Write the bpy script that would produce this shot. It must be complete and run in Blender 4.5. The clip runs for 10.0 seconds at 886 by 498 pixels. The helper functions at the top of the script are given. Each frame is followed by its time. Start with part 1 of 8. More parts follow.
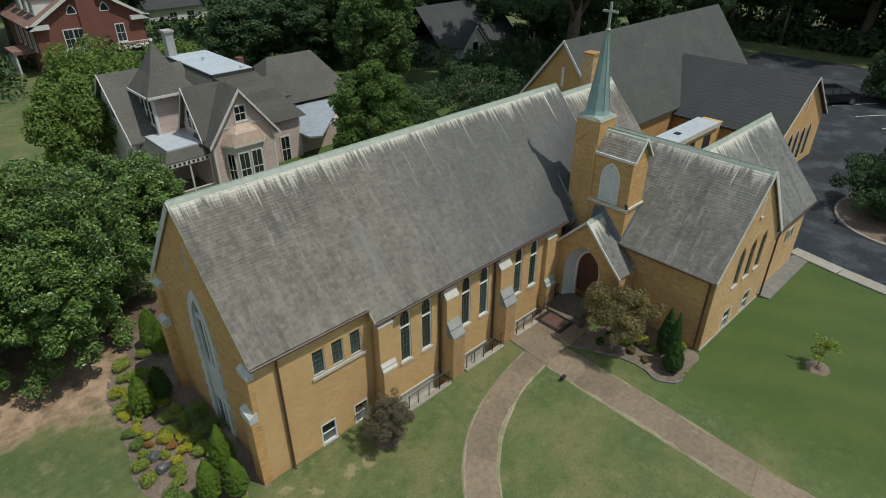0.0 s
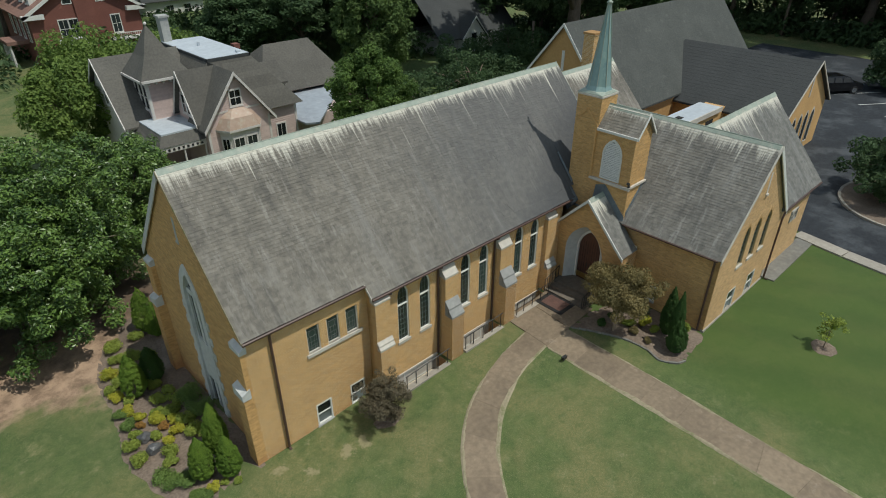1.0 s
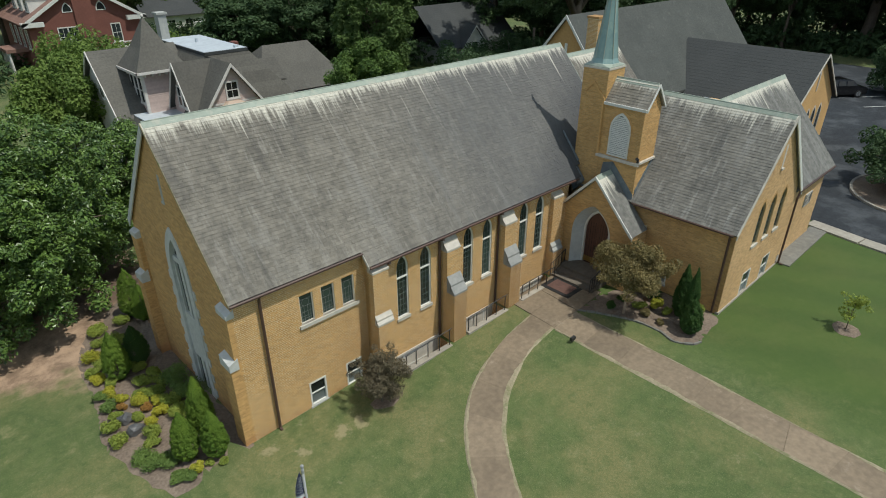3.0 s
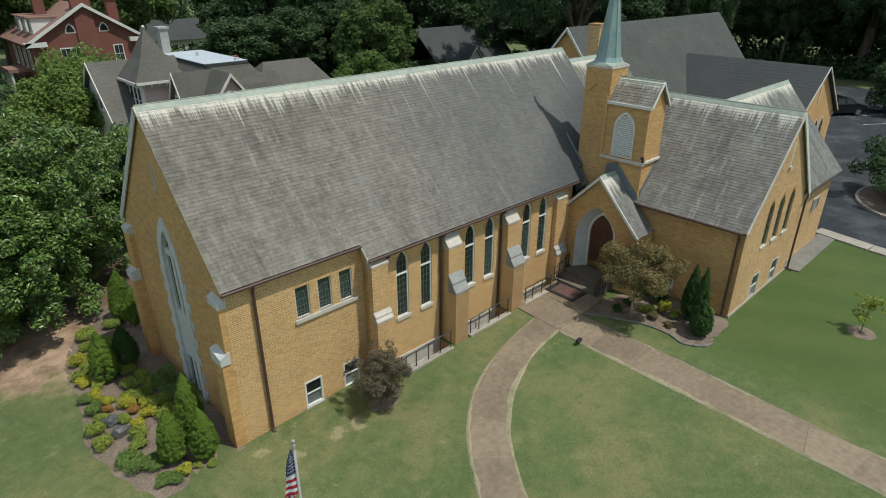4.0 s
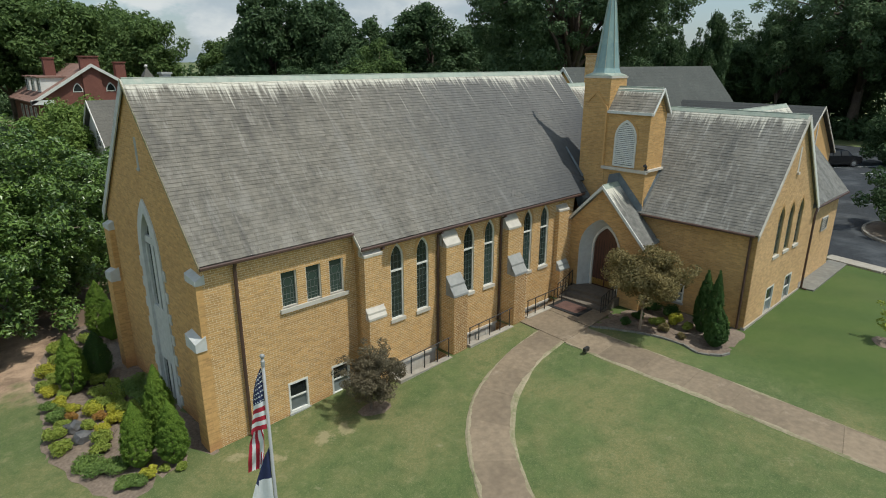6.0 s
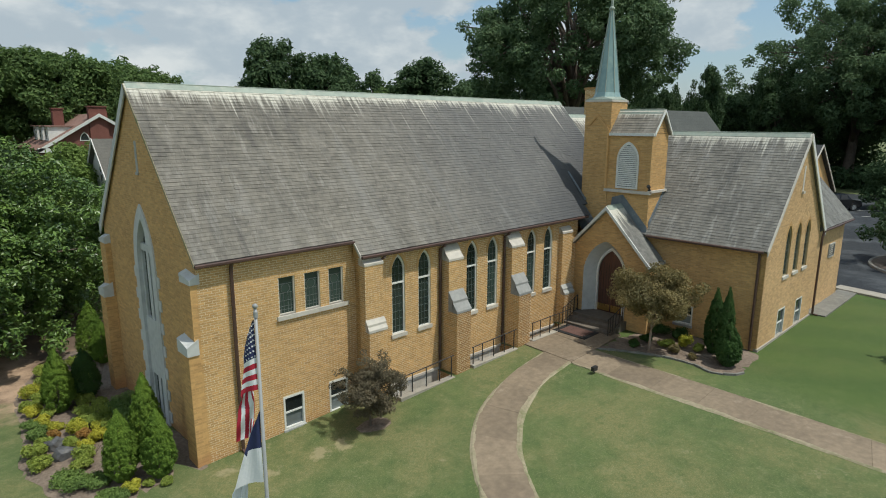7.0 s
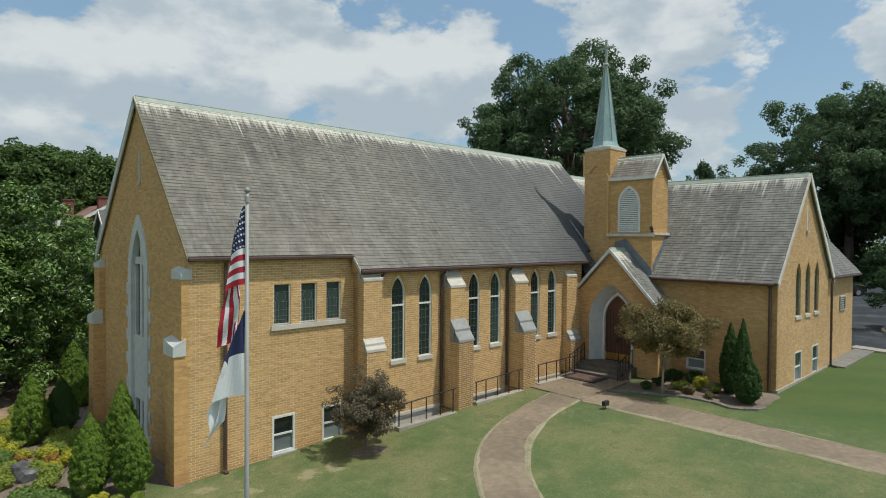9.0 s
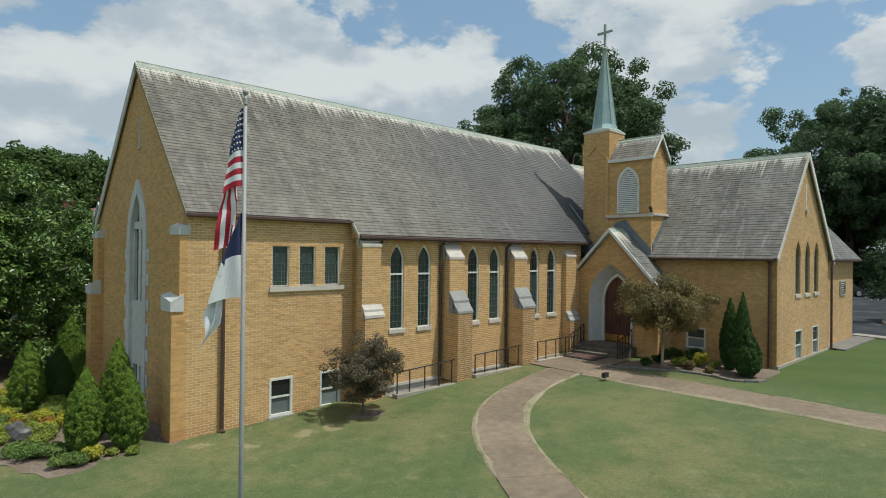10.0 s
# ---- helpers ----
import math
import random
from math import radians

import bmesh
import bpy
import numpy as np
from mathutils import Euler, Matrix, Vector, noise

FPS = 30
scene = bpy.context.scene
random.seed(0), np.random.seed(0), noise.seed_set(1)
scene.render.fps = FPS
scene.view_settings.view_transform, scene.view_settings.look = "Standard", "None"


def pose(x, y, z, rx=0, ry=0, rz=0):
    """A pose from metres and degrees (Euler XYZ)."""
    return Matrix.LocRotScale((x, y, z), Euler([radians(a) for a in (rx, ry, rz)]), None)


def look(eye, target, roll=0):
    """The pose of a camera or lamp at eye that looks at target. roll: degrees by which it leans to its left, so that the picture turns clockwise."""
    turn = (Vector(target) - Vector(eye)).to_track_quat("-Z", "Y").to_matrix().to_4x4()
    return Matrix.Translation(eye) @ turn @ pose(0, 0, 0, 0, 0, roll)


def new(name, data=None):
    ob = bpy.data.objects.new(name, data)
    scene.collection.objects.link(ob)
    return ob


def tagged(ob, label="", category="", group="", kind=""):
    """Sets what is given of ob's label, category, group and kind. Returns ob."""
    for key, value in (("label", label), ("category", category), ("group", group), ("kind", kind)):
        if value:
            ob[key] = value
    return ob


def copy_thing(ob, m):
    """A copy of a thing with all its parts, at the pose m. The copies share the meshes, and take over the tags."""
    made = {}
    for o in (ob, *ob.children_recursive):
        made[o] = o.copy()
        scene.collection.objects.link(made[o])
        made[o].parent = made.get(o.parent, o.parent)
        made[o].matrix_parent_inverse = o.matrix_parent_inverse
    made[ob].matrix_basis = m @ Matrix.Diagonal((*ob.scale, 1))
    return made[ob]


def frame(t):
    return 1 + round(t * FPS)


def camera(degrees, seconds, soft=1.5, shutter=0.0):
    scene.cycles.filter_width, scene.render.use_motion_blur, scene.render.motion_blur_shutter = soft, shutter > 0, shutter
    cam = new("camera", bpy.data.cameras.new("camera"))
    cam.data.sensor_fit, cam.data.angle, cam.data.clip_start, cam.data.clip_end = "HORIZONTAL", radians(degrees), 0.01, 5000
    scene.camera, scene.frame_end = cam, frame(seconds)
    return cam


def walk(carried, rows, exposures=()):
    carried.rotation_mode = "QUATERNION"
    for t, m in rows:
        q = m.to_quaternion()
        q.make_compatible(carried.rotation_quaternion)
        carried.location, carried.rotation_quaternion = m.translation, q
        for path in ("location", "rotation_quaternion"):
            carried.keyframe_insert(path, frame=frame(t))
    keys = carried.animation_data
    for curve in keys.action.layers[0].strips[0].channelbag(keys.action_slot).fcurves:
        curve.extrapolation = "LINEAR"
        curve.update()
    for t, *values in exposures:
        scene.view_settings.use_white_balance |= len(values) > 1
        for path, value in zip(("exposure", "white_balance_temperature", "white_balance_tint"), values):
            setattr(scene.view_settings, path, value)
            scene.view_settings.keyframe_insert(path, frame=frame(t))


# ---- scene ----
cam = camera(73.1, 10.0, 1.03)
PATH = [
    (0, (-5.35, -15.47, 19.23), (-4.167, -14.219, 18.211), -0.0),
    (0.5, (-5.332, -15.489, 18.686), (-4.149, -14.238, 17.668), 0.0),
    (1, (-5.326, -15.477, 18.1), (-4.141, -14.229, 17.081), -0.0),
    (1.5, (-5.375, -15.477, 17.436), (-4.187, -14.227, 16.423), -0.0),
    (2, (-5.386, -15.507, 16.777), (-4.197, -14.253, 15.77), -0.1),
    (2.5, (-5.395, -15.477, 16.173), (-4.202, -14.219, 15.176), -0.1),
    (3, (-5.372, -15.424, 15.612), (-4.157, -14.145, 14.67), 0.0),
    (4.5, (-5.395, -15.316, 13.35), (-4.133, -13.993, 12.539), 0.1),
    (5, (-5.366, -15.347, 12.6), (-4.087, -14.009, 11.842), 0.1),
    (5.5, (-5.335, -15.39, 11.796), (-4.038, -14.033, 11.107), 0.2),
    (7, (-5.369, -15.306, 9.247), (-4.018, -13.889, 8.836), 0.2),
    (7.5, (-5.35, -15.277, 8.49), (-3.989, -13.846, 8.173), 0.3),
    (8, (-5.328, -15.25, 7.745), (-3.958, -13.81, 7.526), 0.4),
    (8.5, (-5.335, -15.25, 6.978), (-3.959, -13.804, 6.863), 0.5),
    (9, (-5.313, -15.246, 6.193), (-3.937, -13.794, 6.158), 0.4),
    (9.5, (-5.322, -15.214, 5.466), (-3.944, -13.764, 5.457), 0.5),
    (10, (-5.282, -15.281, 4.751), (-3.907, -13.829, 4.762), 0.6),
]
walk(cam, [(t, look(eye, target, roll)) for t, eye, target, roll in PATH],
     [(t, stops, 6500, 6) for t, stops in ((0.0, -0.38), (1.5, -0.28), (2.5, -0.20), (5.0, -0.10), (7.5, -0.06), (10.0, -0.07))])

# ---- world, sun, exposure ----
SUN_DIR = Vector((0.19, -0.376, 0.906)).normalized()
sky_world = bpy.data.worlds.new("sky")
scene.world = sky_world
sky_world.use_nodes = True
wn = sky_world.node_tree
wn.nodes.clear()


def node(nt, kind, ins=None):
    """A node with its inputs (by name or index) set or linked."""
    n = nt.nodes.new(kind)
    for key, value in (ins or {}).items():
        if isinstance(value, bpy.types.NodeSocket):
            nt.links.new(value, n.inputs[key])
        else:
            n.inputs[key].default_value = value
    return n


def math_node(nt, op, a, b=0.0):
    n = node(nt, "ShaderNodeMath", {0: a, 1: b})
    n.operation = op
    return n.outputs[0]


def ramp(nt, fac, lo, hi):
    """0 at lo, 1 at hi, smooth between."""
    n = node(nt, "ShaderNodeMapRange", {"Value": fac, "From Min": lo, "From Max": hi})
    n.interpolation_type = "SMOOTHSTEP"
    return n.outputs[0]


def mix(nt, fac, a, b):
    n = nt.nodes.new("ShaderNodeMix")
    n.data_type = "RGBA"
    for slot, value in ((0, fac), (6, a), (7, b)):
        if isinstance(value, bpy.types.NodeSocket):
            nt.links.new(value, n.inputs[slot])
        else:
            n.inputs[slot].default_value = value if slot == 0 else (*value, 1.0)
    return n.outputs[2]


def noise_tex(nt, vec, scale, detail=4.0, rough=0.55):
    return node(nt, "ShaderNodeTexNoise", {"Vector": vec, "Scale": scale, "Detail": detail, "Roughness": rough}).outputs[0]


sky_tex = wn.nodes.new("ShaderNodeTexSky")
sky_tex.sky_type, sky_tex.sun_disc = "NISHITA", False
sky_tex.sun_elevation, sky_tex.sun_rotation = radians(65), radians(153)
sky_tex.altitude, sky_tex.air_density, sky_tex.dust_density = 200.0, 1.3, 1.2
way = node(wn, "ShaderNodeTexCoord").outputs["Generated"]


def sky_vector(rise):
    """The view direction, flattened towards the horizon and lifted by rise."""
    n = node(wn, "ShaderNodeVectorMath", {0: way, 1: (1.0, 1.0, 1.9)})
    n.operation = "MULTIPLY"
    up = node(wn, "ShaderNodeVectorMath", {0: n.outputs[0], 1: (0.0, 0.0, rise)})
    up.operation = "ADD"
    return up.outputs[0]


puff = noise_tex(wn, sky_vector(0.62), 3.1, 9.0, 0.55)
above = noise_tex(wn, sky_vector(0.70), 3.1, 6.0, 0.55)


def dot(v):
    n = node(wn, "ShaderNodeVectorMath", {0: way, 1: v})
    n.operation = "DOT_PRODUCT"
    return n.outputs["Value"]


# cumulus heaps over the church: bearing, height, half width, half height, in degrees
HEAPS = ((76.0, 13.0, 10.0, 5.5), (65.0, 17.5, 13.5, 9.0), (51.5, 13.5, 10.5, 7.5), (43.5, 16.5, 4.5, 4.2), (27.5, 17.5, 9.5, 5.6), (21.0, 23.0, 17.0, 4.4), (9.0, 15.0, 4.0, 4.0),
         (24.5, 9.5, 6.0, 4.6), (87.0, 8.0, 13.0, 6.5), (58.0, 6.0, 18.0, 6.5), (85.0, 21.0, 6.0, 4.0), (38.0, 5.5, 10.0, 4.0), (94.0, 15.0, 9.0, 7.0))
heap, tops = None, None
for bearing, height, half_w, half_h in HEAPS:
    b, h = radians(bearing), radians(height)
    right = Vector((math.sin(b), -math.cos(b), 0)) / math.sin(radians(half_w))
    up = Vector((-math.sin(h) * math.cos(b), -math.sin(h) * math.sin(b), math.cos(h))) / math.sin(radians(half_h))
    x, y = dot(right), dot(up)
    behind = math_node(wn, "MULTIPLY", ramp(wn, dot((math.cos(b), math.sin(b), 0)), 0.2, 0.0), 9.0)
    away = math_node(wn, "SQRT", math_node(wn, "ADD", math_node(wn, "MULTIPLY", x, x), math_node(wn, "MULTIPLY", y, y)))
    body = math_node(wn, "SUBTRACT", math_node(wn, "SUBTRACT", 1.0, away), behind)
    lean = math_node(wn, "MULTIPLY", math_node(wn, "MAXIMUM", body, 0.0), y)
    heap = body if heap is None else math_node(wn, "MAXIMUM", heap, body)
    tops = lean if tops is None else math_node(wn, "ADD", tops, lean)
billow = noise_tex(wn, sky_vector(0.35), 7.5, 9.0, 0.60)
heap = math_node(wn, "ADD", heap, math_node(wn, "MULTIPLY", math_node(wn, "SUBTRACT", billow, 0.5), 2.1))
front = ramp(wn, dot((0.69, 0.72, 0.10)), 0.45, 0.68)
cover = math_node(wn, "ADD", math_node(wn, "MULTIPLY", front, ramp(wn, heap, 0.03, 0.26)), math_node(wn, "MULTIPLY", math_node(wn, "SUBTRACT", 1.0, front), ramp(wn, puff, 0.44, 0.53)))
belly = math_node(wn, "ADD", math_node(wn, "SUBTRACT", puff, above), math_node(wn, "MULTIPLY", math_node(wn, "MULTIPLY", tops, front), 0.22))
belly = math_node(wn, "ADD", belly, math_node(wn, "MULTIPLY", math_node(wn, "SUBTRACT", billow, 0.5), 0.30))
belly = ramp(wn, belly, -0.08, 0.12)
cloud_col = mix(wn, belly, (4.6, 5.3, 6.0), (7.3, 7.6, 7.8))
haze = mix(wn, 0.36, sky_tex.outputs[0], (3.5, 5.7, 8.2))
sky_col = mix(wn, math_node(wn, "MULTIPLY", cover, 0.94), haze, cloud_col)
back = node(wn, "ShaderNodeBackground", {"Color": sky_col, "Strength": 0.10})
wn.links.new(back.outputs[0], node(wn, "ShaderNodeOutputWorld").inputs[0])

sun_data = bpy.data.lights.new("sun", "SUN")
sun_data.energy, sun_data.angle, sun_data.color = 3.6, radians(0.55), (1.0, 0.965, 0.895)
sun = new("sun", sun_data)
sun.matrix_world = look((0, 0, 60), Vector((0, 0, 60)) - SUN_DIR)

# ---- materials ----


def surface(name, base, dark, rough=0.8, fine=9.0, coarse=0.7, stain=None, stain_at=(0.55, 0.75), bump=0.15, bump_scale=40.0, metal=0.0, pieces=0.0, stretch=None):
    """A material with grain, a coarse second tone and an optional stain; pieces: how far single pieces differ in tone."""
    m = bpy.data.materials.new(name)
    m.use_nodes = True
    nt = m.node_tree
    shade = nt.nodes["Principled BSDF"]
    place = node(nt, "ShaderNodeNewGeometry")
    vec = place.outputs["Position"]
    if stretch:
        scaled = node(nt, "ShaderNodeVectorMath", {0: vec, 1: stretch})
        scaled.operation = "MULTIPLY"
        vec = scaled.outputs[0]
    grain = noise_tex(nt, vec, fine, 5.0)
    blot = noise_tex(nt, place.outputs["Position"], coarse, 4.0)
    tone = math_node(nt, "ADD", math_node(nt, "MULTIPLY", grain, 0.6), math_node(nt, "MULTIPLY", blot, 0.5))
    col = mix(nt, ramp(nt, tone, 0.32, 0.78), dark, base)
    if stain:
        mark = noise_tex(nt, place.outputs["Position"], coarse * 2.7, 6.0, 0.65)
        col = mix(nt, math_node(nt, "MULTIPLY", ramp(nt, mark, *stain_at), 0.8), col, stain)
    if pieces:
        own = math_node(nt, "FRACT", math_node(nt, "ADD", place.outputs["Random Per Island"], node(nt, "ShaderNodeObjectInfo").outputs["Random"]))
        value = math_node(nt, "ADD", math_node(nt, "MULTIPLY", own, 2 * pieces), 1.0 - pieces)
        col = node(nt, "ShaderNodeHueSaturation", {"Color": col, "Value": value}).outputs[0]
    nt.links.new(col, shade.inputs["Base Color"])
    shade.inputs["Roughness"].default_value, shade.inputs["Metallic"].default_value = rough, metal
    if bump:
        b = node(nt, "ShaderNodeBump", {"Strength": bump, "Distance": 0.02, "Height": noise_tex(nt, place.outputs["Position"], bump_scale, 4.0)})
        nt.links.new(b.outputs[0], shade.inputs["Normal"])
    return m


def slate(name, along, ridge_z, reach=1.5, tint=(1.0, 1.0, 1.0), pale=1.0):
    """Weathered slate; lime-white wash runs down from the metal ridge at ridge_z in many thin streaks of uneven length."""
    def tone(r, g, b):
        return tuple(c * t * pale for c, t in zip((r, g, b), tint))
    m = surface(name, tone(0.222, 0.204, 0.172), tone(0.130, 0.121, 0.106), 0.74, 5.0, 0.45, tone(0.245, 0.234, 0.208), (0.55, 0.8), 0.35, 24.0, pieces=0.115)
    nt = m.node_tree
    shade = nt.nodes["Principled BSDF"]
    shade.inputs["Specular IOR Level"].default_value, shade.inputs["Roughness"].default_value = 0.22, 0.85
    col = shade.inputs["Base Color"].links[0].from_socket
    at = node(nt, "ShaderNodeSeparateXYZ", {0: node(nt, "ShaderNodeNewGeometry").outputs["Position"]})
    run = at.outputs[along]
    fall = math_node(nt, "SUBTRACT", ridge_z, at.outputs[2])

    def down(scale, drift, seed, detail=2.0, rough=0.5):
        """Noise drawn out down the slope."""
        spot = node(nt, "ShaderNodeCombineXYZ", {0: run, 1: math_node(nt, "MULTIPLY", fall, drift), 2: seed}).outputs[0]
        return noise_tex(nt, spot, scale, detail, rough)
    # broad rain stains over the whole slope
    weather = down(1.5, 0.16, 3.0, 6.0, 0.62)
    col = mix(nt, math_node(nt, "MULTIPLY", ramp(nt, weather, 0.50, 0.72), 0.5), col, tone(0.285, 0.274, 0.248))
    col = mix(nt, math_node(nt, "MULTIPLY", ramp(nt, weather, 0.48, 0.28), 0.5), col, tone(0.080, 0.078, 0.074))
    # thin pale runs and dark rain tracks, and lichen spots
    col = mix(nt, math_node(nt, "MULTIPLY", ramp(nt, down(4.6, 0.20, 9.0, 5.0, 0.7), 0.52, 0.70), 0.42), col, tone(0.345, 0.33, 0.295))
    col = mix(nt, math_node(nt, "MULTIPLY", ramp(nt, down(3.3, 0.30, 13.0, 6.0, 0.72), 0.50, 0.34), 0.26), col, tone(0.085, 0.080, 0.073))
    col = mix(nt, math_node(nt, "MULTIPLY", ramp(nt, noise_tex(nt, node(nt, "ShaderNodeNewGeometry").outputs["Position"], 15.0, 3.0, 0.6), 0.66, 0.74), 0.5), col, tone(0.40, 0.39, 0.34))
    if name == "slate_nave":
        # darker, bluer slates towards the tower, most of all in the valley beside it
        towards_tower = math_node(nt, "ADD", run, math_node(nt, "MULTIPLY", math_node(nt, "SUBTRACT", weather, 0.5), 9.0))
        col = mix(nt, math_node(nt, "MULTIPLY", ramp(nt, towards_tower, 4.5, 16.0), 0.60), col, (0.108, 0.113, 0.121))
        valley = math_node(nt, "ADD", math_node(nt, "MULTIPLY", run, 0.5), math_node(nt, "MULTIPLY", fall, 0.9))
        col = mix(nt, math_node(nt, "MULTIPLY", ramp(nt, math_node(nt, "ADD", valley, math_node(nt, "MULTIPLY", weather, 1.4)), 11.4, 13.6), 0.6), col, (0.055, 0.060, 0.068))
    # wash below the ridge: a dense short fringe, thin tongues, and a few long runs
    swell = ramp(nt, down(0.5, 0.0, 1.0), 0.3, 0.7)
    fringe = math_node(nt, "ADD", math_node(nt, "MULTIPLY", ramp(nt, down(7.0, 0.04, ridge_z, 3.0, 0.65), 0.32, 0.70), 0.42 * reach), 0.26)
    fringe = math_node(nt, "MULTIPLY", fringe, math_node(nt, "ADD", math_node(nt, "MULTIPLY", swell, 0.5), 0.75))
    runs = math_node(nt, "MULTIPLY", math_node(nt, "MULTIPLY", ramp(nt, down(6.5, 0.02, ridge_z + 7, 1.0, 0.4), 0.60, 0.68), ramp(nt, down(0.9, 0.0, 2.0), 0.38, 0.62)), reach * 0.85)
    wash = ramp(nt, math_node(nt, "DIVIDE", fall, math_node(nt, "ADD", fringe, runs)), 1.08, 0.30)
    thin = ramp(nt, down(19.0, 0.03, 5.0, 2.0, 0.6), 0.36, 0.56)
    near = ramp(nt, fall, 0.60, 0.22)
    thin = math_node(nt, "MAXIMUM", thin, near)
    broken = ramp(nt, noise_tex(nt, node(nt, "ShaderNodeNewGeometry").outputs["Position"], 9.0, 4.0), 0.26, 0.52)
    wash = math_node(nt, "MULTIPLY", math_node(nt, "MULTIPLY", wash, thin), math_node(nt, "ADD", math_node(nt, "MULTIPLY", broken, 0.42), 0.52))
    nt.links.new(mix(nt, wash, col, (0.62, 0.595, 0.515)), shade.inputs["Base Color"])
    return m


def leaves(name, light, dark, rough=0.45, glow=0.28, gloss=0.22):
    m = bpy.data.materials.new(name)
    m.use_nodes = True
    nt = m.node_tree
    shade = nt.nodes["Principled BSDF"]
    place = node(nt, "ShaderNodeNewGeometry")
    own = place.outputs["Random Per Island"]
    blot = noise_tex(nt, place.outputs["Position"], 0.9, 3.0)
    tone = math_node(nt, "ADD", math_node(nt, "MULTIPLY", own, 0.55), math_node(nt, "MULTIPLY", ramp(nt, blot, 0.3, 0.7), 0.45))
    col = mix(nt, tone, dark, light)
    nt.links.new(col, shade.inputs["Base Color"])
    shade.inputs["Roughness"].default_value = rough
    shade.inputs["Specular IOR Level"].default_value = gloss
    trans = node(nt, "ShaderNodeBsdfTranslucent", {"Color": col})
    both = node(nt, "ShaderNodeMixShader", {0: glow, 1: shade.outputs[0], 2: trans.outputs[0]})
    nt.links.new(both.outputs[0], nt.nodes["Material Output"].inputs[0])
    return m


def pane_glass(name, tint, rough=0.08):
    m = bpy.data.materials.new(name)
    m.use_nodes = True
    nt = m.node_tree
    shade = nt.nodes["Principled BSDF"]
    place = node(nt, "ShaderNodeNewGeometry")
    own = math_node(nt, "FRACT", math_node(nt, "ADD", place.outputs["Random Per Island"], node(nt, "ShaderNodeObjectInfo").outputs["Random"]))
    col = mix(nt, own, [c * 0.6 for c in tint], [min(1, c * 1.5) for c in tint])
    nt.links.new(col, shade.inputs["Base Color"])
    shade.inputs["Roughness"].default_value = rough
    shade.inputs["Transmission Weight"].default_value = 0.25
    b = node(nt, "ShaderNodeBump", {"Strength": 0.08, "Distance": 0.01, "Height": noise_tex(nt, place.outputs["Position"], 6.0)})
    nt.links.new(b.outputs[0], shade.inputs["Normal"])
    return m


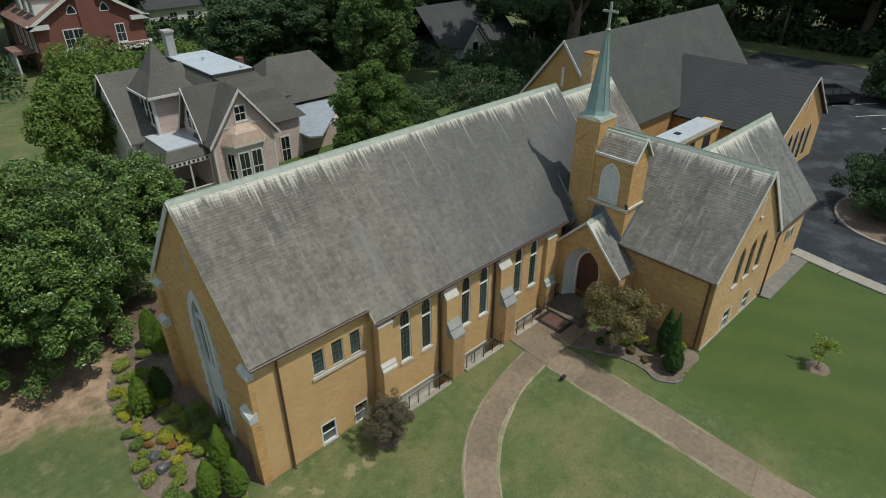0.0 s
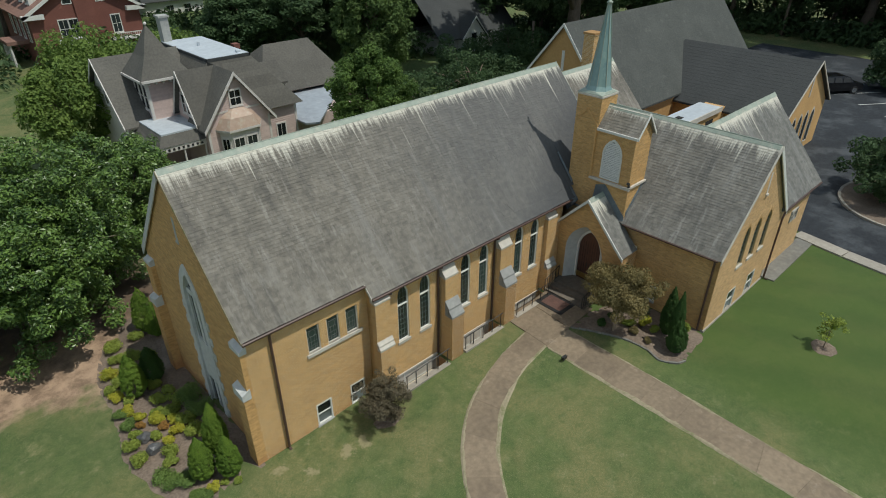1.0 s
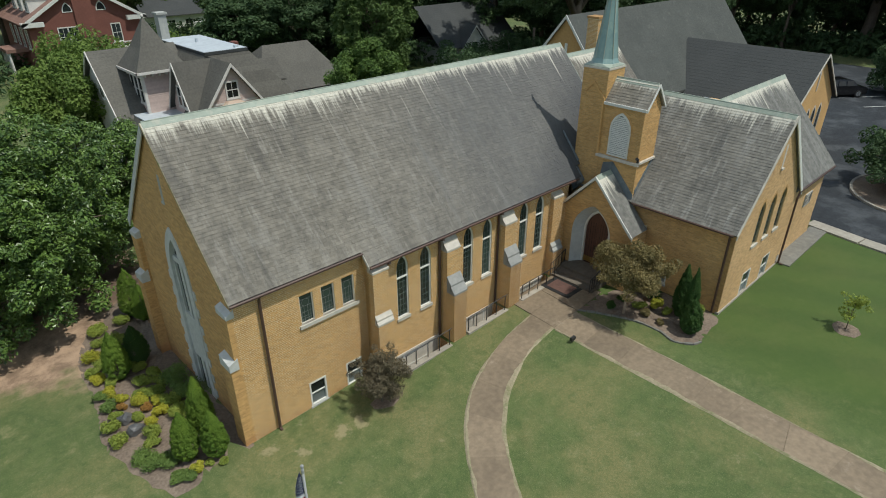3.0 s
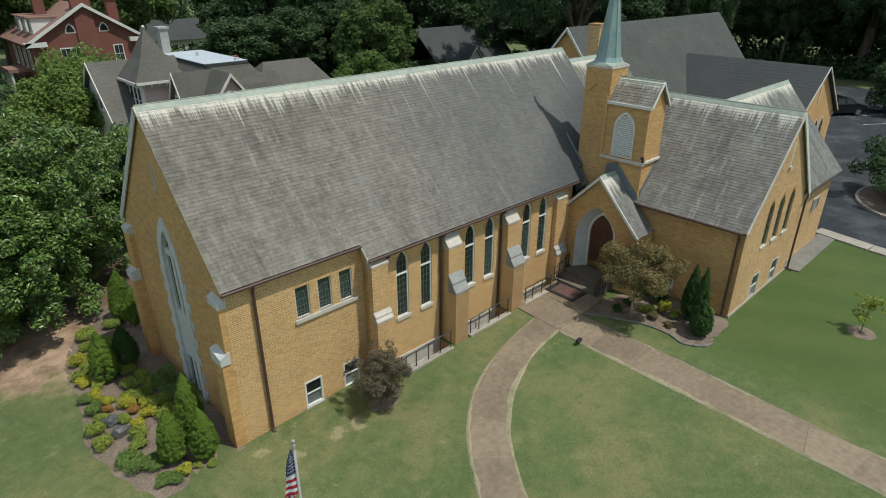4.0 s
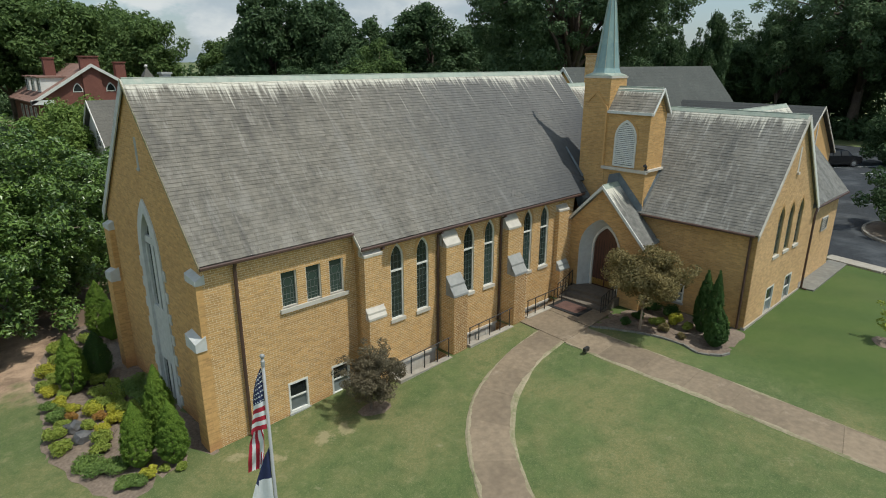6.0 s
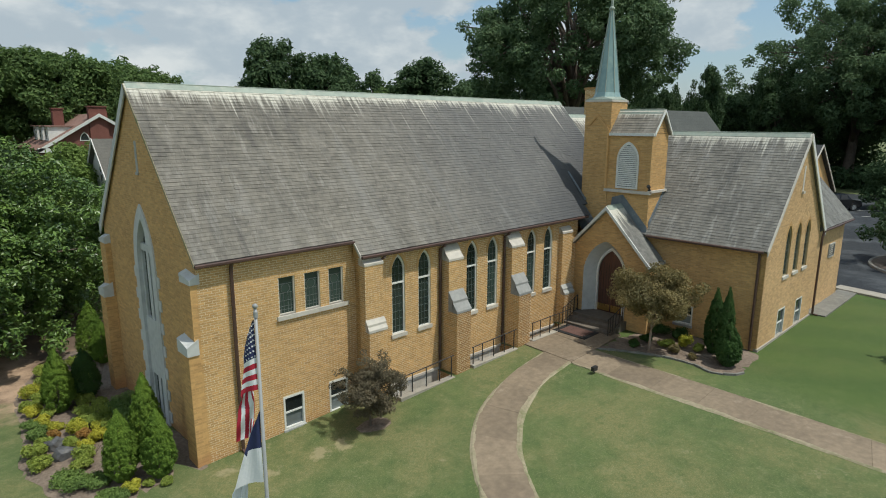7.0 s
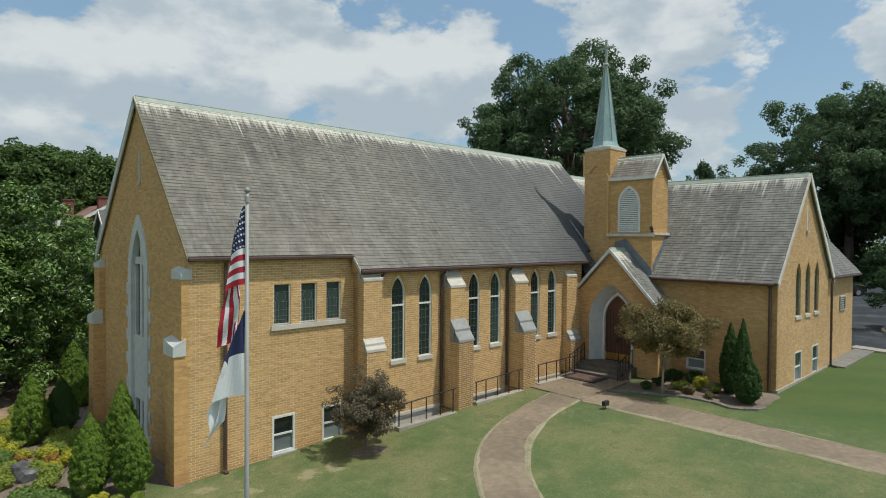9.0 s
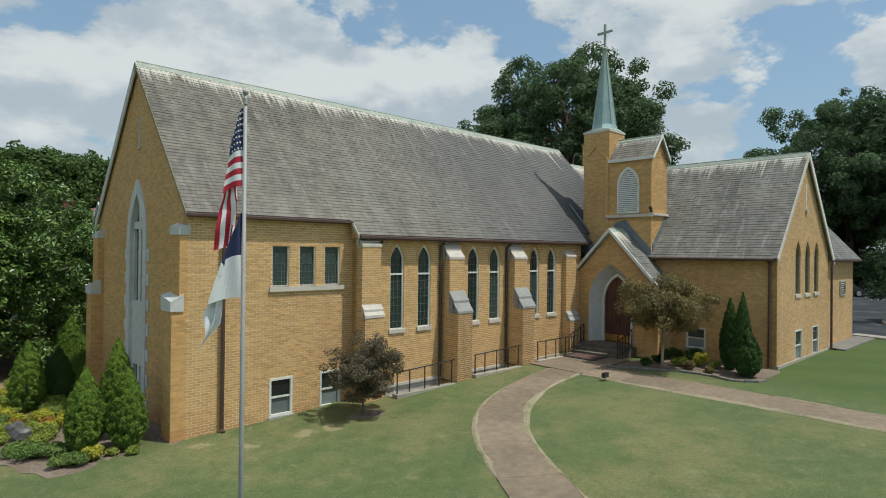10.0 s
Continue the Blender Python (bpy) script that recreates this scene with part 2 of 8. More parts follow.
def lawn_material():
    m = surface("lawn", (0.126, 0.164, 0.052), (0.071, 0.103, 0.031), 0.95, 2.2, 0.16, None, (0, 1), 0.5, 55.0)
    nt = m.node_tree
    shade = nt.nodes["Principled BSDF"]
    col = shade.inputs["Base Color"].links[0].from_socket
    vec = node(nt, "ShaderNodeNewGeometry").outputs["Position"]
    dry = ramp(nt, noise_tex(nt, vec, 0.28, 7.0, 0.66), 0.43, 0.64)
    col = mix(nt, math_node(nt, "MULTIPLY", dry, 0.84), col, (0.235, 0.203, 0.086))
    worn = ramp(nt, noise_tex(nt, vec, 1.1, 6.0, 0.7), 0.56, 0.74)
    col = mix(nt, math_node(nt, "MULTIPLY", worn, 0.8), col, (0.29, 0.26, 0.13))
    lush_spot = ramp(nt, noise_tex(nt, vec, 1.9, 6.0, 0.7), 0.50, 0.68)
    col = mix(nt, math_node(nt, "MULTIPLY", lush_spot, 0.6), col, (0.062, 0.108, 0.028))
    thin = ramp(nt, noise_tex(nt, vec, 3.4, 5.0, 0.7), 0.50, 0.70)
    col = mix(nt, math_node(nt, "MULTIPLY", thin, 0.55), col, (0.205, 0.205, 0.095))
    bare = ramp(nt, noise_tex(nt, vec, 0.75, 7.0, 0.74), 0.61, 0.71)
    col = mix(nt, math_node(nt, "MULTIPLY", bare, 0.7), col, (0.40, 0.34, 0.21))
    tuft = ramp(nt, noise_tex(nt, vec, 11.0, 4.0, 0.75), 0.3, 0.7)
    col = mix(nt, math_node(nt, "MULTIPLY", tuft, 0.5), col, (0.055, 0.095, 0.027))
    blade = ramp(nt, noise_tex(nt, vec, 48.0, 3.0, 0.7), 0.36, 0.62)
    col = mix(nt, math_node(nt, "MULTIPLY", blade, 0.34), col, (0.045, 0.072, 0.020))
    pale = ramp(nt, noise_tex(nt, vec, 29.0, 3.0, 0.7), 0.52, 0.70)
    col = mix(nt, math_node(nt, "MULTIPLY", pale, 0.5), col, (0.26, 0.27, 0.125))
    # scuffed bare spots near the wall's foot
    for x, y, wide in ((2.8, -1.75, 0.34), (3.45, -1.8, 0.34), (1.25, -1.5, 0.30), (0.5, -0.75, 0.36), (17.6, -9.6, 0.5)):
        gap = node(nt, "ShaderNodeVectorMath", {0: vec, 1: (x, y, 0.1)})
        gap.operation = "DISTANCE"
        frayed = math_node(nt, "ADD", gap.outputs["Value"], math_node(nt, "MULTIPLY", math_node(nt, "SUBTRACT", noise_tex(nt, vec, 2.6, 6.0, 0.7), 0.5), 1.6))
        col = mix(nt, math_node(nt, "MULTIPLY", ramp(nt, frayed, wide, wide * 0.2), 0.55), col, (0.36, 0.30, 0.18))
    # lush, mown-in-stripes grass past the straight walk
    at = node(nt, "ShaderNodeSeparateXYZ", {0: vec})
    wob = math_node(nt, "MULTIPLY", noise_tex(nt, vec, 0.35, 3.0), 2.5)
    east = ramp(nt, math_node(nt, "ADD", at.outputs[0], wob), 15.2, 19.0)
    stripe = ramp(nt, math_node(nt, "SINE", math_node(nt, "MULTIPLY", math_node(nt, "ADD", at.outputs[0], math_node(nt, "ADD", math_node(nt, "MULTIPLY", at.outputs[1], 0.45), wob)), 2.1)), -0.9, 0.9)
    lush = mix(nt, stripe, (0.046, 0.086, 0.013), (0.056, 0.098, 0.015))
    col = mix(nt, math_node(nt, "MULTIPLY", math_node(nt, "MULTIPLY", east, ramp(nt, at.outputs[0], 60.0, 34.0)), 0.80), col, lush)
    # red clay and leaf litter under the magnolia, with the crown's shade coloured in
    gone = math_node(nt, "ADD", math_node(nt, "MULTIPLY", math_node(nt, "ADD", at.outputs[0], 2.0), 0.115), math_node(nt, "MULTIPLY", math_node(nt, "SUBTRACT", at.outputs[1], 8.0), 0.33))
    gone = math_node(nt, "ADD", gone, math_node(nt, "MULTIPLY", math_node(nt, "SUBTRACT", noise_tex(nt, vec, 0.5, 5.0, 0.6), 0.5), 2.2))
    clay = math_node(nt, "MULTIPLY", ramp(nt, gone, -0.2, 0.35), ramp(nt, at.outputs[1], 26.0, 20.0))
    clay = math_node(nt, "MULTIPLY", clay, ramp(nt, at.outputs[0], 3.0, 1.5))
    shaded_litter = mix(nt, ramp(nt, math_node(nt, "ADD", math_node(nt, "MULTIPLY", noise_tex(nt, vec, 1.3, 7.0, 0.62), 0.7), math_node(nt, "MULTIPLY", noise_tex(nt, vec, 21.0, 4.0, 0.7), 0.3)), 0.36, 0.62), (0.19, 0.128, 0.085), (0.44, 0.305, 0.205))
    # deeper under the crown the soil colour is darkened to stand for shade
    shaded_litter = mix(nt, ramp(nt, gone, 1.2, 2.4), shaded_litter, (0.12, 0.082, 0.056))
    col = mix(nt, clay, col, shaded_litter)
    nt.links.new(col, shade.inputs["Base Color"])
    return m


def brick_material(name, base, dark, foot):
    """Buff brick, redder where the clay splashes up near the ground."""
    m = surface(name, base, dark, 0.85, 7.0, 0.5, (base[0] * 0.86, base[1] * 0.83, base[2] * 0.78), (0.55, 0.85), 0.25, 60.0, pieces=0.15)
    nt = m.node_tree
    shade = nt.nodes["Principled BSDF"]
    col = shade.inputs["Base Color"].links[0].from_socket
    vec = node(nt, "ShaderNodeNewGeometry").outputs["Position"]
    at = node(nt, "ShaderNodeSeparateXYZ", {0: vec})
    high = math_node(nt, "ADD", at.outputs[2], math_node(nt, "MULTIPLY", noise_tex(nt, vec, 1.3, 4.0), 0.9))
    splash = math_node(nt, "MULTIPLY", ramp(nt, high, foot + 0.95, foot + 0.3), 0.6)
    nt.links.new(mix(nt, splash, col, (0.43, 0.2, 0.085)), shade.inputs["Base Color"])
    return m


M = {
    "lawn": lawn_material(),
    "brick": brick_material("buff_brick", (0.60, 0.37, 0.15), (0.475, 0.283, 0.112), 0.0),
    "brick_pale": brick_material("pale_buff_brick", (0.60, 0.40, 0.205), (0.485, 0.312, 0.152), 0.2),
    "brick_worn": brick_material("stained_brick", (0.42, 0.245, 0.098), (0.29, 0.16, 0.063), 0.0),
    "mortar": surface("mortar", (0.80, 0.70, 0.51), (0.68, 0.58, 0.40), 0.95, 20, 0.6, bump=0.3),
    # browner, blotched mortar for the west gable, transept, wing, tower and porch
    "mortar_dark": surface("darker_mortar", (0.60, 0.43, 0.22), (0.46, 0.31, 0.15), 0.95, 9, 0.6, (0.34, 0.22, 0.10), (0.55, 0.8), bump=0.3),
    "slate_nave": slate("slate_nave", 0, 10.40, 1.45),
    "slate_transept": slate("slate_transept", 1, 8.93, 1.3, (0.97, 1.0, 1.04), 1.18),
    "slate_wing": slate("slate_wing", 0, 8.78, 1.5, (0.94, 1.01, 1.09), 0.98),
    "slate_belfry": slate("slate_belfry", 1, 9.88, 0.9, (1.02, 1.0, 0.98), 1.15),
    "slate_porch": slate("slate_porch", 0, 5.85, 1.9, (0.95, 1.01, 1.08), 1.05),
    "slate_chancel": slate("slate_chancel", 0, 9.75, 1.5),
    "copper": surface("patina_copper", (0.345, 0.395, 0.335), (0.25, 0.295, 0.25), 0.65, 5.0, 0.8, (0.41, 0.41, 0.35), (0.5, 0.7), 0.1, 15),
    "spire": surface("spire_copper", (0.27, 0.39, 0.38), (0.19, 0.30, 0.31), 0.5, 2.0, 0.9, (0.36, 0.47, 0.42), (0.5, 0.75), 0.1, 12, metal=0.25, stretch=(3, 3, 0.5)),
    "flashing": surface("blue_flashing", (0.19, 0.225, 0.25), (0.13, 0.155, 0.18), 0.55, 3.0, 0.9, (0.3, 0.35, 0.37), (0.5, 0.75), 0.1, 12, metal=0.3),
    "white": surface("white_paint", (0.74, 0.74, 0.70), (0.60, 0.60, 0.56), 0.55, 8, 0.9, (0.45, 0.44, 0.40), (0.62, 0.8), 0.08, 30),
    "stone": surface("limestone", (0.60, 0.56, 0.49), (0.45, 0.42, 0.37), 0.85, 6, 0.8, (0.26, 0.25, 0.23), (0.58, 0.82), 0.2, 25),
    "stone_grey": surface("grey_limestone", (0.43, 0.43, 0.40), (0.30, 0.31, 0.30), 0.85, 5, 0.9, (0.52, 0.5, 0.46), (0.55, 0.8), 0.2, 25),
    "stone_pale": surface("pale_window_stone", (0.58, 0.59, 0.57), (0.45, 0.46, 0.45), 0.85, 5, 0.9, (0.38, 0.38, 0.36), (0.58, 0.8), 0.2, 25),
    "step": surface("dark_step_concrete", (0.165, 0.140, 0.112), (0.10, 0.085, 0.07), 0.9, 5, 0.8, (0.24, 0.21, 0.17), (0.58, 0.8), 0.25, 50),
    "pad": surface("stained_concrete", (0.225, 0.22, 0.195), (0.15, 0.145, 0.13), 0.9, 5, 0.7, (0.34, 0.32, 0.28), (0.55, 0.8), 0.25, 40),
    "cap_grey": surface("weathered_cap_stone", (0.33, 0.33, 0.315), (0.22, 0.225, 0.22), 0.85, 5, 0.9, (0.42, 0.41, 0.38), (0.55, 0.8), 0.25, 25),
    "gutter": surface("brown_gutter", (0.10, 0.055, 0.042), (0.06, 0.034, 0.028), 0.45, 8, 0.8, bump=0.05),
    "iron": surface("black_iron", (0.03, 0.03, 0.03), (0.018, 0.018, 0.018), 0.5, 12, 1.0, (0.07, 0.045, 0.03), (0.65, 0.8), 0.1, 40),
    "lead": surface("lead_came", (0.16, 0.185, 0.175), (0.10, 0.115, 0.11), 0.5, 12, 1.0, bump=0.05),
    "glass_lead": pane_glass("leaded_glass", (0.036, 0.058, 0.05), 0.2),
    "glass": pane_glass("window_glass", (0.03, 0.038, 0.04), 0.06),
    # pale tint stands in for a sky reflection and a curtain
    "glass_reflect": pane_glass("pale_reflect_glass", (0.24, 0.275, 0.28), 0.1),
    "door": surface("brown_door", (0.12, 0.05, 0.032), (0.075, 0.032, 0.022), 0.5, 3, 1.2, bump=0.1, stretch=(6, 6, 0.6)),
    "brass": surface("brass", (0.62, 0.43, 0.16), (0.45, 0.30, 0.10), 0.3, 6, 1.0, metal=0.9, bump=0.05),
    "sand": surface("worn_edge_sand", (0.36, 0.305, 0.215), (0.22, 0.20, 0.115), 0.95, 9, 0.9, (0.15, 0.17, 0.07), (0.5, 0.7), 0.4, 50),
    "walk": surface("aged_concrete", (0.268, 0.208, 0.142), (0.165, 0.127, 0.088), 0.9, 5.0, 0.5, (0.36, 0.295, 0.22), (0.60, 0.78), 0.3, 60, pieces=0.12),
    "kerb": surface("pale_concrete", (0.40, 0.37, 0.315), (0.29, 0.265, 0.225), 0.9, 5, 0.6, (0.25, 0.22, 0.18), (0.58, 0.8), 0.25, 50, pieces=0.1),
    "asphalt": surface("asphalt", (0.028, 0.034, 0.041), (0.015, 0.018, 0.023), 0.97, 3, 0.15, (0.075, 0.084, 0.093), (0.46, 0.68), 0.3, 90),
    "mulch": surface("mulch", (0.27, 0.21, 0.16), (0.12, 0.09, 0.07), 0.95, 11, 0.9, (0.28, 0.21, 0.15), (0.6, 0.75), 0.8, 35),
    "bark": surface("bark", (0.20, 0.155, 0.12), (0.09, 0.07, 0.055), 0.9, 5, 0.8, bump=0.6, bump_scale=18, stretch=(3, 3, 0.6)),
    "bark_pale": surface("pale_bark", (0.42, 0.33, 0.25), (0.26, 0.19, 0.14), 0.75, 4, 0.8, bump=0.3, bump_scale=15, stretch=(3, 3, 0.6)),
    "rock": surface("dark_rock", (0.15, 0.15, 0.15), (0.05, 0.05, 0.055), 0.35, 4, 1.0, bump=0.5, bump_scale=10),
    "alum": surface("pole_aluminium", (0.36, 0.37, 0.37), (0.29, 0.30, 0.30), 0.6, 6, 1.0, metal=0.15, bump=0.03),
    "red_cloth": surface("red_cloth", (0.46, 0.02, 0.045), (0.36, 0.014, 0.035), 0.8, 30, 2, bump=0.1),
    "white_cloth": surface("white_cloth", (0.80, 0.81, 0.82), (0.70, 0.72, 0.74), 0.8, 30, 2, bump=0.1),
    "blue_cloth": surface("blue_cloth", (0.025, 0.035, 0.11), (0.018, 0.025, 0.08), 0.8, 30, 2, bump=0.1),
    "lf_magnolia": leaves("magnolia_leaf", (0.185, 0.295, 0.062), (0.028, 0.066, 0.018), 0.36, 0.12, 0.45),
    "lf_oak": leaves("oak_leaf", (0.155, 0.232, 0.105), (0.066, 0.114, 0.058), 0.6, 0.38),
    "lf_wood": leaves("wood_leaf", (0.098, 0.158, 0.064), (0.040, 0.076, 0.034), 0.65, 0.28),
    "lf_bright_wood": leaves("bright_wood_leaf", (0.150, 0.225, 0.066), (0.058, 0.105, 0.034), 0.65, 0.3),
    "lf_round": leaves("round_tree_leaf", (0.150, 0.240, 0.056), (0.055, 0.108, 0.028), 0.6, 0.3),
    "lf_fresh": leaves("fresh_leaf", (0.23, 0.32, 0.078), (0.105, 0.175, 0.042), 0.6, 0.35),
    "lf_cypress": leaves("cypress_leaf", (0.20, 0.30, 0.046), (0.052, 0.108, 0.020), 0.75, 0.15, 0.12),
    "lf_dark_cypress": leaves("dark_cypress_leaf", (0.075, 0.145, 0.035), (0.028, 0.065, 0.018), 0.7, 0.25),
    "lf_yellow": leaves("yellow_leaf", (0.60, 0.54, 0.070), (0.27, 0.31, 0.045), 0.5, 0.3),
    "lf_orange": leaves("orange_leaf", (0.52, 0.28, 0.085), (0.22, 0.15, 0.045), 0.5, 0.3),
    "lf_shrub": leaves("shrub_leaf", (0.40, 0.46, 0.095), (0.165, 0.23, 0.048), 0.6, 0.3),
    "lf_juniper": leaves("juniper_leaf", (0.20, 0.29, 0.075), (0.085, 0.145, 0.040), 0.6, 0.2),
    "lf_maple": leaves("maple_leaf", (0.215, 0.180, 0.112), (0.080, 0.070, 0.048), 0.55, 0.2),
    "lf_crape": leaves("crape_leaf", (0.31, 0.245, 0.105), (0.105, 0.10, 0.043), 0.5, 0.32),
    "pink": surface("pink_clapboard", (0.60, 0.475, 0.435), (0.50, 0.385, 0.35), 0.7, 5, 0.6, (0.38, 0.3, 0.27), (0.6, 0.8), 0.1, 20, pieces=0.06),
    "cream": surface("cream_trim", (0.69, 0.66, 0.62), (0.56, 0.53, 0.50), 0.6, 6, 0.8, bump=0.05),
    "shingle": surface("brown_shingle", (0.128, 0.121, 0.105), (0.080, 0.077, 0.068), 0.9, 7, 0.4, (0.145, 0.140, 0.125), (0.55, 0.8), 0.4, 30, pieces=0.12),
    "shingle_grey": surface("grey_shingle", (0.084, 0.090, 0.083), (0.054, 0.059, 0.055), 0.9, 7, 0.6, (0.122, 0.127, 0.116), (0.55, 0.8), 0.4, 30, pieces=0.1),
    "shingle_dark": surface("dark_shingle", (0.062, 0.066, 0.066), (0.042, 0.046, 0.047), 0.9, 7, 0.4, bump=0.4, pieces=0.1),
    "membrane": surface("white_membrane", (0.52, 0.57, 0.61), (0.40, 0.44, 0.48), 0.5, 3, 0.5, (0.40, 0.43, 0.46), (0.6, 0.8), 0.05, 15),
    "membrane_grey": surface("grey_membrane", (0.36, 0.40, 0.44), (0.28, 0.31, 0.35), 0.6, 2, 0.5, (0.46, 0.49, 0.52), (0.55, 0.75), 0.05, 15),
    "rust": surface("rusty_tin", (0.50, 0.38, 0.30), (0.42, 0.30, 0.23), 0.6, 3, 0.8, (0.5, 0.45, 0.36), (0.5, 0.7), 0.1, 15),
    "red_brick": surface("red_brick", (0.215, 0.085, 0.064), (0.145, 0.057, 0.045), 0.9, 9, 0.6, (0.35, 0.15, 0.11), (0.6, 0.8), 0.3, 50, pieces=0.12),
    "red_tile": surface("red_tile", (0.285, 0.165, 0.13), (0.20, 0.115, 0.09), 0.8, 6, 0.6, bump=0.3, pieces=0.14),
    "dark_in": surface("dark_interior", (0.03, 0.03, 0.03), (0.015, 0.015, 0.015), 0.9, 5, 1, bump=0.0),
    "car": surface("black_car_paint", (0.012, 0.012, 0.014), (0.009, 0.009, 0.01), 0.15, 5, 1, bump=0.0),
    "tyre": surface("tyre_rubber", (0.02, 0.02, 0.02), (0.014, 0.014, 0.014), 0.9, 5, 1, bump=0.1),
    "chrome": surface("wheel_alloy", (0.55, 0.56, 0.57), (0.45, 0.46, 0.47), 0.25, 5, 1, metal=0.9, bump=0.0),
    "mat": surface("door_mat", (0.14, 0.075, 0.060), (0.09, 0.05, 0.042), 0.95, 10, 2.0, bump=0.5),
    "plaque": surface("black_plaque", (0.03, 0.03, 0.03), (0.02, 0.02, 0.02), 0.4, 10, 2, bump=0.02),
    "pole_wood": surface("pole_wood", (0.24, 0.19, 0.15), (0.14, 0.11, 0.09), 0.9, 6, 1, bump=0.3, stretch=(4, 4, 0.4)),
}

# ---- building helpers ----


class Geo:
    """Collects vertices and faces for one mesh."""

    def __init__(self):
        self.v, self.f = [], []

    def add(self, verts, faces):
        k = len(self.v)
        self.v += [tuple(p) for p in verts]
        self.f += [tuple(i + k for i in f) for f in faces]
        return self

    def box(self, x0, x1, y0, y1, z0, z1):
        return self.add([(x, y, z) for z in (z0, z1) for y in (y0, y1) for x in (x0, x1)],
                        [(0, 2, 3, 1), (4, 5, 7, 6), (0, 1, 5, 4), (1, 3, 7, 5), (3, 2, 6, 7), (2, 0, 4, 6)])

    def prism(self, ring, step):
        """A flat ring of points pushed along step."""
        n, s = len(ring), Vector(step)
        a = [Vector(p) for p in ring]
        return self.add(a + [p + s for p in a],
                        [tuple(range(n))[::-1], tuple(range(n, 2 * n))] + [(i, (i + 1) % n, n + (i + 1) % n, n + i) for i in range(n)])

    def bar(self, a, b, w, d=None, up=(0, 0, 1)):
        """A square bar from a to b, w wide and d deep."""
        a, b = Vector(a), Vector(b)
        t = (b - a).normalized()
        u = Vector(up)
        s = t.cross(u)
        if s.length < 1e-4:
            s = t.cross(Vector((1, 0, 0)))
        s.normalize()
        u = s.cross(t)
        d = d or w
        ring = [a + s * (i * w / 2) + u * (j * d / 2) for i, j in ((-1, -1), (1, -1), (1, 1), (-1, 1))]
        return self.prism(ring, b - a)

    def tube(self, points, radii, sides=8, cap=True):
        points = [Vector(p) for p in points]
        if not isinstance(radii, (list, tuple)):
            radii = [radii] * len(points)
        k, side = len(self.v), None
        for i, p in enumerate(points):
            t = (points[min(i + 1, len(points) - 1)] - points[max(i - 1, 0)]).normalized()
            ref = Vector((1, 0, 0)) if abs(t.x) < 0.8 else Vector((0, 1, 0))
            side = t.cross(ref).normalized()
            other = t.cross(side)
            for j in range(sides):
                a = 2 * math.pi * j / sides
                self.v.append(tuple(p + (side * math.cos(a) + other * math.sin(a)) * radii[i]))
        for i in range(len(points) - 1):
            for j in range(sides):
                a, b = k + i * sides + j, k + i * sides + (j + 1) % sides
                self.f.append((a, b, b + sides, a + sides))
        if cap:
            self.f.append(tuple(range(k, k + sides))[::-1])
            self.f.append(tuple(range(k + (len(points) - 1) * sides, k + len(points) * sides)))
        return self

    def ball(self, c, r, seg=10, squash=1.0):
        rows = seg // 2
        pts = [(c[0] + r * math.sin(math.pi * i / rows) * math.cos(2 * math.pi * j / seg), c[1] + r * math.sin(math.pi * i / rows) * math.sin(2 * math.pi * j / seg), c[2] + squash * r * math.cos(math.pi * i / rows)) for i in range(rows + 1) for j in range(seg)]
        return self.add(pts, [(i * seg + j, (i + 1) * seg + j, (i + 1) * seg + (j + 1) % seg, i * seg + (j + 1) % seg) for i in range(rows) for j in range(seg)])


def mesh_of(name, geo, material, smooth=False):
    me = bpy.data.meshes.new(name)
    me.from_pydata(geo.v, [], geo.f)
    me.validate()
    if material:
        me.materials.append(M[material] if isinstance(material, str) else material)
    if smooth:
        me.polygons.foreach_set("use_smooth", [True] * len(me.polygons))
    bm = bmesh.new()
    bm.from_mesh(me)
    bmesh.ops.recalc_face_normals(bm, faces=bm.faces)
    bm.to_mesh(me)
    bm.free()
    return me


def part(name, geo, material, parent=None, label="", smooth=False):
    """One mesh object under a thing or part; returns it."""
    ob = new(name, mesh_of(name, geo, material, smooth))
    ob.parent = parent
    return tagged(ob, label)


def thing(name, label, category, group="", at=(0, 0, 0), kind=""):
    """An Empty at the base of a thing that parents its parts."""
    e = new(name)
    e.empty_display_size = 0.2
    e.location = at
    return tagged(e, label, category, group, kind)


def fast_mesh(name, verts, faces_n, material, parent=None, label=""):
    """A mesh from an array of points, faces_n points to a face in order."""
    me = bpy.data.meshes.new(name)
    n = len(verts)
    me.vertices.add(n)
    me.vertices.foreach_set("co", np.asarray(verts, np.float32).ravel())
    me.loops.add(n)
    me.loops.foreach_set("vertex_index", np.arange(n, dtype=np.int32))
    me.polygons.add(n // faces_n)
    me.polygons.foreach_set("loop_start", np.arange(0, n, faces_n, dtype=np.int32))
    me.update(calc_edges=True)
    me.shade_flat()
    me.materials.append(M[material] if isinstance(material, str) else material)
    ob = new(name, me)
    ob.parent = parent
    return tagged(ob, label)


def smoothstep(v, a, b):
    t = min(1.0, max(0.0, (v - a) / (b - a)))
    return t * t * (3 - 2 * t)


GX = ((-90, -20, -8, -3, 0, 3, 5.7, 9, 12.5, 18.5, 25, 35, 80), (-1.4, -0.9, -0.55, -0.2, -0.02, 0.08, 0.26, 0.42, 0.55, 0.61, 0.66, 0.66, 0.6))


def ground_z(x, y):
    z = float(np.interp(x, *GX))
    z -= 0.3 * smoothstep(y, 0.5, 9.0) * (1 - smoothstep(x, 2, 16))
    z -= 0.006 * max(0.0, -y - 10.0) * (1 - smoothstep(-y, 40, 120))
    return z


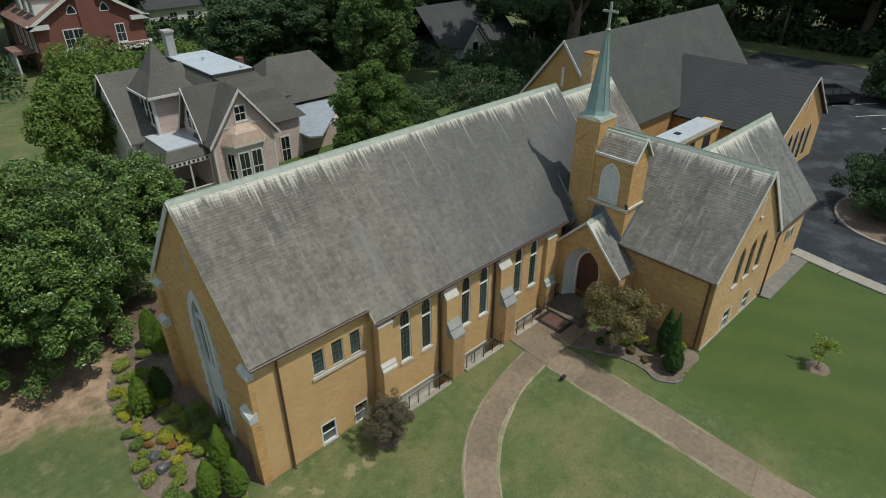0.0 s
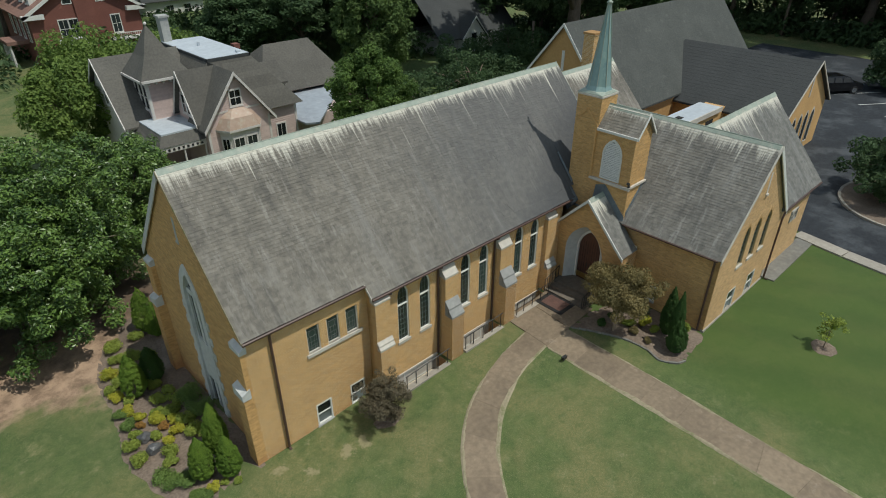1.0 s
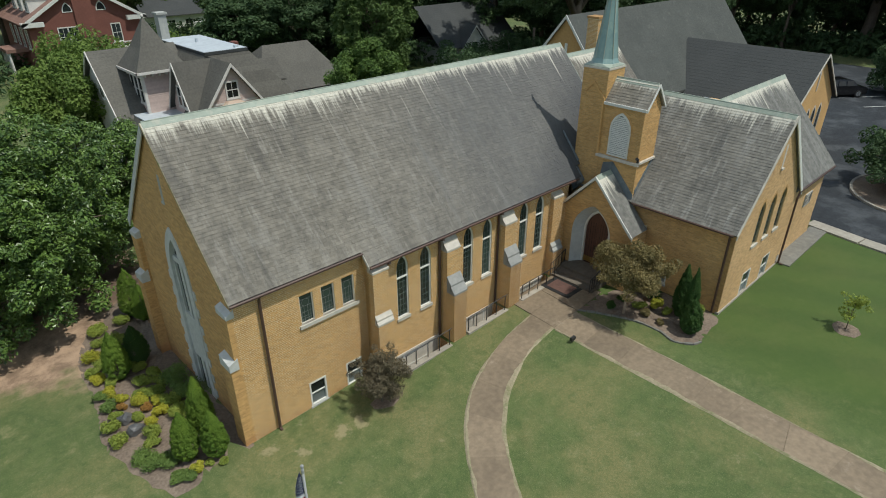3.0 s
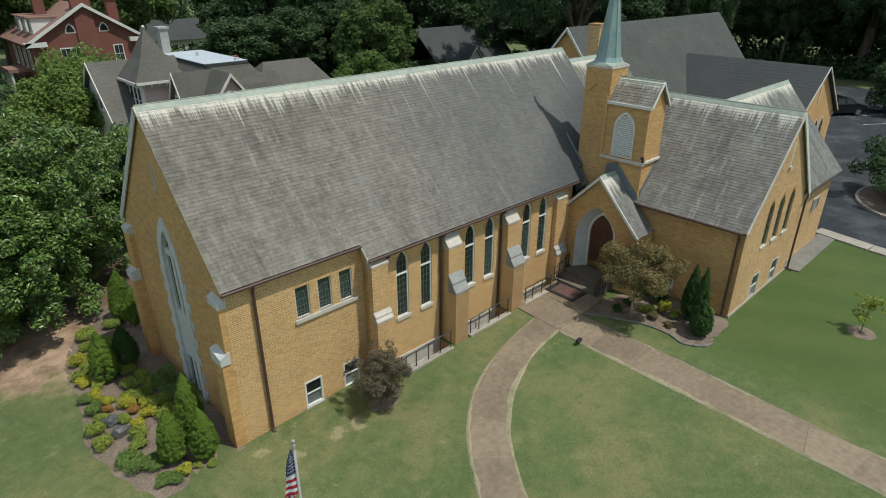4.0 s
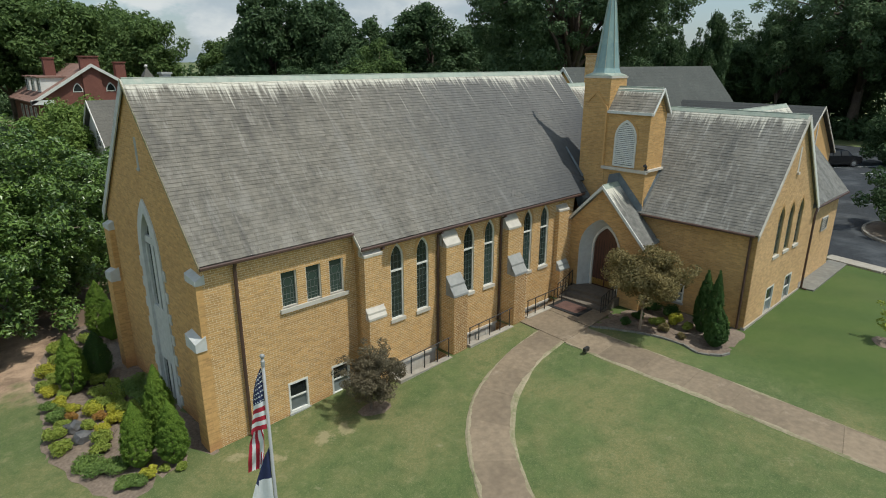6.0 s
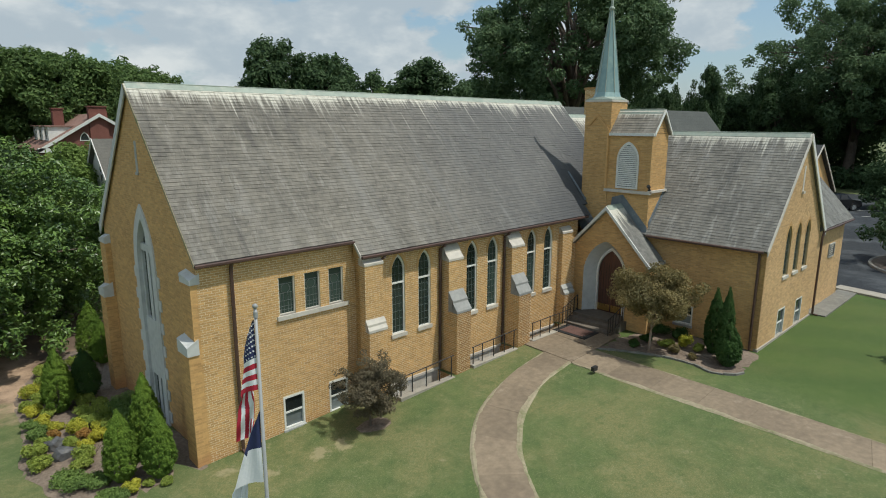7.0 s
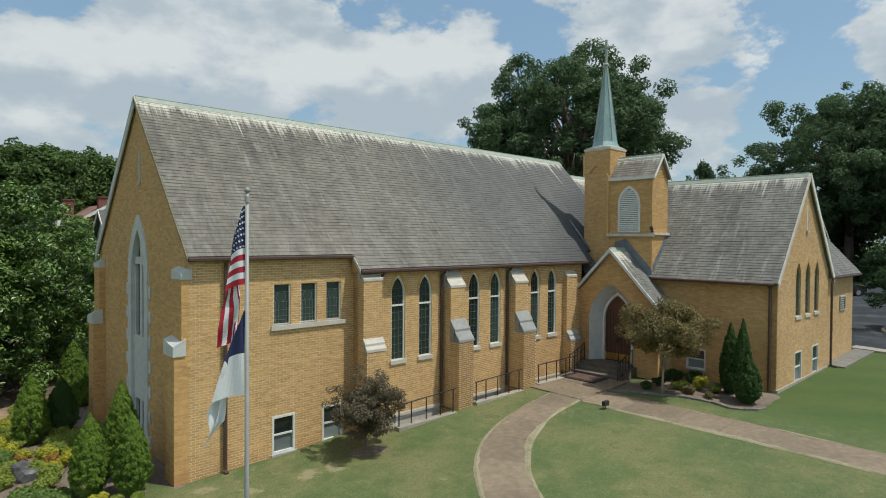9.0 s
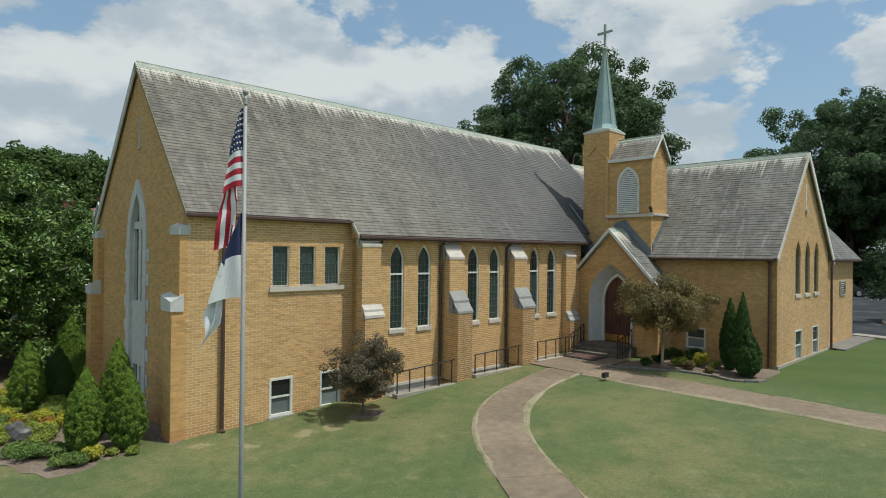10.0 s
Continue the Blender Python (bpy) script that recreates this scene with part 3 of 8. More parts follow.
# ---- ground ----
WELLS = ((6.25, 8.70), (9.70, 12.15), (13.2, 15.75))
axis_x = np.concatenate([np.linspace(-1500, -60, 8), np.linspace(-45, -12, 10), np.arange(-10, 36, 0.75), np.linspace(38, 110, 14), np.linspace(150, 1800, 8)])
axis_y = np.concatenate([np.linspace(-1500, -70, 7), np.linspace(-50, -22, 8), np.arange(-20, 16, 0.75), np.linspace(18, 130, 18), np.linspace(180, 1800, 8)])
axis_x = np.unique(np.concatenate([axis_x, np.ravel(WELLS)]))
axis_y = np.unique(np.concatenate([axis_y, (-0.97, -0.15)]))
gr = Geo()
gr.v = [(float(x), float(y), ground_z(x, y)) for y in axis_y for x in axis_x]
nx = len(axis_x)
gr.f = [(j * nx + i, j * nx + i + 1, (j + 1) * nx + i + 1, (j + 1) * nx + i) for j in range(len(axis_y) - 1) for i in range(nx - 1)
        if not (-0.98 <= axis_y[j] and axis_y[j + 1] <= -0.14 and any(a - 0.01 <= axis_x[i] and axis_x[i + 1] <= b + 0.01 for a, b in WELLS))]
ground = part("ground", gr, "lawn", None, smooth=True)
tagged(ground, "patchy green lawn with dry spots and red clay under the trees", "ground", kind="structure")


def smooth_line(points, step=0.35):
    """Points along a Catmull-Rom curve."""
    p = [Vector((*q, 0)) for q in points]
    p = [2 * p[0] - p[1]] + p + [2 * p[-1] - p[-2]]
    out = []
    for i in range(1, len(p) - 2):
        n = max(1, int((p[i + 1] - p[i]).length / step))
        for k in range(n):
            t = k / n
            out.append(0.5 * (2 * p[i] + (p[i + 1] - p[i - 1]) * t + (2 * p[i - 1] - 5 * p[i] + 4 * p[i + 1] - p[i + 2]) * t * t + (3 * p[i] - p[i - 1] - 3 * p[i + 1] + p[i + 2]) * t ** 3))
    return out + [p[-2]]


def lerp_line(line, t):
    i = min(len(line) - 2, int(t * (len(line) - 1)))
    u = t * (len(line) - 1) - i
    return line[i].lerp(line[i + 1], u)


def slab_strip(left, right, count, parent, lift=0.03, gap=0.0015):
    """Concrete slabs between two edge lines, each an object of its own."""
    for k in range(count):
        g = Geo()
        n = 4
        t0, t1 = (k + gap / 4) / count, (k + 1 - gap / 4) / count
        ring_l = [lerp_line(left, t0 + (t1 - t0) * i / n) for i in range(n + 1)]
        ring_r = [lerp_line(right, t0 + (t1 - t0) * i / n) for i in range(n + 1)]
        tip = 0.002 * ((k * 7) % 3 - 1)
        top = [(p.x, p.y, ground_z(p.x, p.y) + lift + tip) for p in ring_l + ring_r]
        low = [(x, y, z - 0.12) for x, y, z in top]
        m = n + 1
        faces = []
        for i in range(n):
            faces += [(i, i + 1, m + i + 1, m + i), (i, i + 1, 2 * m + i + 1, 2 * m + i), (m + i, m + i + 1, 3 * m + i + 1, 3 * m + i)]
        faces += [(0, m, 3 * m, 2 * m), (n, m + n, 3 * m + n, 2 * m + n)]
        g.add(top + low, faces)
        part("slab", g, "walk", parent)


walkway = thing("walkway", "weathered brown concrete walk curving over the lawn", "walkway", kind="structure")
CURVE_OUT = [(12.70, -2.12), (10.35, -2.50), (8.40, -3.13), (7.15, -3.73), (6.10, -4.55), (5.60, -5.03), (5.00, -5.71), (4.50, -6.40), (4.10, -6.97), (3.2, -8.4), (1.9, -10.9), (0.9, -14.5), (0.5, -20)]
CURVE_IN = [(12.64, -3.46), (10.80, -3.66), (9.18, -4.22), (7.98, -4.82), (6.95, -5.58), (6.40, -6.08), (5.85, -6.76), (5.40, -7.45), (5.05, -7.98), (4.2, -9.4), (3.1, -11.8), (2.2, -15.2), (1.8, -20)]
slab_strip(smooth_line(CURVE_OUT), smooth_line(CURVE_IN), 15, walkway)
straight_walk = thing("straight_walkway", "straight weathered concrete walk with pale joints", "walkway", kind="structure")
slab_strip(smooth_line([(12.50, -3.36), (12.44, -9), (12.40, -13), (12.38, -24)]), smooth_line([(14.22, -3.30), (14.12, -9), (13.95, -14), (13.92, -24)]), 13, straight_walk, gap=0.007)
plaza = thing("entrance_paving", "worn concrete paving before the church steps", "paving", kind="structure")
for quad in (((12.72, -0.75), (14.55, -0.75), (14.3, -3.42), (12.55, -3.48)), ((14.57, -0.75), (16.35, -0.75), (16.35, -3.3), (14.33, -3.4))):
    slab_strip([Vector((*quad[0], 0)), Vector((*quad[3], 0))], [Vector((*quad[1], 0)), Vector((*quad[2], 0))], 2, plaza, 0.042, 0.012)


def worn_edge(line, seed, side):
    """A ragged strip of bare sandy soil along a walk's edge."""
    r = random.Random(seed)
    g = Geo()
    width, inset = 0.03, 0.06
    pts = []
    for k, p in enumerate(line):
        q = line[min(k + 1, len(line) - 1)] - line[max(k - 1, 0)]
        out = Vector((-q.y, q.x, 0)).normalized() * side
        width = min(0.07, max(0.004, width + r.uniform(-0.020, 0.020)))
        inset = min(0.15, max(0.004, inset + r.uniform(-0.040, 0.038)))
        a, e, b = p - out * inset, p + out * 0.004, p + out * (width + 0.01)
        pts.append(((a.x, a.y, ground_z(a.x, a.y) + 0.036), (e.x, e.y, ground_z(e.x, e.y) + 0.036), (b.x, b.y, ground_z(b.x, b.y) + 0.006)))
    g.v = [p for row in pts for p in row]
    g.f = [(3 * i + k, 3 * i + 3 + k, 3 * i + 4 + k, 3 * i + 1 + k) for i in range(len(pts) - 1) for k in (0, 1)]
    ob = part("worn_edge", g, "sand", walkway)
    return ob


worn_edge(smooth_line([(12.5, -2.16)] + CURVE_OUT[1:-1], 0.15), 1, -1)
worn_edge(smooth_line([(12.5, -3.45)] + CURVE_IN[1:-1], 0.15), 2, 1)
worn_edge(smooth_line([(12.47, -3.6), (12.44, -9), (12.40, -13), (12.38, -24)], 0.15), 3, -1)
worn_edge(smooth_line([(14.18, -3.5), (14.12, -9), (13.95, -14), (13.92, -24)], 0.15), 4, 1)

# ---- the church ----
church = thing("church", "buff brick church with steep slate roofs and copper spire", "church")
NAVE_RIDGE_Y, NAVE_RIDGE_Z, NAVE_RISE = 4.09, 10.365, 1.094
COURSE, BRICK, JOINT = 0.0677, 0.200, 0.013


def arch(u0, u1, z0, zs, za, n=7):
    """Outline of a pointed opening: foot z0, springing zs, tip za."""
    a, r, c = (u1 - u0) / 2, za - zs, (u0 + u1) / 2
    rad = (a * a + r * r) / (2 * a)
    top = math.asin(min(1.0, r / rad))
    if r > rad:
        top = math.pi / 2
    right = [(u1 - rad + rad * math.cos(top * i / n), zs + r * math.sin(top * i / n) / math.sin(top)) for i in range(n)]
    left = [(2 * c - u, z) for u, z in right][::-1]
    return [(u0, z0), (u1, z0)] + right + [(c, za)] + left


def rect(u0, u1, z0, z1):
    return [(u0, z0), (u1, z0), (u1, z1), (u0, z1)]


def spans_at(ring, z):
    """The stretches of u inside a ring at height z."""
    cuts = []
    for (u0, z0), (u1, z1) in zip(ring, ring[1:] + ring[:1]):
        if (z0 <= z) != (z1 <= z):
            cuts.append(u0 + (u1 - u0) * (z - z0) / (z1 - z0))
    cuts.sort()
    return list(zip(cuts[::2], cuts[1::2]))


def carve(spans, holes):
    for h0, h1 in holes:
        spans = [q for s0, s1 in spans for q in ((s0, min(s1, h0)), (max(s0, h1), s1)) if q[1] - q[0] > 0.02]
    return spans


class Plane:
    """A wall's outer face: origin, level direction u and outward normal."""

    def __init__(self, origin, u, out):
        self.o, self.u, self.n = Vector(origin), Vector(u), Vector(out)

    def at(self, u, z, d=0.0):
        p = self.o + self.u * u + self.n * d
        return (p.x, p.y, p.z + z)


def wall_core(plane, ring, holes, thick, mortar="mortar"):
    """The wall's body with its openings cut through."""
    bm = bmesh.new()
    edges = []
    for loop in [ring] + holes:
        vs = [bm.verts.new(plane.at(u, z)) for u, z in loop]
        edges += [bm.edges.new((vs[i], vs[(i + 1) % len(vs)])) for i in range(len(vs))]
    bmesh.ops.triangle_fill(bm, edges=edges, use_beauty=True, use_dissolve=False)
    faces = bm.faces[:]
    ret = bmesh.ops.extrude_face_region(bm, geom=faces)
    for v in [g for g in ret["geom"] if isinstance(g, bmesh.types.BMVert)]:
        v.co -= plane.n * thick
    bmesh.ops.recalc_face_normals(bm, faces=bm.faces)
    me = bpy.data.meshes.new("wall")
    bm.to_mesh(me)
    bm.free()
    me.materials.append(M[mortar])
    return me


def brick_cells(plane, ring, holes, z0, z1):
    """(course height, from, to) of every brick on a wall, running bond."""
    cells = []
    k0 = int(math.floor(z0 / COURSE))
    for k in range(k0, int(z1 / COURSE) + 1):
        z = (k + 0.5) * COURSE
        spans = spans_at(ring, z)
        if not spans:
            continue
        spans = carve(spans, [s for h in holes for s in spans_at(h, z)])
        shift = (BRICK + JOINT) * (0.5 if k % 2 else 0.0)
        for s0, s1 in spans:
            i = math.floor((s0 - shift) / (BRICK + JOINT))
            while True:
                a = i * (BRICK + JOINT) + shift
                i += 1
                if a >= s1:
                    break
                b0, b1 = max(a, s0), min(a + BRICK, s1)
                if b1 - b0 > 0.03:
                    cells.append((k * COURSE + JOINT / 2, b0, b1))
    return cells


PROUD = 0.0035


def brick_stuff(plane, cells, parent, material="brick"):
    """All bricks of one wall joined in one mesh."""
    if not cells:
        return
    c = np.array(cells)
    hgt = COURSE - JOINT
    rng = np.random.default_rng(len(cells))
    d = PROUD + rng.uniform(-0.0015, 0.0025, len(c))
    o, u, n = (np.array(v) for v in (plane.o, plane.u, plane.n))
    up = np.array((0, 0, 1.0))

    def pt(uu, zz, dd):
        return o + uu[:, None] * u + zz[:, None] * up + dd[:, None] * n
    zero = np.zeros(len(c)) - 0.002
    z0, z1 = c[:, 0], c[:, 0] + hgt
    A, B, C, D = pt(c[:, 1], z0, d), pt(c[:, 2], z0, d), pt(c[:, 2], z1, d), pt(c[:, 1], z1, d)
    a, b, cc, dd = pt(c[:, 1], z0, zero), pt(c[:, 2], z0, zero), pt(c[:, 2], z1, zero), pt(c[:, 1], z1, zero)
    verts = np.stack([A, B, C, D, a, b, cc, dd], 1).reshape(-1, 3)
    base = (np.arange(len(c)) * 8)[:, None, None]
    quads = (np.array([(0, 1, 2, 3), (4, 5, 1, 0), (5, 6, 2, 1), (6, 7, 3, 2), (7, 4, 0, 3)])[None] + base).reshape(-1, 4)
    if np.dot(np.cross(u, up), n) < 0:
        quads = quads[:, ::-1]
    me = bpy.data.meshes.new("brickwork")
    me.vertices.add(len(verts))
    me.vertices.foreach_set("co", verts.astype(np.float32).ravel())
    me.loops.add(quads.size)
    me.loops.foreach_set("vertex_index", quads.astype(np.int32).ravel())
    me.polygons.add(len(quads))
    me.polygons.foreach_set("loop_start", np.arange(0, quads.size, 4, dtype=np.int32))
    me.update(calc_edges=True)
    me.shade_flat()
    me.materials.append(M[material])
    ob = new("brickwork", me)
    ob.parent = parent
    tagged(ob, kind="stuff")
    return ob


LATE_BRICKS = []


def brick_wall(plane, ring, holes=(), thick=0.3, parent=church, keep=None, label="", face=None, mortar="mortar", brick="brick"):
    """A brick wall with openings; keep(u, z) names the bricks built singly later; face: the outline of its brick face if larger."""
    holes = list(holes)
    ob = new("wall", wall_core(plane, ring, holes, thick, mortar))
    ob.parent = parent
    tagged(ob, label)
    ring = face or ring
    cells = brick_cells(plane, ring, holes, min(z for _, z in ring), max(z for _, z in ring))
    if keep:
        LATE_BRICKS.append((plane, [c for c in cells if keep(c[1], c[0])], ob))
        cells = [c for c in cells if not keep(c[1], c[0])]
    brick_stuff(plane, cells, ob, brick)
    return ob


def ring_frame(plane, outer, inner, d0, d1, first=0):
    """A flat frame between two outlines of equal count; first=1 leaves its foot open."""
    g, n = Geo(), len(outer)
    pts = [plane.at(*p, d1) for p in outer] + [plane.at(*p, d1) for p in inner] + [plane.at(*p, d0) for p in outer] + [plane.at(*p, d0) for p in inner]
    faces = []
    for i in range(first, n):
        j = (i + 1) % n
        faces += [(i, j, n + j, n + i), (i, j, 2 * n + j, 2 * n + i), (n + i, n + j, 3 * n + j, 3 * n + i)]
    return g.add(pts, faces)


def slab(plane, ring, d0, d1):
    return Geo().prism([plane.at(u, z, d0) for u, z in ring], plane.n * (d1 - d0))


def lancet(plane, u0, u1, z0, zs, za, parent=church, transom=None, sill=True, label="", frame_mat="white"):
    """A leaded lancet window with frame, transom, bars, panes and sill."""
    w = part("window", ring_frame(plane, arch(u0, u1, z0, zs, za), arch(u0 + 0.045, u1 - 0.045, z0 + 0.03, zs, za - 0.10), -0.12, -0.04), frame_mat, parent, label or "dark leaded lancet window with pale frame")
    inner = arch(u0 + 0.04, u1 - 0.04, z0 + 0.02, zs, za - 0.09)
    cut = transom or zs
    low = [(u0 + 0.04, z0 + 0.02), (u1 - 0.04, z0 + 0.02), (u1 - 0.04, cut), (u0 + 0.04, cut)]
    high = [(u, max(z, cut)) for u, z in inner]
    part("pane", slab(plane, low, -0.10, -0.09), "glass_lead", w)
    part("pane", slab(plane, high, -0.10, -0.09), "glass_lead", w)
    g = Geo()
    cols = 3
    for i in range(1, cols):
        u = u0 + 0.04 + (u1 - u0 - 0.08) * i / cols
        g.bar(plane.at(u, z0 + 0.03, -0.086), plane.at(u, zs + (za - zs) * 0.55, -0.086), 0.009)
    z = z0 + 0.24
    while z < zs + (za - zs) * 0.5:
        half = (u1 - u0) / 2 - 0.05
        if z > zs:
            half *= 0.8
        c = (u0 + u1) / 2
        g.bar(plane.at(c - half, z, -0.086), plane.at(c + half, z, -0.086), 0.009)
        z += 0.26
    part("lead_bar", g, "lead", w)
    if transom:
        part("transom", Geo().bar(plane.at(u0 + 0.01, transom, -0.06), plane.at(u1 - 0.01, transom, -0.06), 0.06, 0.05), frame_mat, w)
    if sill:
        part("sill", slab(plane, [(u0 - 0.05, z0 - 0.12), (u1 + 0.05, z0 - 0.12), (u1 + 0.05, z0 + 0.005), (u0 - 0.05, z0 + 0.005)], -0.12, 0.05), "stone", w)
    return w


def sash(plane, u0, u1, z0, z1, parent=church, sill=True, label="white double-hung basement window", mullions=0, name="window"):
    """A double-hung window: frame, two sashes and panes, a sill."""
    w = part(name, ring_frame(plane, rect(u0, u1, z0, z1), rect(u0 + 0.06, u1 - 0.06, z0 + 0.06, z1 - 0.06), -0.12, 0.012), "white", parent, label)
    mid = (z0 + z1) / 2
    part("sash_bar", Geo().bar(plane.at(u0 + 0.04, mid, -0.05), plane.at(u1 - 0.04, mid, -0.05), 0.06, 0.05), "white", w)
    # reflection and curtain in the lower pane are put into its pale colour
    part("pane", slab(plane, rect(u0 + 0.05, u1 - 0.05, z0 + 0.05, mid), -0.08, -0.07), "glass_reflect", w, "lower pane tinted pale for reflection and curtain")
    part("pane", slab(plane, rect(u0 + 0.05, u1 - 0.05, mid, z1 - 0.05), -0.06, -0.05), "glass", w)
    for k in range(mullions):
        u = u0 + (u1 - u0) * (k + 1) / (mullions + 1)
        part("muntin", Geo().bar(plane.at(u, z0 + 0.05, -0.045), plane.at(u, z1 - 0.05, -0.045), 0.025), "white", w)
    if sill:
        part("sill", slab(plane, rect(u0 - 0.03, u1 + 0.03, z0 - 0.1, z0), -0.1, 0.06), "stone_grey", w)
    return w


# south wall of the western bay
south = Plane((0, 0, 0), (1, 0, 0), (0, -1, 0))
TRIO = ((2.67, 3.20), (3.52, 4.05), (4.36, 4.89))
holes = [rect(a, b, 3.74, 4.90) for a, b in TRIO] + [rect(2.63, 3.34, 0.13, 1.19), rect(4.24, 4.96, 0.13, 1.19), rect(2.58, 5.03, 3.60, 3.74)]
brick_wall(south, [(0.36, -0.6), (5.36, -0.6), (5.36, 5.72), (0.36, 5.72)], holes,
           keep=lambda u, z: u < 2.3 and 0.75 < z < 2.75,
           face=[(0, -0.6), (5.36, -0.6), (5.36, 5.72), (0.36, 5.72), (0.36, 4.96), (0.18, 4.96), (0.18, 3.24), (0, 3.24)], label="sunlit buff brick wall, reddened with clay at its foot")
for a, b in TRIO:
    w = part("window", ring_frame(south, rect(a, b, 3.74, 4.90), rect(a + 0.035, b - 0.035, 3.775, 4.865), -0.12, -0.03), "stone", church, "small dark stained-glass window in stone frame")
    part("pane", slab(south, rect(a + 0.03, b - 0.03, 3.77, 4.87), -0.10, -0.09), "glass_lead", w)
    g = Geo()
    c = (a + b) / 2
    for i in range(20):
        t0, t1 = 2 * math.pi * i / 20, 2 * math.pi * (i + 1) / 20
        g.bar(south.at(c + 0.14 * math.cos(t0), 4.52 + 0.14 * math.sin(t0), -0.086), south.at(c + 0.14 * math.cos(t1), 4.52 + 0.14 * math.sin(t1), -0.086), 0.012)
    for u in (a + 0.10, c - 0.07, c + 0.07, b - 0.10):
        g.bar(south.at(u, 3.78, -0.086), south.at(u, 4.40, -0.086), 0.012)
    for z in (3.88, 3.98, 4.15, 4.38, 4.66):
        g.bar(south.at(a + 0.03, z, -0.086), south.at(b - 0.03, z, -0.086), 0.012)
    part("lead_bar", g, "lead", w)
part("sill", slab(south, rect(2.58, 5.03, 3.605, 3.735), -0.12, 0.07), "stone", church, "long limestone sill")
sash(south, 2.63, 3.34, 0.13, 1.19)
sash(south, 4.24, 4.96, 0.13, 1.19)

# south wall of the three eastern bays
aisle = Plane((0, -0.3, 0), (1, 0, 0), (0, -1, 0))
PAIRS = ((6.60, 7.17), (7.77, 8.34), (10.15, 10.72), (11.31, 11.88), (13.72, 14.29), (14.86, 15.43))
holes = [arch(a, b, 2.26, 4.45, 5.02) for a, b in PAIRS] + [rect(a, b, -0.35, 0.45) for a, b in WELLS]
brick_wall(aisle, [(5.36, -0.6), (17.3, -0.6), (17.3, 5.22), (5.36, 5.22)], holes)
for a, b in PAIRS:
    lancet(aisle, a, b, 2.26, 4.45, 5.02, transom=4.03)
    part("arch_stone", ring_frame(aisle, arch(a - 0.10, b + 0.10, 4.45, 4.46, 5.16), arch(a + 0.0, b - 0.0, 4.45, 4.46, 5.03), -0.05, 0.012, 1), "brick", church, "arch of buff header bricks")
west_return = Plane((5.36, 0, 0), (0, -1, 0), (-1, 0, 0))
brick_wall(west_return, rect(0.0, 0.3, -0.6, 5.2), thick=0.25)

# window wells along the foot of the wall
for a, b in WELLS:
    well = part("window_well", Geo().box(a - 0.05, b + 0.05, -1.22, -0.97, -0.5, ground_z((a + b) / 2, -1.1) + 0.06), "kerb", church, "stained concrete window well with slim black rail")
    part("well_floor", Geo().box(a - 0.05, b + 0.05, -0.97, -0.3, -0.6, -0.33), "kerb", well)
    part("lintel", Geo().box(a - 0.02, b + 0.02, -0.345, -0.28, 0.44, 0.53), "stone", well)
    part("well_wall", Geo().box(a, b, -0.27, -0.2, -0.35, 0.45), "stone", well)
    for u in (a + 0.55, b - 1.25):
        sash(Plane((0, -0.27, 0), (1, 0, 0), (0, -1, 0)), u, u + 0.7, -0.28, 0.38, well, False, name="basement_window")


def sloped_cap(x0, x1, y_wall, y_front, z_low, z_high, lip=0.022):
    """A weathered stone cap that slopes up from the front to the wall, in two lapped stones."""
    g = Geo()
    ym, zm = (y_wall + y_front) / 2, (z_low + z_high) / 2
    a, b = x0 - lip, x1 + lip
    g.prism([(a, ym + 0.02, zm + 0.03), (a, y_front - lip, z_low + 0.05), (a, y_front - lip, z_low - 0.03), (a, ym, z_low - 0.03)], (b - a, 0, 0))
    g.prism([(a, y_wall, z_high + 0.02), (a, ym - 0.03, zm + 0.045), (a, ym - 0.03, z_low - 0.02), (a, y_wall, z_low - 0.02)], (b - a, 0, 0))
    return g


def buttress(x0, x1, low_y, up_y, low_z, up_z, wall_y=-0.3, caps=("cap_grey", "stone"), low_brick="brick_worn"):
    """A two-stage brick buttress with stone caps; low_z and up_z are (front, wall) heights of the caps."""
    body = part("buttress", Geo().box(x0, x1, low_y, wall_y, -0.6, low_z[0]).box(x0, x1, up_y, wall_y, low_z[0], up_z[0]), "mortar", church, "stepped brick buttress with weathered stone caps")
    for x, n in ((x0, -1), (x1, 1)):
        side = Plane((x, wall_y, 0), (0, -1, 0), (n, 0, 0))
        brick_stuff(side, brick_cells(side, [(0, -0.6), (wall_y - low_y, -0.6), (wall_y - low_y, low_z[0]), (wall_y - up_y, low_z[0] + 0.01), (wall_y - up_y, up_z[0]), (0, up_z[0])], [], -0.6, up_z[0]), body)
    for y, z0, z1 in ((low_y, -0.6, low_z[0]), (up_y, low_z[1] - 0.05, up_z[0])):
        face = Plane((0, y, 0), (1, 0, 0), (0, -1, 0))
        brick_stuff(face, brick_cells(face, rect(x0, x1, z0, z1), [], z0, z1), body, low_brick if y == low_y else "brick")
    part("cap", sloped_cap(x0, x1, up_y, low_y, *low_z), caps[0], body)
    part("cap", sloped_cap(x0, x1, wall_y, up_y, *up_z), caps[1], body)


buttress(5.30, 6.00, -0.78, -0.60, (2.78, 3.13), (4.92, 5.15), caps=("stone", "stone"), low_brick="brick")
buttress(8.85, 9.55, -1.12, -0.70, (2.72, 3.42), (4.54, 5.12))
buttress(12.28, 13.02, -1.12, -0.70, (2.70, 3.42), (4.54, 5.12))
buttress(15.92, 16.62, -0.72, -0.50, (1.92, 2.3), (4.62, 4.85), caps=("stone_grey", "stone"))

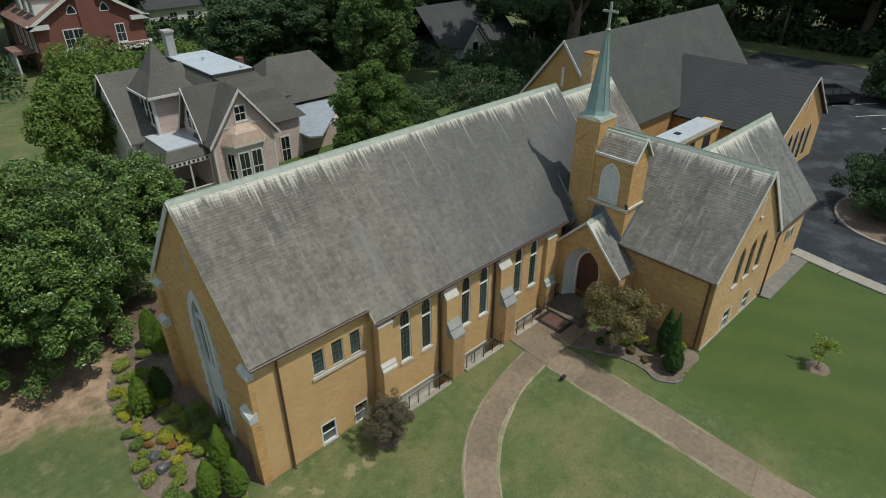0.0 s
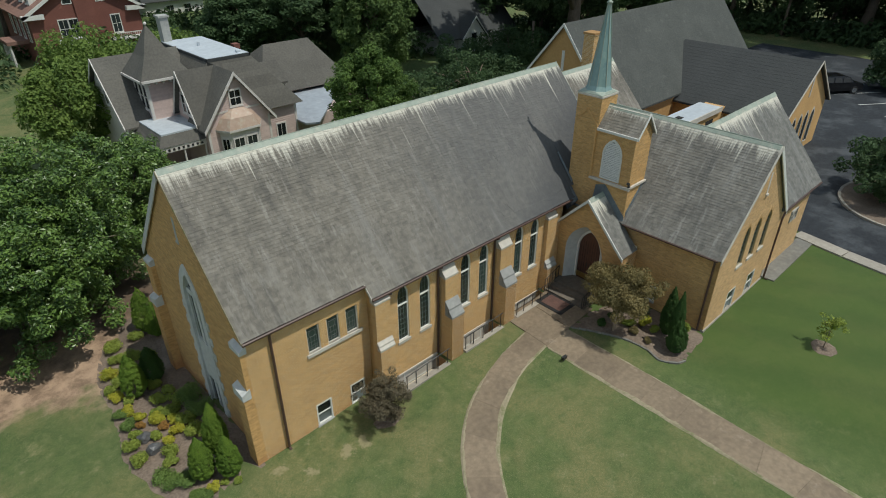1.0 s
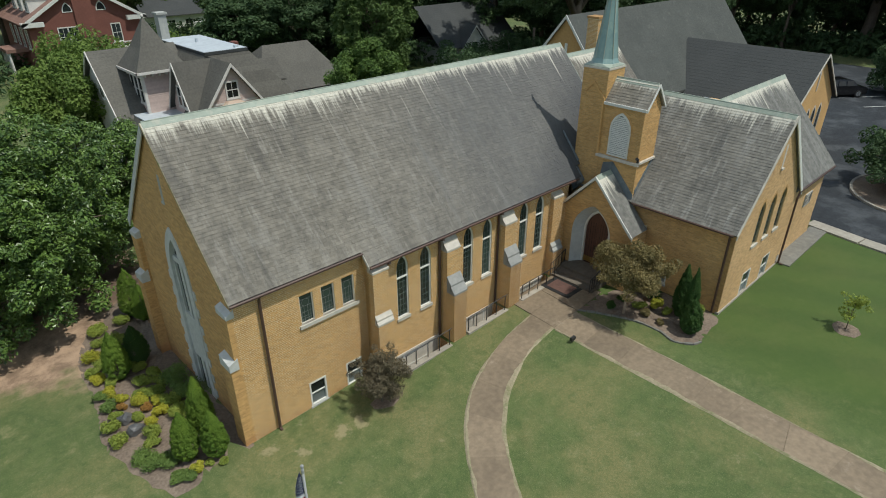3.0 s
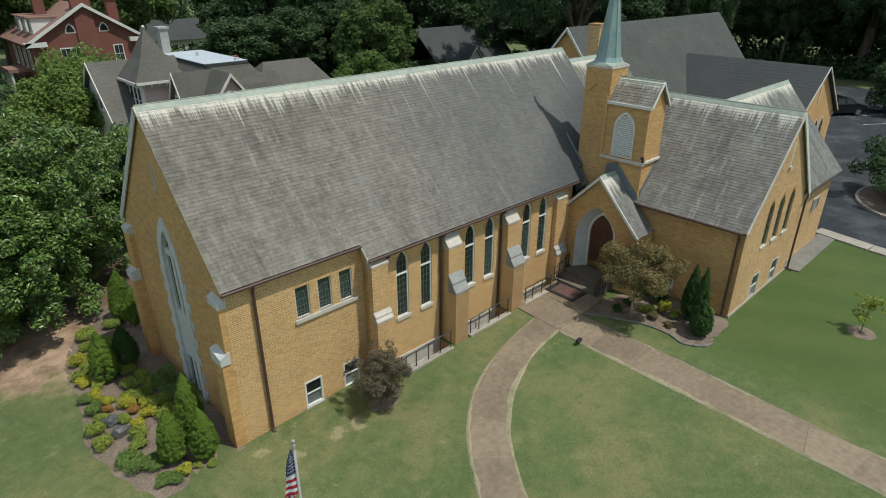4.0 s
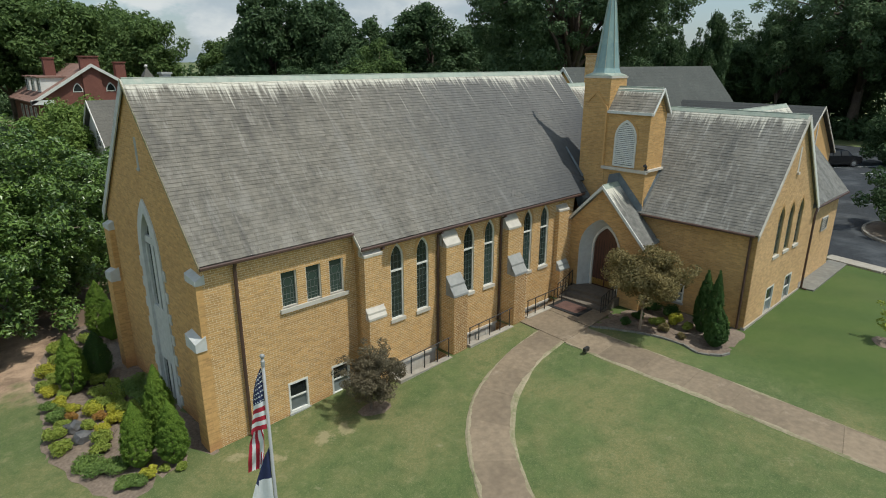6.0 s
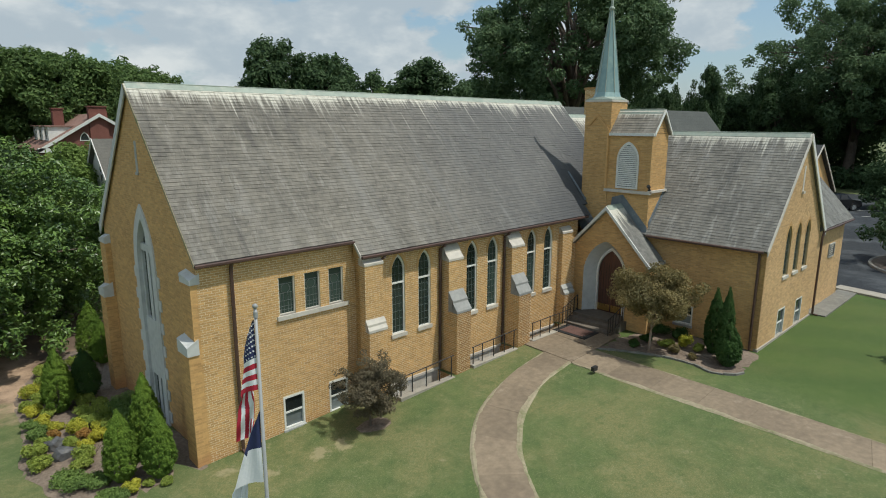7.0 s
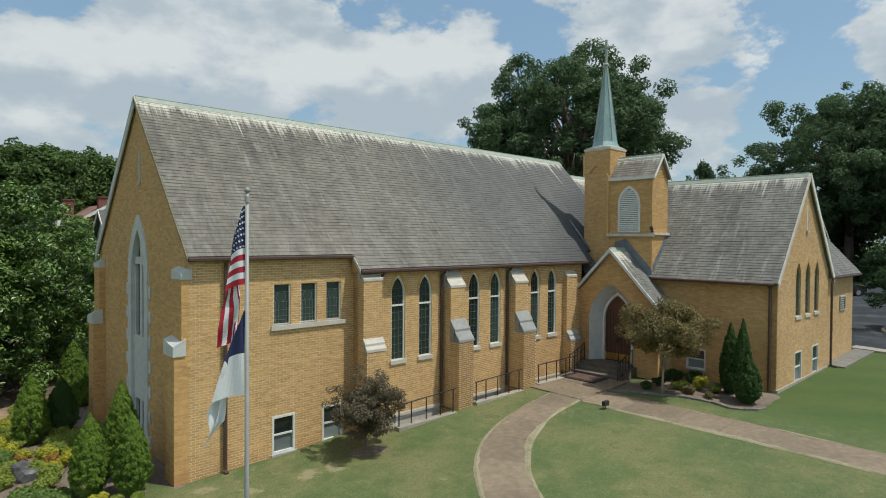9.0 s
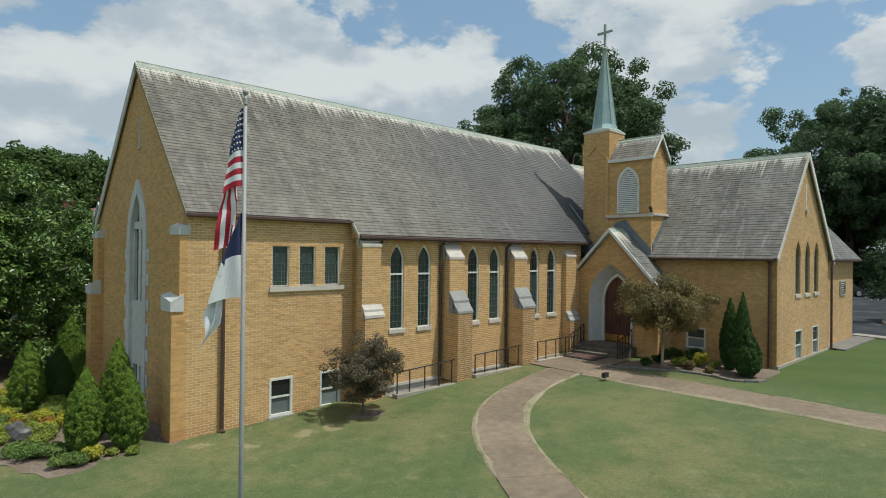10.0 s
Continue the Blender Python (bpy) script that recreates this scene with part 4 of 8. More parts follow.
# west gable
gable = Plane((0.36, 0, 0), (0, 1, 0), (-1, 0, 0))
WC = 3.93
apex_in = NAVE_RIDGE_Z - 0.14
gable_ring = [(0.012, -0.8), (8.168, -0.8), (8.168, 5.70), (NAVE_RIDGE_Y, apex_in), (0.012, 5.70)]
window_hole = arch(WC - 0.92, WC + 0.92, -0.35, 5.0, 6.85)
slit = rect(WC - 0.16, WC - 0.02, 7.80, 8.70)
brick_wall(gable, gable_ring, [window_hole, slit], label="shaded buff brick gable wall", mortar="mortar_dark")
west = part("window", ring_frame(gable, arch(WC - 0.92, WC + 0.92, -0.35, 5.0, 6.85), arch(WC - 0.60, WC + 0.60, -0.15, 5.0, 6.40), -0.18, 0.05), "stone_pale", church, "tall pointed west window in pale stone surround")
part("pane", slab(gable, arch(WC - 0.64, WC + 0.64, 3.15, 5.0, 6.44), -0.15, -0.14), "glass_lead", west)
part("panel", slab(gable, rect(WC - 0.62, WC + 0.62, 1.30, 3.20), -0.16, -0.04), "stone_pale", west)
part("pane", slab(gable, rect(WC - 0.64, WC + 0.64, -0.2, 1.32), -0.15, -0.14), "glass_lead", west)
for u, w in ((WC - 0.56, 0.12), (WC, 0.22), (WC + 0.56, 0.12)):
    part("mullion", slab(gable, rect(u - w / 2, u + w / 2, -0.2, 5.5 if u == WC else 5.3), -0.155, -0.06), "stone_pale", west)
part("transom", slab(gable, rect(WC - 0.62, WC + 0.62, 5.36, 5.58), -0.155, -0.05), "stone_pale", west)
part("mullion", slab(gable, rect(WC - 0.07, WC + 0.07, 5.55, 6.35), -0.155, -0.06), "stone_pale", west)
for k in range(7):
    z = 0.1 + k * 0.72
    for s in (-1, 1):
        part("quoin", slab(gable, rect(*sorted((WC + s * 0.90, WC + s * 1.12)), z, z + 0.34), -0.02, 0.035), "stone_pale", west)
part("vent_slit", slab(gable, rect(WC - 0.18, WC, 7.78, 8.72), -0.1, 0.012), "stone_grey", church, "narrow stone slit in the gable")
part("sill", slab(gable, rect(WC - 0.2, WC + 0.02, 7.72, 7.80), -0.1, 0.04), "stone_grey", church)


def corner_pier(y0, y1):
    """Stepped corner buttress on the west gable with stone caps."""
    body = part("buttress", Geo().box(0.0, 0.36, y0, y1, -0.9, 3.24).box(0.18, 0.36, y0, y1, 3.24, 5.12), "brick", church, "stepped corner buttress with stone caps")
    for x, z0, z1 in ((0.0, -0.9, 3.24), (0.18, 3.24, 5.12)):
        face = Plane((x, 0, 0), (0, 1, 0), (-1, 0, 0))
        brick_stuff(face, brick_cells(face, rect(y0, y1, z0, z1), [], z0, z1), body)
    for y, out in ((y0, -1), (y1, 1)):
        if y == 0.0:
            continue
        side = Plane((0, y, 0), (1, 0, 0), (0, out, 0))
        brick_stuff(side, brick_cells(side, [(0, -0.9), (0.36, -0.9), (0.36, 4.96), (0.18, 4.96), (0.18, 3.24), (0, 3.24)], [], -0.9, 4.96), body)
    near = y0 == 0.0
    for x0, x1, z0, z1, dip, rise in ((-0.04, 0.28, 3.21, 3.64, 0.25, 0.08), (0.155, 0.43, 5.12, 5.40, 0.13, 0.07)):
        y_a, y_b = y0 - 0.035, y1 + 0.035
        low, side, high = z0 + dip, z1 - 0.05, z1 + rise
        tops = ((x0, y_a, low if near else side), (x1, y_a, z1 if near else high), (x1, y_b, high if near else z1), (x0, y_b, side if near else low))
        g = Geo().add([(x, y, z0) for x, y, _ in tops] + list(tops), [(0, 1, 5, 4), (1, 2, 6, 5), (2, 3, 7, 6), (3, 0, 4, 7), (4, 5, 6, 7), (3, 2, 1, 0)])
        part("cap", g, "stone_pale", body, "pale stone cap sloped to the corner")


corner_pier(0.0, 0.62)
corner_pier(7.56, 8.18)
north = Plane((0, 8.18, 0), (1, 0, 0), (0, 1, 0))
brick_wall(north, rect(0.36, 27.0, -0.8, 5.7))

# ---- roofs ----
LATE_SLATES = []


def slates_on(origin, along, up_slope, out, spans, length, parent, material, expose=0.132, keep=None, seed=1):
    """Courses of slates; spans(s) gives the stretch along the eave covered at slope distance s."""
    o, u, s, n = (np.array(Vector(v)) for v in (origin, along, up_slope, out))
    rng = np.random.default_rng(seed)
    quads, k = [], 0
    single = []
    while k * expose < length:
        s0, s1 = k * expose, min(length, (k + 1) * expose + 0.03)
        for a, b in spans(s0 + expose / 2):
            x = a - rng.uniform(0, 0.25)
            while x < b:
                w = rng.uniform(0.18, 0.34)
                x0, x1 = max(a, x + 0.0012), min(b, x + w - 0.0012)
                x += w
                if x1 - x0 < 0.03:
                    continue
                lip, dip = 0.012 + rng.uniform(0, 0.009), rng.uniform(-0.006, 0.006)
                row = (x0, x1, s0 + dip, s1, lip)
                (single if keep and keep(x0, s0) and len(single) < 300 else quads).append(row)
        k += 1
    q = np.array(quads)

    def pt(a, b, c):
        return o + a[:, None] * u + b[:, None] * s + c[:, None] * n
    z = np.zeros(len(q))
    A, B = pt(q[:, 0], q[:, 2], q[:, 4]), pt(q[:, 1], q[:, 2], q[:, 4])
    C, D = pt(q[:, 1], q[:, 3], z + 0.004), pt(q[:, 0], q[:, 3], z + 0.004)
    a, b = pt(q[:, 0], q[:, 2], z), pt(q[:, 1], q[:, 2], z)
    verts = np.stack([A, B, C, D, a, b], 1).reshape(-1, 3)
    base = (np.arange(len(q)) * 6)[:, None]
    sizes = np.tile((4, 4, 3, 3), len(q))
    loops = (np.array((0, 1, 2, 3, 4, 5, 1, 0, 4, 0, 3, 5, 2, 1))[None] + base).ravel()
    me = bpy.data.meshes.new("slating")
    me.vertices.add(len(verts))
    me.vertices.foreach_set("co", verts.astype(np.float32).ravel())
    me.loops.add(len(loops))
    me.loops.foreach_set("vertex_index", loops.astype(np.int32))
    me.polygons.add(len(sizes))
    me.polygons.foreach_set("loop_start", np.concatenate([[0], np.cumsum(sizes)[:-1]]).astype(np.int32))
    me.update(calc_edges=True)
    me.shade_flat()
    me.materials.append(M[material])
    ob = new("slating", me)
    ob.parent = parent
    tagged(ob, kind="stuff")
    if single:
        LATE_SLATES.append((o, u, s, n, single, parent, material))


def gable_roof(p0, axis, run, half, ridge_z, rise, label, material, sides=(-1, 1), drop=None, keep=None, ridge_mat="copper", slated=(-1, 1), seed=1, start=0.0):
    """A gable roof: ridge from p0 along axis ('x' or 'y') for run metres; half = level width from ridge to eave."""
    along = Vector((1, 0, 0)) if axis == "x" else Vector((0, 1, 0))
    across = Vector((0, 1, 0)) if axis == "x" else Vector((1, 0, 0))
    top = Vector((*p0, ridge_z))
    roof = None
    th = 0.12
    g = Geo()
    for side in sides:
        h = half[0] if side < 0 else half[1]
        down = across * side * h + Vector((0, 0, -rise * h))
        out = (across * side * rise + Vector((0, 0, 1))).normalized()
        a, b = top + along * start, top + along * run
        ring = [a - out * 0.01, a + down - out * 0.01, a + down - out * th, a - out * th]
        g.prism(ring, along * (run - start))
    roof = part("roof", g, material, church, label)
    for side in slated:
        h = half[0] if side < 0 else half[1]
        length = h * math.sqrt(1 + rise * rise)
        out = (across * side * rise + Vector((0, 0, 1))).normalized()
        up_slope = (-across * side + Vector((0, 0, rise))).normalized()
        eave = top + across * side * h + Vector((0, 0, -rise * h))
        spans = drop if drop and side == -1 else (lambda s, lo=start, hi=run: [(lo, hi)])
        slates_on(eave, along, up_slope, out, spans, length - 0.02, roof, material, keep=keep if side == -1 else None, seed=seed + side)
    if ridge_mat:
        cap = Geo()
        for side in (-1, 1):
            out = (across * side * rise + Vector((0, 0, 1))).normalized()
            d = (across * side + Vector((0, 0, -rise))).normalized()
            a = top + along * (start + 0.04) + Vector((0, 0, 0.03))
            cap.prism([a, a + d * 0.23, a + d * 0.23 - out * 0.05, a - Vector((0, 0, 0.06))], along * (run - start - 0.02))
        cap.tube([top + along * (start + 0.04) + Vector((0, 0, 0.028)), top + along * (run + 0.02) + Vector((0, 0, 0.028))], 0.02, 6)
        part("ridge_cap", cap, ridge_mat, roof, "pale green copper ridge cap")
    return roof


def barge(points, out, width, thick, parent, material="white"):
    """Raking boards along a gable's edge."""
    g = Geo()
    for a, b in zip(points, points[1:]):
        a, b = Vector(a), Vector(b)
        drop = Vector((0, 0, -width))
        g.prism([a, b, b + drop, a + drop], Vector(out) * thick)
    return part("barge_board", g, material, parent, "pale weathered barge board")


def gutter_line(a, b, parent, r=0.055):
    g = Geo()
    g.tube([a, b], r, 6)
    return part("gutter", g, "gutter", parent, "dark brown gutter")


def downspout(points, parent):
    return part("downspout", Geo().tube(points, 0.05, 6), "gutter", parent, "dark brown downspout")


EAVE_W, EAVE_E = 4.27, 4.67
S_LEN = math.sqrt(1 + NAVE_RISE ** 2)
step_s = (EAVE_E - EAVE_W) * S_LEN
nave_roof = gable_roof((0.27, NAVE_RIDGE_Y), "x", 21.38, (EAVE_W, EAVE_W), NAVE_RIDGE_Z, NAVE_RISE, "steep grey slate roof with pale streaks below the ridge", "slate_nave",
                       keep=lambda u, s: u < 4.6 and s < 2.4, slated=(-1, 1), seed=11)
skirt = Geo()
e_top = Vector((5.2, NAVE_RIDGE_Y - EAVE_W + 0.05, NAVE_RIDGE_Z - NAVE_RISE * (EAVE_W - 0.05)))
e_low = Vector((5.2, NAVE_RIDGE_Y - EAVE_E, NAVE_RIDGE_Z - NAVE_RISE * EAVE_E))
outn = Vector((0, -NAVE_RISE, 1)).normalized()
skirt.prism([e_top - outn * 0.01, e_low - outn * 0.01, e_low - outn * 0.11, e_top - outn * 0.11], (12.6, 0, 0))
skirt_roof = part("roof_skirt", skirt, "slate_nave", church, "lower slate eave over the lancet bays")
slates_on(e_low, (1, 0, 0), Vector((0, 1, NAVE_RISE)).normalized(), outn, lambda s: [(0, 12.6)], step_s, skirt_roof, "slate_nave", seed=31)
part("eave_block", Geo().prism([e_top + Vector((0.01, 0, -0.1)), e_low + Vector((0.01, 0, -0.1)), (5.21, e_top.y, e_low.z - 0.12)], (0.14, 0, 0)), "brick", skirt_roof)
part("barge_board", Geo().prism([e_top, e_low, e_low - Vector((0, 0, 0.14)), e_top - Vector((0, 0, 0.14))], (-0.03, 0, 0)), "stone", skirt_roof)
gutter_line((0.27, NAVE_RIDGE_Y - EAVE_W - 0.03, NAVE_RIDGE_Z - NAVE_RISE * EAVE_W - 0.07), (5.2, NAVE_RIDGE_Y - EAVE_W - 0.03, NAVE_RIDGE_Z - NAVE_RISE * EAVE_W - 0.07), church)
gutter_line((5.2, e_low.y - 0.03, e_low.z - 0.07), (17.6, e_low.y - 0.03, e_low.z - 0.07), church)
part("soffit", Geo().box(0.36, 5.3, -0.17, 0.02, 5.60, 5.66).box(5.3, 17.4, -0.6, -0.28, 5.12, 5.18), "gutter", church)
for s in (-1, 1):
    barge([(0.29, NAVE_RIDGE_Y, NAVE_RIDGE_Z), (0.29, NAVE_RIDGE_Y + s * EAVE_W, NAVE_RIDGE_Z - NAVE_RISE * EAVE_W)], (-0.04, 0, 0), 0.10 if s < 0 else 0.34, 1.0, nave_roof, "sand" if s < 0 else "stone_pale")
    barge([(21.65, NAVE_RIDGE_Y, NAVE_RIDGE_Z), (21.65, NAVE_RIDGE_Y + s * EAVE_W, NAVE_RIDGE_Z - NAVE_RISE * EAVE_W)], (0.04, 0, 0), 0.22, 1.0, nave_roof, "copper")
downspout([(1.26, -0.2, 5.62), (1.26, -0.11, 5.4), (1.26, -0.10, 0.12), (1.26, -0.22, 0.04)], church)
downspout([(6.08, -0.62, 5.1), (6.08, -0.38, 4.95), (6.08, -0.37, 0.4)], church)
downspout([(8.74, -0.62, 5.1), (8.74, -0.38, 4.95), (8.74, -0.37, 0.5)], church)
downspout([(12.2, -0.62, 5.1), (12.2, -0.38, 4.95), (12.2, -0.37, 0.6)], church)
part("wall", Geo().prism([(21.45, 0, 5), (21.45, 8.18, 5), (21.45, NAVE_RIDGE_Y, 10.1)], (0.2, 0, 0)), "brick", church)

# chancel behind the nave, with its chimney
gable_roof((21.6, NAVE_RIDGE_Y), "x", 5.6, (3.7, 3.7), 9.72, 1.05, "lower slate chancel roof", "slate_chancel", seed=41)
part("wall", Geo().box(21.5, 27.0, 0.6, 7.6, -0.5, 5.9).prism([(26.9, 0.6, 5.8), (26.9, 7.6, 5.8), (26.9, 4.09, 9.45)], (0.15, 0, 0)), "brick", church, "buff brick chancel wall")
chimney = part("chimney", Geo().box(25.45, 26.15, 4.35, 5.05, 7.5, 11.2), "mortar", church, "buff brick chimney stack with stone cap")
for o, u, n in (((25.45, 0, 0), (0, 1, 0), (-1, 0, 0)), ((0, 4.35, 0), (1, 0, 0), (0, -1, 0))):
    face = Plane(o, u, n)
    lo = (4.35, 5.05) if u[1] else (25.45, 26.15)
    brick_stuff(face, brick_cells(face, rect(*lo, 7.5, 11.2), [], 7.5, 11.2), chimney)
part("cap", Geo().box(25.40, 26.20, 4.30, 5.10, 11.2, 11.32), "brick_worn", chimney, "stained brick chimney head")

# transept
TX, TS, T_RIDGE_X, T_RIDGE_Z, T_RISE = 18.53, -7.85, 21.79, 8.90, 1.165
t_west = Plane((TX, 0, 0), (0, -1, 0), (-1, 0, 0))
brick_wall(t_west, rect(0.3, 7.85, -0.3, 4.78), [rect(4.5, 5.28, 1.02, 1.85)], label="shaded buff brick transept wall", mortar="mortar_dark")
sash(t_west, 4.5, 5.28, 1.02, 1.85)
t_south = Plane((0, TS, 0), (1, 0, 0), (0, -1, 0))
T_LANCETS = ((20.60, 21.20), (21.80, 22.40), (23.02, 23.62))
T_HALF = T_RIDGE_X - TX
holes = [arch(a, b, 3.24, 4.75, 5.33) for a, b in T_LANCETS] + [rect(20.57, 21.45, 0.62, 1.86), rect(22.82, 23.68, 0.62, 1.86), rect(21.80, 21.94, 6.62, 7.62)]
brick_wall(t_south, [(TX, -0.3), (2 * T_RIDGE_X - TX, -0.3), (2 * T_RIDGE_X - TX, 4.9), (T_RIDGE_X, T_RIDGE_Z - 0.14), (TX, 4.9)], holes, label="sunlit pale buff brick transept gable", mortar="mortar_dark", brick="brick_pale")
for a, b in T_LANCETS:
    lancet(t_south, a, b, 3.24, 4.75, 5.33, frame_mat="sand", label="dark leaded lancet window in slim frame")
    part("arch_stone", ring_frame(t_south, arch(a - 0.10, b + 0.10, 4.75, 4.76, 5.48), arch(a, b, 4.75, 4.76, 5.34), -0.05, 0.012, 1), "brick", church)
for a, b in ((20.57, 21.45), (22.82, 23.68)):
    sash(t_south, a, b, 0.62, 1.86)
part("vent_slit", slab(t_south, rect(21.78, 21.96, 6.60, 7.64), -0.06, 0.012), "stone", church, "pale stone slit in the gable")
part("sill", slab(t_south, rect(21.76, 21.98, 6.52, 6.62), -0.05, 0.08), "stone", church)
part("plinth", Geo().box(TX - 0.04, 25.1, TS - 0.06, TS + 0.1, -0.3, 0.72), "kerb", church, "pale concrete footing")
t_roof = gable_roof((T_RIDGE_X, TS - 0.12), "y", 9.5, (T_RIDGE_X - 18.14, T_RIDGE_X - 18.14), T_RIDGE_Z, T_RISE, "steep slate transept roof with pale streaks", "slate_transept", slated=(-1, 1), seed=51)
for s in (-1, 1):
    barge([(T_RIDGE_X, TS - 0.12, T_RIDGE_Z + 0.02), (T_RIDGE_X + s * 3.66, TS - 0.12, T_RIDGE_Z + 0.02 - T_RISE * 3.66)], (0, -0.045, 0), 0.20 if s < 0 else 0.30, 1.0, t_roof, "stone" if s < 0 else "white")
gutter_line((18.12, TS, 4.60), (18.12, -3.2, 4.60), church)
downspout([(18.2, -7.62, 4.62), (18.44, -7.62, 4.45), (18.44, -7.62, 0.66)], church)
downspout([(25.25, -8.0, 4.55), (25.12, -7.98, 4.3), (25.12, -7.98, 0.75), (25.12, -8.2, 0.7)], church)

# wing running east from the transept
W_RIDGE_Y, W_RIDGE_Z, W_RISE = -4.36, 8.75, 1.145
w_south = Plane((0, -7.66, 0), (1, 0, 0), (0, -1, 0))
brick_wall(w_south, rect(25.05, 30.2, -0.3, 4.8), label="sunlit pale buff brick wall with a small plaque", mortar="mortar_dark", brick="brick_pale")
w_east = Plane((30.2, 0, 0), (0, 1, 0), (1, 0, 0))
brick_wall(w_east, [(-7.66, -0.3), (-1.06, -0.3), (-1.06, 4.8), (W_RIDGE_Y, 8.5), (-7.66, 4.8)])
w_roof = gable_roof((25.12, W_RIDGE_Y), "x", 5.28, (3.6, 3.6), W_RIDGE_Z, W_RISE, "steep slate wing roof with long pale streaks", "slate_wing", slated=(-1, 1), seed=61)
gable_roof((21.8, W_RIDGE_Y), "x", 3.34, (3.1, 3.1), W_RIDGE_Z, W_RISE, "upper slates where the wing roof meets the transept", "slate_wing", slated=(-1, 1), seed=66)
gutter_line((25.3, W_RIDGE_Y - 3.62, 4.56), (30.4, W_RIDGE_Y - 3.62, 4.56), church)
plaque = part("plaque", slab(w_south, rect(27.78, 28.62, 2.95, 3.55), 0.0, 0.04), "plaque", church, "small black wall plaque with pale lettering")
part("rim", ring_frame(w_south, rect(27.74, 28.66, 2.91, 3.59), rect(27.80, 28.60, 2.97, 3.53), 0.0, 0.06), "stone_grey", plaque)
for k in range(5):
    part("text_bar", slab(w_south, rect(27.90 + 0.05 * (k % 2), 28.50 - 0.06 * (k % 3), 3.44 - k * 0.10, 3.48 - k * 0.10), 0.04, 0.045), "stone", plaque)

# ---- tower, belfry and spire ----
SX0, SX1, SY0, SY1 = 18.2, 19.5, -1.12, 0.18
tower = part("tower", Geo().box(SX0, SX1, SY0, SY1, 0, 10.2).box(18.23, 19.6, -3.1, SY0, 3.0, 8.85), "mortar_dark", church, "square buff brick tower with belfry")
louvre_ring = arch(1.53, 2.57, 6.52, 7.75, 8.52)
for o, u, n, ring, hole in (
    ((SX0, 0, 0), (0, -1, 0), (-1, 0, 0), rect(-SY1, -SY0, 4.5, 10.2), []),
    ((0, SY0, 0), (1, 0, 0), (0, -1, 0), rect(SX0, SX1, 8.4, 10.2), []),
    ((18.23, 0, 0), (0, -1, 0), (-1, 0, 0), rect(-SY0, 3.1, 4.3, 8.85), [louvre_ring]),
    ((0, -3.1, 0), (1, 0, 0), (0, -1, 0), [(18.23, 4.6), (19.6, 4.6), (19.6, 8.85), (18.92, 9.72), (18.23, 8.85)], [])):
    face = Plane(o, u, n)
    brick_stuff(face, brick_cells(face, ring, hole, ring[0][1], max(z for _, z in ring)), tower)
face = Plane((SX0, 0, 0), (0, -1, 0), (-1, 0, 0))
ch = part("chevron", Geo().bar(face.at(0.46, 9.62, 0.02), face.at(1.02, 8.98, 0.02), 0.10, 0.13).bar(face.at(0.46, 9.62, 0.02), face.at(0.05, 9.2, 0.02), 0.07, 0.08).bar(face.at(1.05, 9.0, 0.02), face.at(1.05, 6.4, 0.02), 0.08, 0.10), "brick", tower, "raised brick chevron moulding")
part("coping", Geo().box(SX0 - 0.03, SX1 + 0.03, SY0 - 0.03, SY1 + 0.03, 10.2, 10.28), "stone", tower)
bell = Plane((18.23, 0, 0), (0, -1, 0), (-1, 0, 0))
louvre = part("louvre", ring_frame(bell, arch(1.53, 2.57, 6.52, 7.75, 8.52, 9), arch(1.60, 2.50, 6.60, 7.75, 8.40, 9), -0.02, 0.05), "white", tower, "pointed louvre with pale slats in white frame")
part("backing", slab(bell, arch(1.58, 2.52, 6.58, 7.75, 8.42), 0.0, 0.008), "lead", louvre)
inner = arch(1.60, 2.50, 6.60, 7.75, 8.40, 9)
z = 6.64
while z < 8.34:
    sp = spans_at(inner, z)
    if sp:
        a, b = sp[0]
        part("slat", Geo().add([bell.at(a, z + 0.05, 0.012), bell.at(b, z + 0.05, 0.012), bell.at(b, z, 0.042), bell.at(a, z, 0.042), bell.at(a, z + 0.04, 0.010), bell.at(b, z + 0.04, 0.010), bell.at(b, z - 0.012, 0.036), bell.at(a, z - 0.012, 0.036)],
                               [(0, 1, 2, 3), (7, 6, 5, 4), (0, 3, 7, 4), (1, 5, 6, 2), (2, 6, 7, 3), (0, 4, 5, 1)]), "white", louvre)
    z += 0.082
part("hood", ring_frame(bell, arch(1.45, 2.65, 7.7, 7.75, 8.68, 9), arch(1.53, 2.57, 7.7, 7.75, 8.53, 9), -0.01, 0.03), "brick", tower)
part("ledge", slab(bell, rect(1.02, 3.2, 6.34, 6.46), -0.02, 0.14), "stone", tower, "worn stone ledge below the louvre")
part("ledge", Geo().box(18.1, 19.62, -3.2, -3.08, 6.40, 6.50), "stone", tower)
part("spotlight", Geo().box(18.13, 18.25, -3.19, -3.09, 6.50, 6.56).tube([(18.19, -3.14, 6.56), (18.15, -3.14, 6.66), (18.08, -3.12, 6.72)], [0.03, 0.07, 0.075], 8), "iron", tower, "small black floodlight on the ledge")
part("flashing", Geo().prism([(18.24, -1.3, 5.3), (18.24, -3.12, 4.6), (18.24, -3.12, 4.95), (18.24, -1.9, 6.25), (18.24, -1.4, 6.1)], (-0.035, 0, 0)), "flashing", tower, "blue-grey lead flashing")
part("flashing", Geo().prism([(18.35, -3.10, 4.85), (18.62, -3.10, 5.15), (19.62, -3.10, 6.36), (19.45, -3.10, 6.42), (18.33, -3.10, 5.15)], (0, -0.03, 0)), "flashing", tower)
